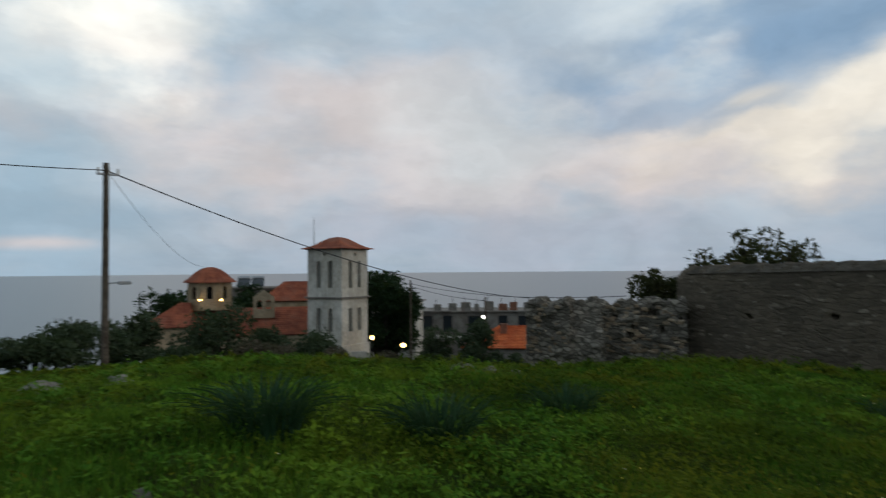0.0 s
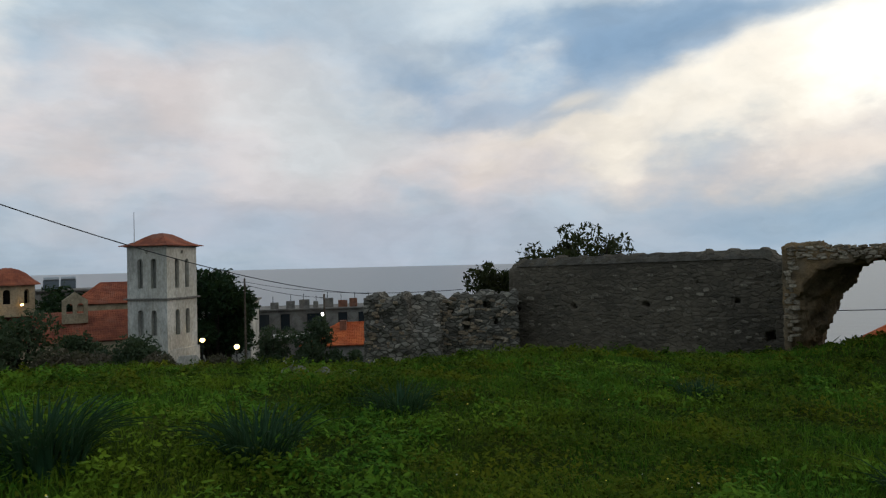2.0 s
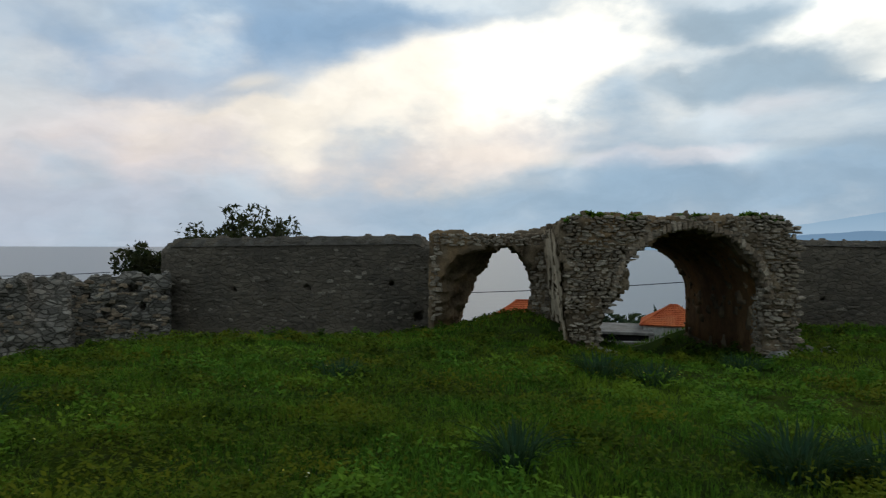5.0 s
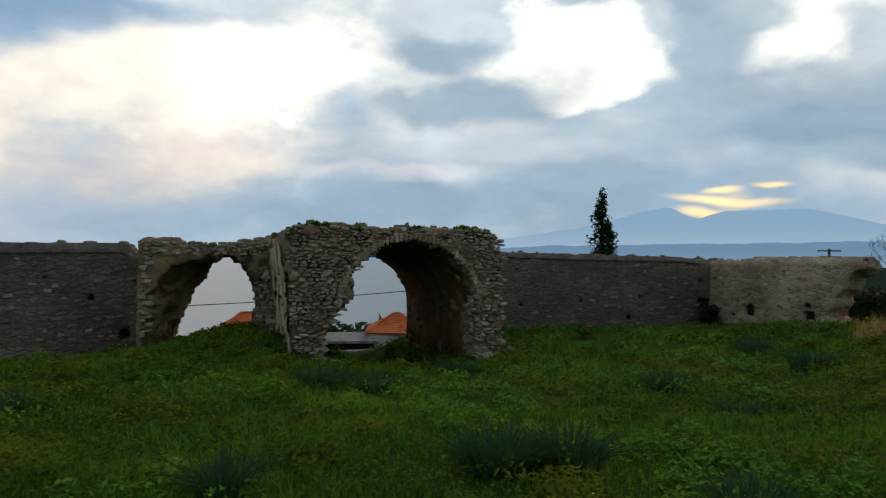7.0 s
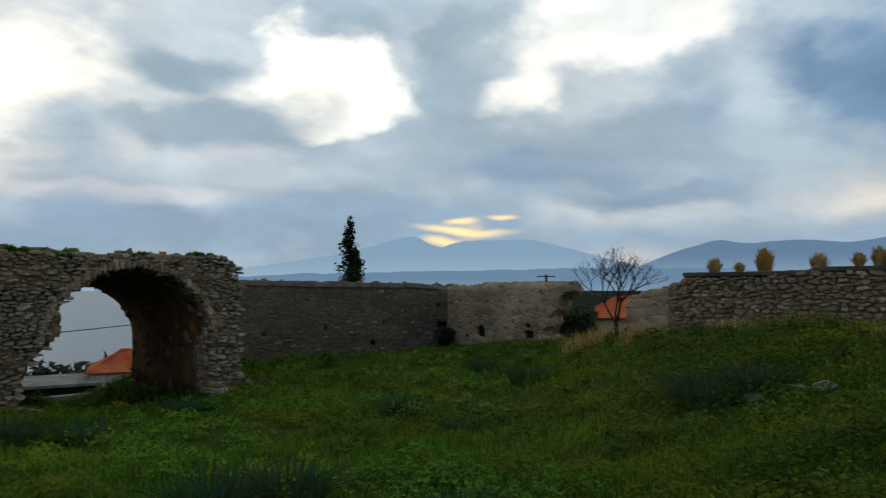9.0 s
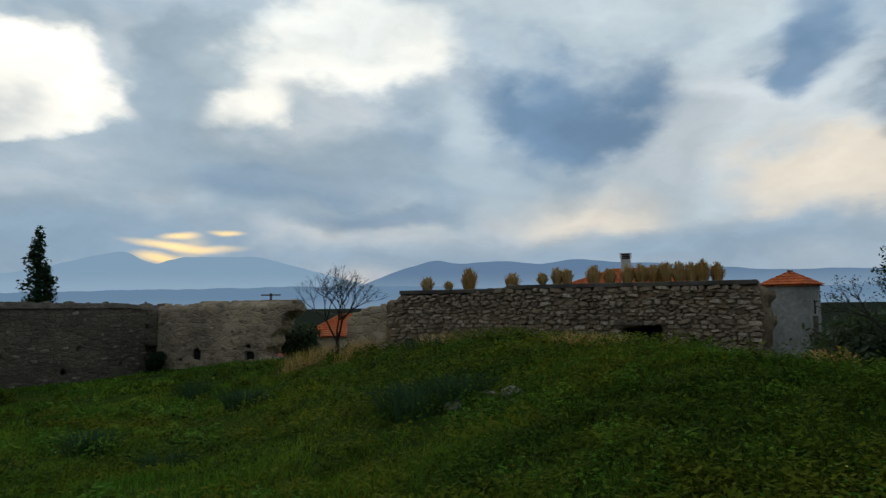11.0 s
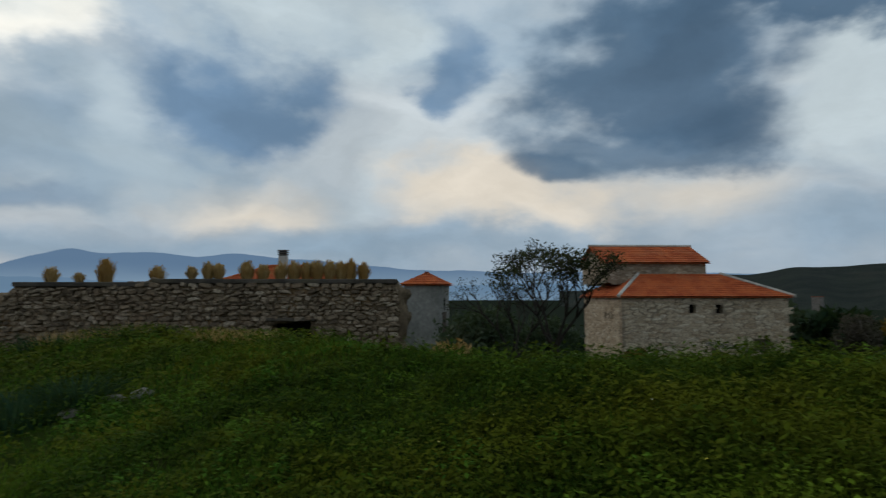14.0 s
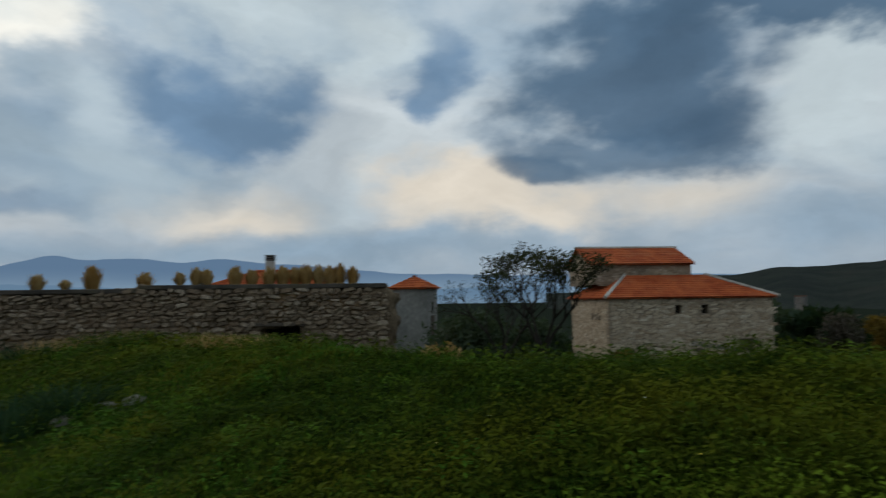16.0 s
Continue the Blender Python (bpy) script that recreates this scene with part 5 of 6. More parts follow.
flat = town_house("unfinished_house", "unfinished concrete house with brick stubs on its flat roof", (-78.0, 82.2, -12.5), 42, 22, 9, 7.0, M_CONC,
                  [(-8, 5.2, 2.5, 2.5), (-4.3, 5.1, 1.5, 2.7), (0.6, 5.2, 3.0, 2.4), (4.8, 5.1, 1.5, 2.7), (8.4, 5.2, 2.2, 2.4)])
rr = random.Random(8)
for x in (-9, -6.2, -3.4, -1.4, 0.6, 2.4, 4.6, 6.8, 9.0):
    h = rr.uniform(1.0, 2.0)
    part("brick_stub", boxed(x - rr.uniform(0.3, 1.0), x + rr.uniform(0.3, 1.0), -4.2, -3.8, 7.25, 7.25 + h, 0.03), rr.choice((M_BRICK, M_CONC, M_CONC)), flat)
    part("rebar_post", rod((x, -4, 7.2 + h), (x, -4, 8.2 + h), 0.05, 0.05, 5), M_CABLE, flat)
town_house("townhouse", "cream rendered flat-roofed house below the church", (-77.6, 64.3, -11.5), 40, 7.5, 8, 8.2, M_WHITE, [(-2, 6.2, 1.0, 1.3), (1.5, 6.2, 1.0, 1.3), (-2, 3.2, 1.0, 1.3), (1.5, 3.2, 1.0, 1.3)])
red_house = hip_house("tiled_house", "low house with an orange tiled hip roof", (-46.0, 55.0, -10.6), 38, 10.0, 8.0, 4.2, 6.0, M_CONC, M_TILE, 0.35, 0.4, [(-2, 3.0, 0.9, 1.1), (2, 3.0, 0.9, 1.1)])
part("chimney", boxed(-1.6, -0.9, -1.6, -0.9, 4.9, 6.4, 0.03), M_BRICK, red_house, "brick chimney")
part("terrace_slab", boxed(-8.8, -3.4, -1.0, 1.5, 4.7, 4.9, 0.03), M_WHITE, red_house, "white concrete terrace edge")
hip_house("tiled_house", "red tiled house behind the bell tower", (-84.5, 51.5, -8.5), 55, 9, 8, 5.9, 8.4, M_OCHRE, M_OLDTILE, 0.4)
town_house("townhouse", "grey flat-roofed house with solar tanks", (-96, 52, -8), 60, 9, 8, 6.8, M_CONC, [(0, 5, 1, 1.2)])
for k, (x, y) in enumerate(((-93.5, 47.8), (-95.2, 51.0))):
    heater = thing("solar_heater", "solar water heater with a steel tank on a roof", "water heater", (x, y, -0.85), 60, "solar heaters")
    part("tank", rod((-0.9, 0, 1.35), (0.9, 0, 1.35), 0.32, 0.32, 12), M_METAL, heater)
    panel = part("panel", boxed(-0.95, 0.95, -0.9, 0.9, -0.05, 0.05, 0.01), M_GLASS, heater)
    panel.matrix_basis = pose(0, -0.9, 0.6, 40, 0, 0)
    part("stand", rod((-0.7, 0, -0.1), (-0.7, 0, 1.1), 0.04, 0.04, 5, rod((0.7, 0, -0.1), (0.7, 0, 1.1), 0.04, 0.04, 5)), M_METAL, heater)
gatewall = thing("churchyard_wall", "whitewashed churchyard wall with an arched gate", "wall", (-54.2, 45.0, ground_z(-54.2, 45.0)), 52)
part("wall", holed([(-5.5, -0.5), (-5.5, 1.6), (-4.6, 3.0), (-3.0, 3.0), (-2.0, 1.5), (3.0, 1.5), (3.0, -0.5)], [arch_loop(-3.8, -0.2, 2.2, 1.0)], 0.4), M_WHITE, gatewall)

# houses seen through the arches
hip_house("tiled_house", "white house with an orange hip roof below the wall", (15.9, 62.0, -8.8), -14, 5.0, 5.5, 3.45, 4.95, M_WHITE, M_TILE, 0.12, 0.3, [(0.7, 2.75, 0.7, 0.6)])
hip_house("tiled_house", "long orange tiled roof just outside the wall", (2.9, 50.5, -8.95), -4, 6.8, 8, 4.6, 6.3, M_WHITE, M_TILE, 0.4, 0.4)
town_house("shed", "dark low shed beside the white house", (9.5, 62, -9.3), -10, 8, 6, 3.2, M_DARK, [])
parapet = thing("boundary_wall", "low grey boundary wall outside the gate", "wall", on_land(8, 34.6))
part("wall", boxed(-6, 6, -0.15, 0.15, -0.6, -3.25 - ground_z(8, 34.6), 0.03), M_CONC, parapet)
r2 = random.Random(77)
for i in range(46):
    az, d = r2.uniform(28, 92), r2.uniform(110, 300)
    x, y = d * math.cos(radians(az)), d * math.sin(radians(az))
    z = ground_z(x, y)
    if z < -20.5:
        continue
    ob = thing("far_house", "small pale house far down in the valley", "house", (x, y, z), r2.uniform(0, 90), "valley houses")
    w, dd, h = r2.uniform(6, 10), r2.uniform(6, 9), r2.uniform(3, 5)
    part("wall", boxed(-w / 2, w / 2, -dd / 2, dd / 2, -2, h), M_WHITE if i % 3 else M_OCHRE, ob)
    b = bmesh.new()
    v = [b.verts.new(p) for p in ((-w * .55, -dd * .55, h), (w * .55, -dd * .55, h), (w * .55, dd * .55, h), (-w * .55, dd * .55, h), (0, 0, h + 1.6))]
    b.faces.new(v[3::-1])
    for k in range(4):
        b.faces.new((v[k], v[(k + 1) % 4], v[4]))
    part("roof", b, M_OLDTILE, ob)

# restored stone house to the east
HZ = -1.9
house = thing("stone_house", "restored pale stone house with two tiers of orange tiled roof", "house", (40.0, -10.8, HZ))
front_holes = [rect_loop(-0.19, 0.19, -0.24, 0.24)]


def side_panel(length, high, holes, place, m=M_HOUSE, name="wall"):
    b = holed(rect_loop(0, length, -1.0, high), holes, 0.45)
    b.transform(place)
    return part(name, b, m, house)


def at_hole(s, z, w, h):
    return rect_loop(s - w / 2, s + w / 2, z - h / 2, z + h / 2)


side_panel(10.2, 3.42, [at_hole(4.3, 2.67, 0.42, 0.52), at_hole(5.95, 2.67, 0.42, 0.52), at_hole(8.5, 0.5, 1.0, 0.7)], pose(0, 0, 0, 0, 0, -90))
side_panel(8.6, 3.42, [at_hole(5.6, 2.2, 0.3, 0.4), at_hole(6.3, 2.2, 0.3, 0.4), at_hole(7.0, 2.2, 0.3, 0.4)], pose(9.05, 0, 0, 0, 0, 180))
side_panel(8.6, 3.42, [], pose(0.45, -10.2, 0, 0, 0, 0))
side_panel(10.2, 3.42, [], pose(9.05, -10.2, 0, 0, 0, 90))
# near-black box fills the house so its openings show painted shade
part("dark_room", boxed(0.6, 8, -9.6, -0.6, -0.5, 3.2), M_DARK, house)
part("hatch", boxed(0.2, 0.26, -9.0, -8.0, 0.15, 0.85), M_WOOD, house, "brown boarded hatch")
ze, zt = 3.40, 4.86
for c in (((-0.3, -10.5, ze), (-0.3, 0.3, ze), (3.0, -2.05, zt), (3.0, -7.4, zt)), ((-0.3, 0.3, ze), (9.3, 0.3, ze), (6.2, -2.05, zt), (3.0, -2.05, zt)), ((9.3, -10.5, ze), (-0.3, -10.5, ze), (3.0, -7.4, zt), (6.2, -7.4, zt)), ((9.3, 0.3, ze), (9.3, -10.5, ze), (6.2, -7.4, zt), (6.2, -2.05, zt))):
    part("roof", tiled(c), M_TILE, house)
for p, q in (((-0.3, 0.3, ze), (3.0, -2.05, zt)), ((-0.3, -10.5, ze), (3.0, -7.4, zt))):
    part("hip", rod(Vector(p) + Vector((0, 0, 0.05)), Vector(q) + Vector((0, 0, 0.05)), 0.11, 0.11, 6), M_WHITE, house, "pale mortared hip tiles")
bm = holed([(-0.0, 4.3), (0.0, 5.66), (3.0, 6.82), (6.0, 5.66), (6.0, 4.3)], [], 0.4)
bm.transform(pose(3.0, -0.3, 0, 0, 0, 0))
part("gable_wall", bm, M_HOUSE, house)
bm = holed([(-0.0, 4.3), (0.0, 5.66), (3.0, 6.82), (6.0, 5.66), (6.0, 4.3)], [], 0.4)
bm.transform(pose(3.0, -6.5, 0, 0, 0, 0))
part("gable_wall", bm, M_HOUSE, house)
part("upper_wall", boxed(3.0, 3.4, -6.1, -0.3, 4.2, 5.66), M_HOUSE, house)
part("upper_wall", boxed(8.6, 9.0, -6.1, -0.3, 4.2, 5.66), M_HOUSE, house)
part("roof", tiled(((2.7, -6.75, 5.6), (2.7, 0.4, 5.6), (6.0, 0.4, 6.88), (6.0, -6.75, 6.88))), M_TILE, house)
part("roof", tiled(((9.3, 0.4, 5.6), (9.3, -6.75, 5.6), (6.0, -6.75, 6.88), (6.0, 0.4, 6.88))), M_TILE, house)
part("ridge_tiles", rod((6, -6.8, 6.92), (6, 0.45, 6.92), 0.11, 0.11, 6), M_WHITE, house)
for length, place, holes_, seed in ((10.2, (0, 0, 0, -90), ((4.3, 2.67, 0.42, 0.52), (5.95, 2.67, 0.42, 0.52), (8.5, 0.5, 1.0, 0.7)), 41), (8.6, (9.05, 0, 0, 180), ((5.6, 2.2, 0.3, 0.4), (6.3, 2.2, 0.3, 0.4), (7.0, 2.2, 0.3, 0.4)), 43)):
    px, py, pz, yaw = place
    turn = pose(px, py, pz, 0, 0, yaw)
    laid = []
    for s, z, w, h in courses(0.0, length - 0.25, -0.4, 3.3, lambda s, z: all(abs(s - a) > w_ / 2 + 0.16 or abs(z - b) > h_ / 2 + 0.06 for a, b, w_, h_ in holes_), (0.24, 0.75), (0.11, 0.21), seed, 0.94):
        p = turn @ Vector((s, 0, z))
        laid.append((p.x, p.y, p.z, yaw, w, h, 0.028))
    random.Random(seed).shuffle(laid)
    lay_stones(house, laid, M_ASHLAR, M_ASHLARS, 150)
planks = thing("plank_stack", "pale planks lying on a stand by the stone house", "planks", (35.0, -15.0, ground_z(35.0, -15.0)))
for dx, dz, yaw in ((0, 0.62, 70), (0.25, 0.72, 100), (0.1, 0.55, 84)):
    pl = part("plank", boxed(-1.3, 1.3, -0.09, 0.09, -0.025, 0.025, 0.008), M_CONC, planks)
    pl.matrix_basis = pose(dx, 0, dz, 0, -8, yaw)
for dy in (-0.9, 0.9):
    part("trestle", boxed(-0.3, 0.3, dy - 0.06, dy + 0.06, -0.2, 0.56, 0.01), M_WOOD, planks)

# small rendered kiosk with a tiled cap
kiosk = thing("pump_house", "small grey rendered pump house with a red tiled cap", "hut", (40.6, 0.9, -1.6), -18)
part("wall", boxed(-1.1, 1.1, -1.1, 1.1, -0.6, 3.85, 0.02), M_GREY, kiosk)
part("door", boxed(-0.4, 0.4, -1.13, -1.08, 0.2, 2.2, 0.01), M_WOOD, kiosk)
# no hole here: a near-black plate carries the slot's shade as colour
slit = part("slot", boxed(-0.12, 0.12, -1.12, -1.06, 2.3, 3.0), M_DARK, kiosk)
e = 1.32
for k in range(4):
    t = part("roof", tiled(((-e, -e, 3.82), (e, -e, 3.82), (0.05, 0, 4.55), (-0.05, 0, 4.55))), M_TILE, kiosk)
    t.matrix_basis = pose(0, 0, 0, 0, 0, 90 * k)
part("finial", boxed(-0.25, 0.25, -0.08, 0.08, 4.5, 4.62, 0.02), M_OLDTILE, kiosk)

# tiled house behind the stone wall
chim_house = hip_house("tiled_house", "orange tiled house behind the stone wall", (42.5, 9.5, -2.8), -90, 12, 9, 4.2, 6.2, M_WHITE, M_TILE, 0.2, 0.4)
ch = part("chimney", boxed(-0.25, 0.25, -2.3, -1.8, 5.0, 6.75, 0.02), M_WHITE, chim_house, "cream chimney")
for z in (6.8, 6.92, 7.04):
    part("cowl", boxed(-0.3, 0.3, -2.35, -1.75, z, z + 0.05, 0.01), M_CONC, ch)
# near-black core puts shade into the gaps between the cowl plates
part("cowl_post", boxed(-0.2, 0.2, -2.25, -1.85, 6.75, 7.05), M_DARK, ch)

hut = thing("flat_hut", "low hut with a flat tin and tile roof", "hut", (47.5, -38.5, ground_z(47.5, -38.5)), -55)
part("wall", boxed(-3, 3, -2, 2, -1, 2.0, 0.02), M_CONC, hut)
part("roof", boxed(-3.6, 3.6, -2.6, 2.6, 2.0, 2.16, 0.02), M_WOOD, hut)
part("roof_patch", boxed(-0.8, 1.2, -2.0, 0.6, 2.16, 2.45, 0.03), M_BRICK, hut)
hip_house("tiled_house", "red roofed shelter beyond the gap in the wall", (40.0, 28.6, -4.6), -60, 6, 5, 4.0, 5.3, M_OCHRE, M_TILE, 0.3)
for k, (az, d, up) in enumerate(((-29.5, 900, 6), (-31.5, 700, 8), (-40.5, 1100, 10), (-46.5, 900, 4), (-36.5, 1200, 30), (-38.0, 1250, 22))):
    x, y = d * math.cos(radians(az)), d * math.sin(radians(az))
    ob = thing("far_house", "small pale farm house on the dark hillside", "house", (x, y, -8 + up), 30 * k, "hillside houses")
    part("wall", boxed(-4, 4, -3, 3, -12, 1.5), M_CONC, ob)
    part("roof", boxed(-4.4, 4.4, -3.4, 3.4, 1.5, 2.2, 0.3), M_OLDTILE, ob)

# ---- poles, lamps and cables ----
pole = thing("utility_pole", "tall grey utility pole with insulators", "pole", on_land(-28.65, 8.65))
ph = 6.05 - ground_z(-28.65, 8.65)
part("shaft", rod((0, 0, -0.4), (0, 0, ph), 0.15, 0.11, 10), M_WOOD, pole)
part("crossarm", boxed(-0.06, 0.06, -0.35, 0.5, ph - 0.5, ph - 0.42, 0.01), M_METAL, pole)
for dy in (-0.3, 0.1, 0.45):
    part("insulator", rod((0, dy, ph - 0.42), (0, dy, ph - 0.2), 0.05, 0.035, 8), M_WHITE, pole)
part("bracket", rod((0, 0, ph - 4.9), (0.1, 0.6, ph - 4.85), 0.03, 0.03, 6), M_METAL, pole)
part("lamp_head", boxed(-0.02, 0.2, 0.45, 0.95, ph - 4.95, ph - 4.8, 0.03), M_METAL, pole)
for name, x, y, top in (("utility_pole", -60.6, 52.7, 0.3), ("utility_pole", -50.9, 55.5, -1.6)):
    ob = thing(name, "dark wooden utility pole in the town", "pole", on_land(x, y), group="town poles")
    hh = top - ground_z(x, y)
    part("shaft", rod((0, 0, -0.4), (0, 0, hh), 0.14, 0.10, 8), M_WOOD, ob)
    part("crossarm", boxed(-0.5, 0.5, -0.05, 0.05, hh - 0.5, hh - 0.4), M_METAL, ob)
far_pole = thing("utility_pole", "utility pole with a crossarm beyond the return wall", "pole", (53.1, 47.8, -8))
part("shaft", rod((0, 0, -1), (0, 0, 10.7), 0.16, 0.12, 8), M_WOOD, far_pole)
for z in (10.45, 9.9):
    a = part("crossarm", boxed(-0.95, 0.95, -0.07, 0.07, z, z + 0.12), M_WOOD, far_pole)
    a.matrix_basis = pose(0, 0, 0, 0, 0, -45)
P0 = (-28.65, 8.65, 6.05 - 0.3)
cable("cable", "black overhead cable running down to the town", P0, (-37.7, 47.13, -1.05), 1.05, 0.028)
cable("cable", "black overhead cable leaving the pole", P0, (-24.0, -14.0, 5.75), 0.45, 0.02)
cable("cable", "thin cable between town poles", (-60.6, 52.7, -0.1), (-25.66, 43.34, -0.45), 0.7, 0.025)
cable("cable", "thin cable from the pole to the church", P0, (-67.5, 30.0, 2.1), 1.0, 0.012)
cable("cable", "thin cable between town poles", (-60.6, 52.7, -0.4), (-50.9, 55.5, -2.0), 0.3, 0.025)
cable("cable", "overhead cable outside the fortress wall", (-16.0, 38.5, -1.3), (22.0, 33.0, 1.2), 0.75, 0.022, 40)
cable("cable", "overhead cable beyond the broken wall end", (53.1, 47.8, 1.9), (44.0, 20.0, 0.3), 0.8, 0.03)


def street_lamp(label, x, y, z, m, group="street lamps"):
    ob = thing("street_lamp", label, "lamp", on_land(x, y), group=group)
    h = z - ground_z(x, y)
    part("post", rod((0, 0, -0.2), (0, 0, h - 0.15), 0.05, 0.04, 8), M_CABLE, ob)
    b = bmesh.new()
    bmesh.ops.create_uvsphere(b, u_segments=10, v_segments=6, radius=0.24, matrix=Matrix.Translation((0, 0, h)))
    lantern = part("lantern", b, m, ob, "lit warm globe" if m == M_WARM else "lit white globe")
    part("hood", rod((0, 0, h + 0.2), (0, 0, h + 0.34), 0.22, 0.04, 8), M_CABLE, lantern)


street_lamp("lit street lamp by the churchyard gate", -57.2, 44.2, -5.75, M_WARM)
street_lamp("lit street lamp on the town street", -49.0, 41.65, -5.7, M_WARM)
street_lamp("lit street lamp among the bushes", -56.8, 19.3, -3.3, M_WARM)
street_lamp("lit white lamp in front of the unfinished house", -52.5, 57.0, -4.0, M_COOL)
street_lamp("lit white lamp on the dark hillside road", 92.0, -57.0, -2.6, M_COOL)

# ---- trees and shrubs ----
bush("carob_tree", "dark spreading tree behind the fortress wall", (-16.5, 42.8, -3.6), 9.2, 8.3, M_TREE, 5600, 0.12, 5, category="tree", lumps=52, airy=0.5)
bush("shrub", "dark shrub crown behind the ruined wall", (-21.6, 40.8, -2.6), 4.0, 4.3, M_TREE, 2200, 0.13, 6, category="shrub")
pine = bush("pine_tree", "dense rounded dark pine beside the bell tower", (-66.5, 53.5, ground_z(-66.5, 53.5) + 1.2), 10.0, 15.0, M_PINE, 18000, 0.2, 7, category="tree", lumps=34)
for k, (x, y, w, top, m) in enumerate(((-40.9, 19.0, 5.2, -0.75, M_OLIVE), (-44.0, 24.3, 3.4, -2.8, M_OLIVE), (-40.5, 26.1, 4.2, -2.9, M_OLIVE), (-39.0, 8.4, 5.6, -1.5, M_OLIVE),
                                      (-40.4, 11.3, 5.0, -1.2, M_OLIVE), (-42.7, 14.2, 4.2, -1.0, M_OLIVE), (-36.5, 3.5, 6.0, -1.9, M_OLIVE), (-31.0, 33.1, 3.6, -1.75, M_OLIVE), (-29.3, 34.6, 2.8, -2.8, M_OLIVE), (-51.2, 48.2, 4.2, -3.5, M_OLIVE), (-47.0, 44.0, 2.6, -6.6, M_PINE), (-38.5, 15.2, 4.0, -2.9, M_OLIVE), (-35.0, 36.0, 3.0, -4.0, M_OLIVE))):
    gz = ground_z(x, y)
    bush("olive_bush", "grey-green olive bush on the slope above the town", (x, y, gz - 0.2), w, top - gz + 0.35, m, 3600, 0.10, 20 + k, "slope bushes", lumps=18)
for k, (x, y, w, top) in enumerate(((-88.5, 34.5, 8, 2.6), (-88.0, 46.5, 7, 1.5), (-87.0, 50.0, 6, 1.9), (-84.0, 42.0, 6, 0.7), (-92.0, 38.5, 7, 1.6), (-79.5, 58.0, 5, 2.4))):
    gz = ground_z(x, y)
    bush("pine_tree", "dark pine behind the church", (x, y, gz), w, top - gz + 0.6, M_PINE, 3200, 0.2, 50 + k, "church pines", "tree", 20)
for k in range(9):
    x, y = -33.5 - 1.2 * (k % 3), 17.5 + 1.6 * k
    bush("dry_scrub", "leafless grey scrub on the slope", on_land(x, y, -0.1), 2.4, 1.7, M_SCRUB, 1100, 0.08, 70 + k, "dry scrub", "shrub", 12)

cy = thing("cypress", "tall dark columnar cypress behind the wall", "tree", (32.0, 52.4, -6.5))
part("trunk", rod((0, 0, -0.5), (0, 0, 12), 0.25, 0.05, 8), M_BARK, cy)
rc = random.Random(3)
cents = []
for i in range(60):
    z = 1.0 + 13.0 * i / 59
    wd = 1.75 * (1 - (z / 14.6) ** 2.2) * rc.uniform(0.6, 1.15)
    a = rc.uniform(0, 6.28)
    cents.append((math.cos(a) * wd * 0.55, math.sin(a) * wd * 0.55, z, 0.22 + wd * 0.5))
leaves(cents, 0.35, 9000, 0.12, M_PINE, "crown", cy, 1.2, 4)

tree("bare_tree", "leafless grey tree at the gap in the wall", on_land(20.9, 16.2), 2.55, 0.5, 0.07, 6, 0.022, M_BARK, 0, 0.3, seed=12, fork=3, split=1.0, upright=2.0)
tree("almond_tree", "sparse dark tree beside the stone house", on_land(24.9, -3.7), 4.2, 0.8, 0.12, 5, 0.042, M_TREE, 3600, 0.26, seed=15, split=1.1, upright=1.5, lean=(0, 0.1, 1))
tree("almond_tree", "bare-twigged dark tree beside the stone house", on_land(25.4, -2.2), 3.5, 0.6, 0.09, 5, 0.035, M_TREE, 900, 0.26, seed=18, split=1.0, upright=1.3)
for k, (x, y, w, h, m, lab, nm) in enumerate(((30.5, -1.2, 4.5, 3.1, M_OLIVE, "dark shrub behind the grass mound", "shrub"), (37.5, -2.4, 6.0, 3.6, M_OLIVE, "dark shrub behind the grass mound", "shrub"), (46.0, -3.0, 8.0, 4.4, M_OLIVE, "dark shrub behind the pump house", "shrub"), (33.0, -4.5, 4.0, 2.6, M_OLIVE, "dark shrub behind the grass mound", "shrub"), (22.8, 0.4, 1.7, 1.5, M_STRAW, "dry straw-coloured bush at the wall end", "dry_bush"),
                                      (23.6, -6.1, 0.9, 1.0, M_RUST, "yellow-flowering bush in the grass", "broom_bush"), (40.4, -29.0, 3.4, 2.6, M_RUST, "rust-yellow bush by the hut", "broom_bush"), (38.5, -24.5, 3.2, 2.4, M_SCRUB, "brown leafless thicket beside the house", "thicket"),
                                      (25.0, 21.4, 2.0, 2.2, M_OLIVE, "green bush at the broken wall end", "bush"), (21.6, 26.6, 0.8, 0.95, M_PINE, "small dark bush in the wall corner", "bush"), (42.0, -33.0, 6.0, 3.2, M_OLIVE, "dark shrub behind the grass mound", "shrub"), (50.0, -45.0, 9.0, 4.2, M_OLIVE, "dark shrub on the far slope", "shrub"))):
    bush(nm, lab, on_land(x, y, -0.1), w, h, m, 2200, 0.07 if w < 3 else 0.1, 90 + k, "", "bush", 14)
r3 = random.Random(31)
for k in range(96):
    az = r3.uniform(-62, 24) if k % 4 else r3.uniform(72, 97)
    d = r3.uniform(62, 170) if k % 4 else r3.uniform(80, 104)
    x, y = d * math.cos(radians(az)), d * math.sin(radians(az))
    bush("far_tree", "dark round tree on the far slope", on_land(x, y, -0.3), r3.uniform(6, 10), r3.uniform(4, 6.5), M_PINE if k % 3 else M_OLIVE, 700, 0.4, 120 + k, "far trees", "tree", 12)

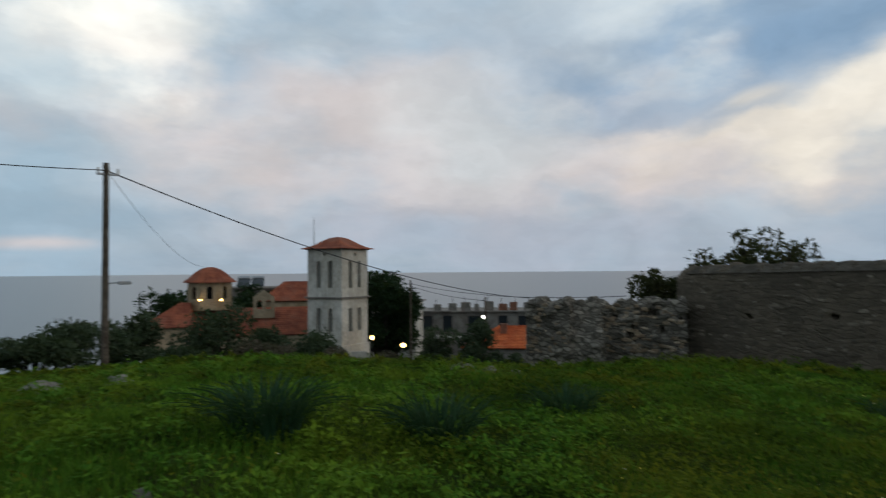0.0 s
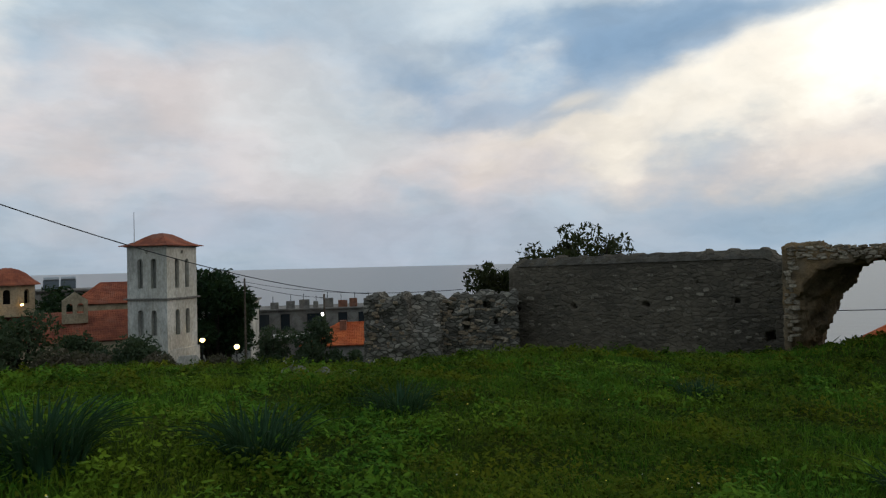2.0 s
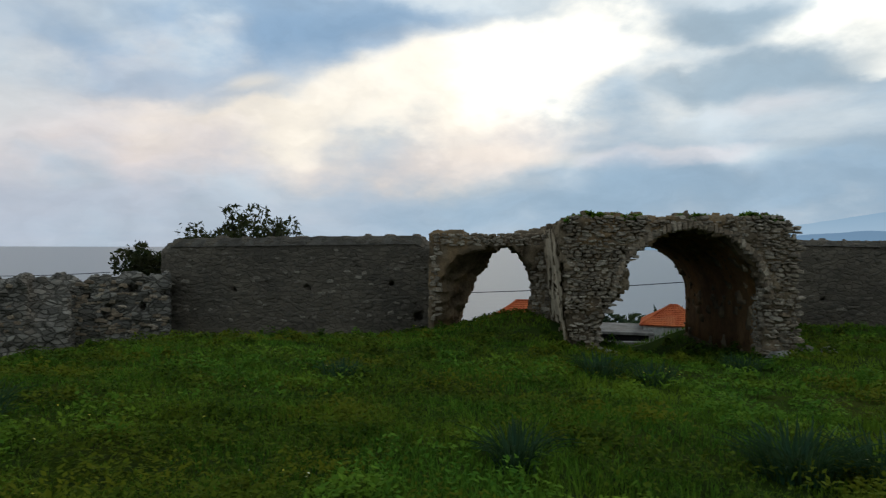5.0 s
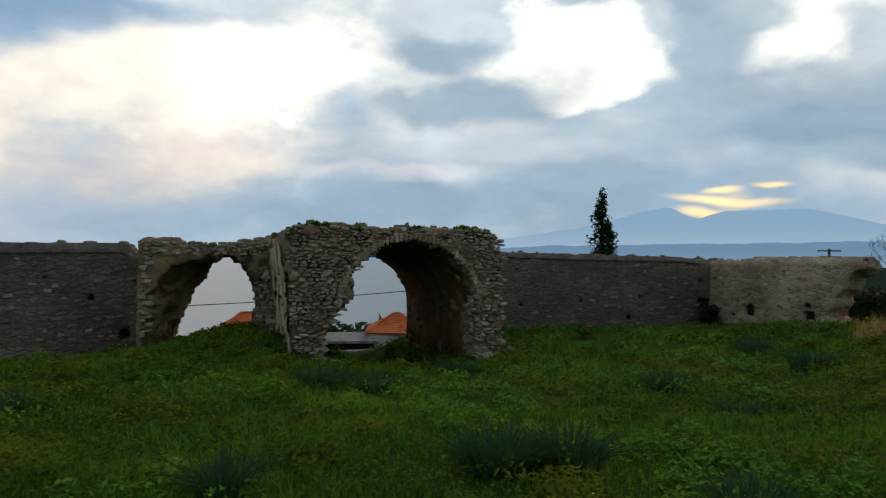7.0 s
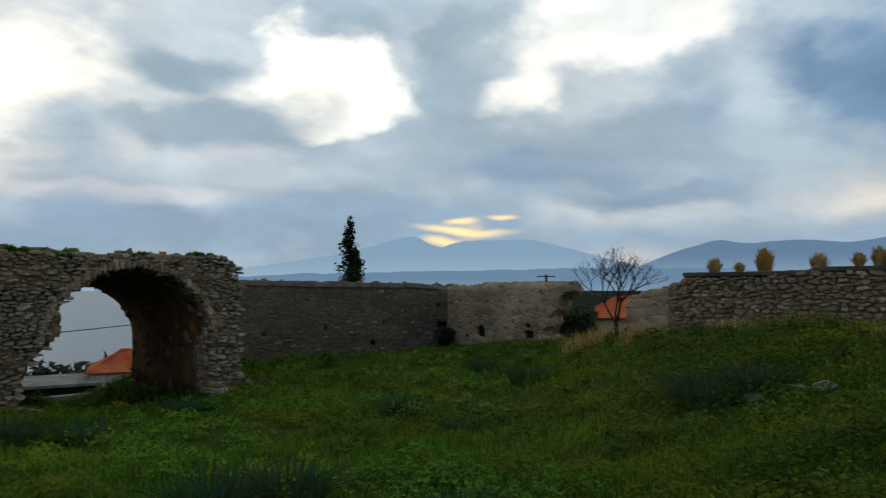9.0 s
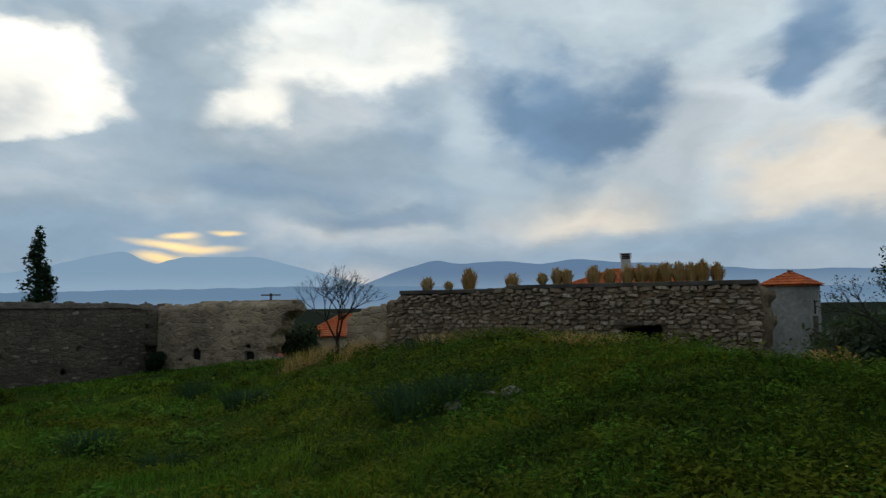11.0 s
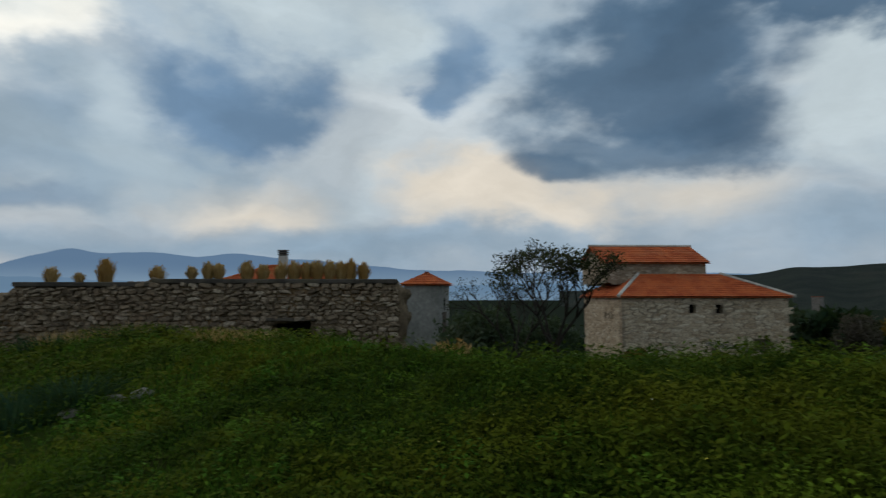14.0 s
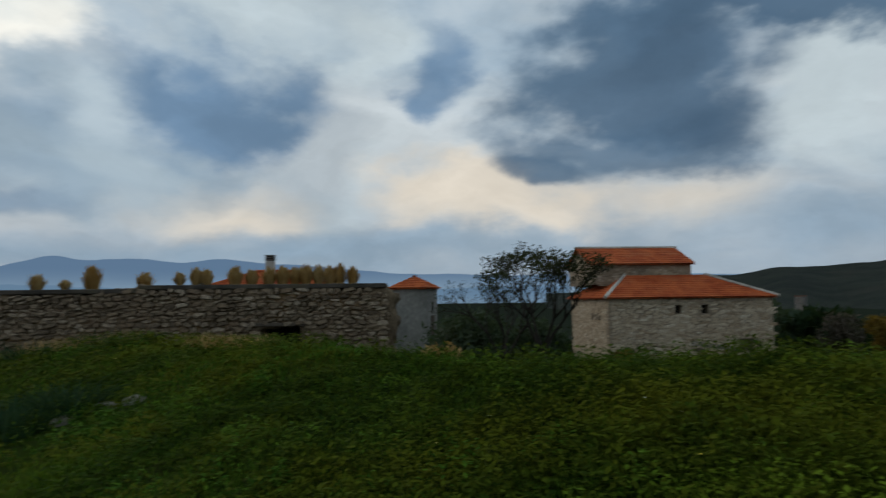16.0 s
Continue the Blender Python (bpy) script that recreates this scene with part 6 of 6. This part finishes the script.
# dry ornamental grass on the stone wall's slab
for k, (y, h, w) in enumerate(((12.05, 0.42, 0.34), (11.25, 0.26, 0.22), (10.5, 0.62, 0.44), (9.02, 0.46, 0.38), (8.02, 0.36, 0.22), (7.55, 0.46, 0.30), (7.25, 0.44, 0.3), (6.43, 0.5, 0.36), (5.95, 0.42, 0.32), (5.45, 0.46, 0.3), (5.05, 0.5, 0.34), (4.7, 0.46, 0.3), (4.38, 0.52, 0.34), (4.02, 0.5, 0.3), (3.7, 0.48, 0.32), (3.4, 0.55, 0.34), (3.02, 0.46, 0.3))):
    top = 1.99 if y < 8.9 else 1.90
    ob = thing("dry_grass_tuft", "upright tuft of dry golden grass on the slab", "grass", (20.25, y, top), group="grass tufts")
    q = np.random.default_rng(200 + k)
    n = 340
    a, rad = q.uniform(0, 6.28, n), np.sqrt(q.uniform(0, 1, n)) * w * 0.42
    base = np.stack([np.cos(a) * rad, np.sin(a) * rad, np.zeros(n)], 1)
    tip = base * 1.45 + np.stack([q.normal(0, 0.05, n), q.normal(0, 0.05, n), h * (0.6 + 0.5 * (1 - (rad / (w * 0.42)) ** 2)) * q.uniform(0.7, 1.12, n)], 1)
    sd = np.stack([np.cos(a + 1.3), np.sin(a + 1.3), np.zeros(n)], 1) * 0.008
    v = np.stack([base - sd, base + sd, tip + sd * 1.4, tip - sd * 1.4], 1).reshape(-1, 3)
    blade = new("tuft_leaf", big_mesh("tuft_leaf", v, np.arange(n * 4).reshape(-1, 4), M_STRAW))
    blade.parent = ob

# ---- meadow ----
def blades(name, label, x, y, high, wide, bend, m, q, segments=2, kind="stuff", lift=0.0):
    """Bent, tapering grass blades rooted on the land."""
    n = len(x)
    z = land(x, y) + lift
    a = q.uniform(0, 6.28, n)
    out = np.stack([np.cos(a), np.sin(a), np.zeros(n)], 1)
    side = np.stack([-np.sin(a), np.cos(a), np.zeros(n)], 1)
    root = np.stack([x, y, z - 0.02], 1)
    rows = []
    for s in range(segments + 1):
        t = s / segments
        c = root + out * (bend * high * t ** 1.8)[:, None] + np.array([0, 0, 1.0]) * (high * t * (1 - 0.3 * bend * t))[:, None]
        w = (wide * (1 - t ** 1.5) * 0.5 + 0.0004)[:, None]
        rows += [c - side * w, c + side * w]
    v = np.stack(rows, 1).reshape(-1, 3)
    k = 2 * segments + 2
    base = np.arange(n)[:, None] * k
    f = np.concatenate([base + np.array([2 * s, 2 * s + 1, 2 * s + 3, 2 * s + 2]) for s in range(segments)])
    f = f.reshape(segments, n, 4).transpose(1, 0, 2).reshape(-1, 4)
    ob = new(name, big_mesh(name, v, f, m))
    return tagged(ob, label, "grass", kind=kind)


def scatter(n, r0, r1, az0, az1, power, q):
    u = q.uniform(0, 1, n)
    p = 1 - power
    rad = (r0 ** p + u * (r1 ** p - r0 ** p)) ** (1 / p)
    az = np.radians(q.uniform(az0, az1, n))
    return 0.5 + rad * np.cos(az), 0.9 + rad * np.sin(az), rad


def free(x, y):
    """Off the walls and out of the buildings."""
    ok = ~((y > 27.2) & (y < 28.7) & (x > -13.8)) & ~((x > 19.5) & (x < 21.0) & (y > 1.6) & (y < 13.1))
    ok &= ~((x > 1.7) & (x < 3.5) & (y > 19.9) & (y < 27.4)) & ~((x > 7.2) & (x < 8.2) & (y > 19.9) & (y < 27.4)) & ~((x > 22.1) & (x < 23.2) & (y > 20.6))
    return ok


q = np.random.default_rng(11)
x, y, rad = scatter(360000, 2.6, 34.0, -62, 188, 0.35, q)
ok = free(x, y) & ((0.819 * x - 0.574 * y < 3.2) | (q.uniform(0, 1, len(x)) < 0.7))
x, y, rad = x[ok], y[ok], rad[ok]
pp = np.stack([x, y, np.zeros_like(x)], 1)
tall = 0.13 + 0.07 * waves(pp, 61, 1.1) + 0.08 * waves(pp, 62, 3.5)
high = np.clip(tall, 0.04, 0.34) * q.uniform(0.6, 1.35, len(x))
blades("grass", "dense green meadow grass over the hilltop", x, y, high, (0.006 + 0.0011 * rad) * q.uniform(0.6, 1.4, len(x)), q.uniform(0.1, 0.9, len(x)), M_GRASS, q)

# broad-leaved weeds, thick on the eastern mound and in drifts elsewhere
x, y, rad = scatter(270000, 2.6, 26.0, -62, 188, 0.45, q)
pp = np.stack([x, y, np.zeros_like(x)], 1)
drift = waves(pp, 71, 0.55) + 0.6 * waves(pp, 72, 1.7)
w = 0.819 * x - 0.574 * y
keep = free(x, y) & (drift + 1.1 * ease(1.0, 5.0, w) + 0.5 * ease(-3, -9, w) > 0.35 + 0.3 * q.normal(size=len(x)))
x, y, rad = x[keep], y[keep], rad[keep]
n = len(x)
z = land(x, y) + q.uniform(0.02, 0.26, n) * (0.6 + 0.7 * ease(1.0, 5.0, w[keep]))
a, tip = q.uniform(0, 6.28, n), q.uniform(-0.4, 0.7, n)
u = np.stack([np.cos(a) * np.cos(tip), np.sin(a) * np.cos(tip), np.sin(tip)], 1)
s = np.stack([-np.sin(a), np.cos(a), q.uniform(-0.3, 0.3, n)], 1)
size = ((0.016 + 0.0013 * rad) * q.uniform(0.5, 1.5, n))[:, None]
c = np.stack([x, y, z], 1)
v = np.stack([c - u * size, c + s * size * 0.55 + u * size * 0.1, c + u * size * 1.2, c - s * size * 0.55 + u * size * 0.1], 1).reshape(-1, 3)
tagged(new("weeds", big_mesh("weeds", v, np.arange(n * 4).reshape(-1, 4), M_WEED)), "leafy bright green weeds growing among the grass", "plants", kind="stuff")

# low hummocks of clover and mallow that make the meadow lumpy
cx, cy_, cr = scatter(2600, 3.0, 28.0, -60, 185, 0.5, q)
keep = free(cx, cy_)
cx, cy_, cr = cx[keep], cy_[keep], cr[keep]
each = 70
wid, hei = q.uniform(0.12, 0.42, len(cx)), q.uniform(0.10, 0.32, len(cx))
ii = np.repeat(np.arange(len(cx)), each)
n = len(ii)
a, rr_ = q.uniform(0, 6.28, n), np.sqrt(q.uniform(0, 1, n))
x, y = cx[ii] + np.cos(a) * rr_ * wid[ii], cy_[ii] + np.sin(a) * rr_ * wid[ii]
z = land(x, y) + hei[ii] * (1 - rr_ ** 2) * q.uniform(0.5, 1.1, n) + 0.05
b_, tip = q.uniform(0, 6.28, n), q.uniform(-0.3, 0.9, n)
u = np.stack([np.cos(b_) * np.cos(tip), np.sin(b_) * np.cos(tip), np.sin(tip)], 1)
s = np.stack([-np.sin(b_), np.cos(b_), q.uniform(-0.3, 0.3, n)], 1)
size = ((0.014 + 0.0018 * cr[ii]) * q.uniform(0.6, 1.5, n))[:, None]
c = np.stack([x, y, z], 1)
v = np.stack([c - u * size, c + s * size * 0.6, c + u * size * 1.2, c - s * size * 0.6], 1).reshape(-1, 3)
lush = (waves(np.stack([cx, cy_, cx * 0], 1), 77, 0.9) > 0.2 + 0.9 * ease(1, 4, 0.819 * cx - 0.574 * cy_))[ii]
f = np.arange(n * 4).reshape(-1, 4)
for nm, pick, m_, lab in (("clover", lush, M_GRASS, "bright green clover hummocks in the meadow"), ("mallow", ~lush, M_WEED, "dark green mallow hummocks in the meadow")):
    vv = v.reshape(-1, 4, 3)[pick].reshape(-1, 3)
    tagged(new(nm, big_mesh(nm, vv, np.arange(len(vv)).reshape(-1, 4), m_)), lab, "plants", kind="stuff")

# leafy mallow and nettle clumps that stand over the mound
cx, cy_, cr = scatter(2600, 3.0, 21.0, -62, 30, 0.3, q)
cw = 0.819 * cx - 0.574 * cy_
keep = free(cx, cy_) & (cw > 1.2) & (waves(np.stack([cx, cy_, cx * 0], 1), 78, 0.8) + 0.4 * q.normal(size=len(cx)) > -0.25)
cx, cy_, cr = cx[keep], cy_[keep], cr[keep]
each = 110
wid, hei = q.uniform(0.10, 0.36, len(cx)), q.uniform(0.08, 0.30, len(cx)) * (1 - 0.45 * ease(5, 11, cr))
ii = np.repeat(np.arange(len(cx)), each)
n = len(ii)
a, rr_ = q.uniform(0, 6.28, n), np.sqrt(q.uniform(0, 1, n))
x, y = cx[ii] + np.cos(a) * rr_ * wid[ii], cy_[ii] + np.sin(a) * rr_ * wid[ii]
z = land(x, y) + hei[ii] * (1 - 0.8 * rr_ ** 2) * q.uniform(0.35, 1.15, n) + 0.03
b_ = a + q.normal(0, 0.7, n)
tip = q.uniform(-0.5, 0.6, n)
u = np.stack([np.cos(b_) * np.cos(tip), np.sin(b_) * np.cos(tip), np.sin(tip)], 1)
s = np.stack([-np.sin(b_), np.cos(b_), q.uniform(-0.35, 0.35, n)], 1)
size = ((0.013 + 0.0011 * cr[ii]) * q.uniform(0.5, 1.5, n))[:, None]
c = np.stack([x, y, z], 1)
v = np.stack([c - u * size, c - s * size * 0.62, c + u * size * 1.2 - np.array([0, 0, 0.3]) * size, c + s * size * 0.62], 1).reshape(-1, 3)
tone = (waves(np.stack([cx, cy_, cx * 0], 1), 79, 1.3) + 0.5 * q.normal(size=len(cx)) > 0.35)[ii]
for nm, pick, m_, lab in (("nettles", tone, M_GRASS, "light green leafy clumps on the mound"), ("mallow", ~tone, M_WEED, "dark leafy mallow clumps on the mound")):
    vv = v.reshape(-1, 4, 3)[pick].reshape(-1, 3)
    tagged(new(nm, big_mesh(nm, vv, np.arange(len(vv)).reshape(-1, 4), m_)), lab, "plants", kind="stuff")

# taller stalks over the mound
x, y, rad = scatter(26000, 3.0, 22.0, -62, 20, 0.3, q)
keep = free(x, y) & (0.819 * x - 0.574 * y > 2.2)
x, y, rad = x[keep], y[keep], rad[keep]
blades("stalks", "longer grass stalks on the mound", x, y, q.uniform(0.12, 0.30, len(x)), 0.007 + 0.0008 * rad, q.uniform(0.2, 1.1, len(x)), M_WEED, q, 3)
# straw patches before the stone wall
x, y = q.uniform(16.8, 19.3, 5000), q.uniform(7.5, 15.5, 5000)
keep = waves(np.stack([x, y, x * 0], 1), 81, 1.6) > 0.1
x, y = x[keep], y[keep]
blades("dry_grass", "dry straw-coloured grass at the foot of the stone wall", x, y, q.uniform(0.25, 0.75, len(x)), np.full(len(x), 0.02), q.uniform(0.1, 0.6, len(x)), M_STRAW, q, 2)

x, y = q.uniform(14.0, 15.8, 1500), q.uniform(4.3, 5.9, 1500)
keep = waves(np.stack([x, y, x * 0], 1), 82, 2.0) > 0.15
x, y = x[keep], y[keep]
blades("dry_grass", "dry straw-coloured grass beside the trodden path", x, y, q.uniform(0.15, 0.45, len(x)), np.full(len(x), 0.014), q.uniform(0.1, 0.7, len(x)), M_STRAW, q, 2)

# flowers
x, y, rad = scatter(700, 3.2, 24.0, -55, 165, 0.4, q)
keep = free(x, y) & (waves(np.stack([x, y, x * 0], 1), 91, 0.8) > 0.15)
x, y, rad = x[keep], y[keep], rad[keep]
n = len(x)
c = np.stack([x, y, land(x, y) + q.uniform(0.12, 0.3, n)], 1)
size = (0.006 + 0.0007 * rad)[:, None]
a = q.uniform(0, 6.28, n)
u, s = np.stack([np.cos(a), np.sin(a), a * 0], 1), np.stack([-np.sin(a), np.cos(a), a * 0 + 0.4], 1)
v = np.stack([c - u * size, c + s * size, c + u * size, c - s * size], 1).reshape(-1, 3)
tagged(new("flowers", big_mesh("flowers", v, np.arange(n * 4).reshape(-1, 4), M_PETAL)), "tiny yellow and white meadow flowers", "flowers", kind="stuff")


def strap(bend, wide=0.013, high=1.0):
    """One long strap leaf that rises and bows outward along x; unit height."""
    bm = bmesh.new()
    rows = []
    for k in range(6):
        t = k / 5
        cx, cz, w = bend * t ** 1.9, high * (t - 0.42 * bend * t ** 3), wide * 2 * (1 - t ** 2.2) + 0.0012
        rows.append([bm.verts.new((cx, -w, cz)), bm.verts.new((cx + 0.006, 0, cz - 0.01)), bm.verts.new((cx, w, cz))])
    for a, b in zip(rows, rows[1:]):
        for i in range(2):
            bm.faces.new((a[i], a[i + 1], b[i + 1], b[i]))
    me = bpy.data.meshes.new("leaf")
    bm.to_mesh(me)
    bm.free()
    return finish(me, M_TUSSOCK)


STRAPS = [strap(0.1 + 0.11 * k) for k in range(8)]


def tussock(x, y, high, n, spread, seed):
    ob = thing("asphodel_clump", "blue-green clump of long strap leaves in the grass", "plant", on_land(x, y), group="asphodel clumps")
    q = np.random.default_rng(seed)
    rest_v, rest_f = [], []
    for i in range(n):
        a, r0 = q.uniform(0, 6.28), math.sqrt(q.uniform(0, 1)) * spread * 0.5
        h = high * q.uniform(0.55, 1.2)
        me = STRAPS[int(q.integers(0, 8))]
        m = pose(math.cos(a) * r0, math.sin(a) * r0, -0.03, 0, 0, math.degrees(a) + q.uniform(-25, 25)) @ Matrix.Diagonal((h, h, h, 1))
        if i < 30:
            leaf = new("leaf", me)
            leaf.parent, leaf.matrix_basis = ob, m
        else:
            base = len(rest_v)
            rest_v += [tuple(m @ v.co) for v in me.vertices]
            rest_f += [[base + k for k in p.vertices] for p in me.polygons]
    me = bpy.data.meshes.new("leaf_fill")
    me.from_pydata(rest_v, [], rest_f)
    fill = new("leaf_fill", finish(me, M_TUSSOCK))
    fill.parent = ob
    tagged(fill, kind="stuff")


for k, (x, y, h, n, sp) in enumerate(((-5.9, 3.3, 0.62, 260, 0.7), (-4.75, 4.6, 0.55, 240, 0.6), (-5.4, 7.6, 0.5, 220, 0.7), (2.7, 7.4, 0.5, 260, 0.7), (3.4, 7.3, 0.5, 240, 0.6), (2.0, 13.9, 0.5, 200, 0.8), (2.9, 13.7, 0.45, 200, 0.8), (0.2, 7.0, 0.42, 160, 0.4),
                                 (8.0, 11.9, 0.45, 200, 0.8), (12.8, 13.0, 0.5, 240, 1.0), (3.8, 5.4, 0.42, 180, 0.5), (9.3, 6.4, 0.5, 300, 1.2), (9.9, 6.0, 0.5, 240, 0.9), (7.4, 9.4, 0.35, 160, 0.6), (-2.6, 12.5, 0.4, 160, 0.7), (5.6, 16.8, 0.4, 180, 0.9), (14.5, 16.5, 0.45, 180, 0.9), (17.3, 8.5, 0.6, 300, 1.6), (16.8, 10.0, 0.55, 280, 1.6))):
    tussock(x, y, h, n, sp, 300 + k)

# plants on the ruin's top
x, y = q.uniform(1.9, 8.0, 34000), q.uniform(19.8, 23.0, 34000)
keep = waves(np.stack([x, y, x * 0], 1), 101, 1.7) + 0.5 * np.exp(-((x - 3.2) / 0.9) ** 2) + 0.35 * np.exp(-((x - 7.0) / 0.5) ** 2) > 0.62
x, y = x[keep], y[keep]
n = len(x)
zt = gate_top(x, y)
c = np.stack([x, y, zt + q.uniform(-0.14, 0.01, n)], 1)
a = q.uniform(0, 6.28, n)
u, s = np.stack([np.cos(a), np.sin(a), q.uniform(-0.1, 1.2, n)], 1), np.stack([-np.sin(a), np.cos(a), q.uniform(-0.3, 0.3, n)], 1)
v = np.stack([c - u * 0.04, c + s * 0.03, c + u * 0.08, c - s * 0.03], 1).reshape(-1, 3)
tagged(new("wall_plants", big_mesh("wall_plants", v, np.arange(n * 4).reshape(-1, 4), M_GRASS)), "low green plants growing on the ruined gate", "plants", kind="stuff")


def boulder(x, y, w, h, seed, lab="pale weathered limestone rock in the grass"):
    ob = thing("rock", lab, "rock", on_land(x, y), group="rocks")
    bm = bmesh.new()
    bmesh.ops.create_icosphere(bm, subdivisions=3, radius=1)
    for v in bm.verts:
        k = 1 + 0.35 * noise.noise(v.co * 1.6 + Vector((seed, 0, 0))) + 0.15 * noise.noise(v.co * 4 + Vector((0, seed, 0)))
        v.co = Vector((v.co.x * w * 1.25, v.co.y * w * 0.8, v.co.z * h * 0.9 - h * 0.15)) * k
    part("boulder", bm, M_LIME, ob)


for k, (x, y, w, h) in enumerate(((-10.1, 10.4, 0.26, 0.24), (-9.7, 10.8, 0.18, 0.2), (-9.3, 11.2, 0.14, 0.15), (-14.5, 3.3, 0.5, 0.28), (-13.3, 4.3, 0.3, 0.22), (-5.1, 1.85, 0.09, 0.11), (9.85, 5.5, 0.24, 0.13), (9.5, 5.85, 0.2, 0.10), (10.1, 5.2, 0.18, 0.11), (8.4, 20.0, 0.22, 0.2), (8.9, 19.7, 0.2, 0.18), (7.7, 19.5, 0.35, 0.16), (3.0, 19.5, 0.3, 0.2))):
    boulder(x, y, w, h, k * 3.7)
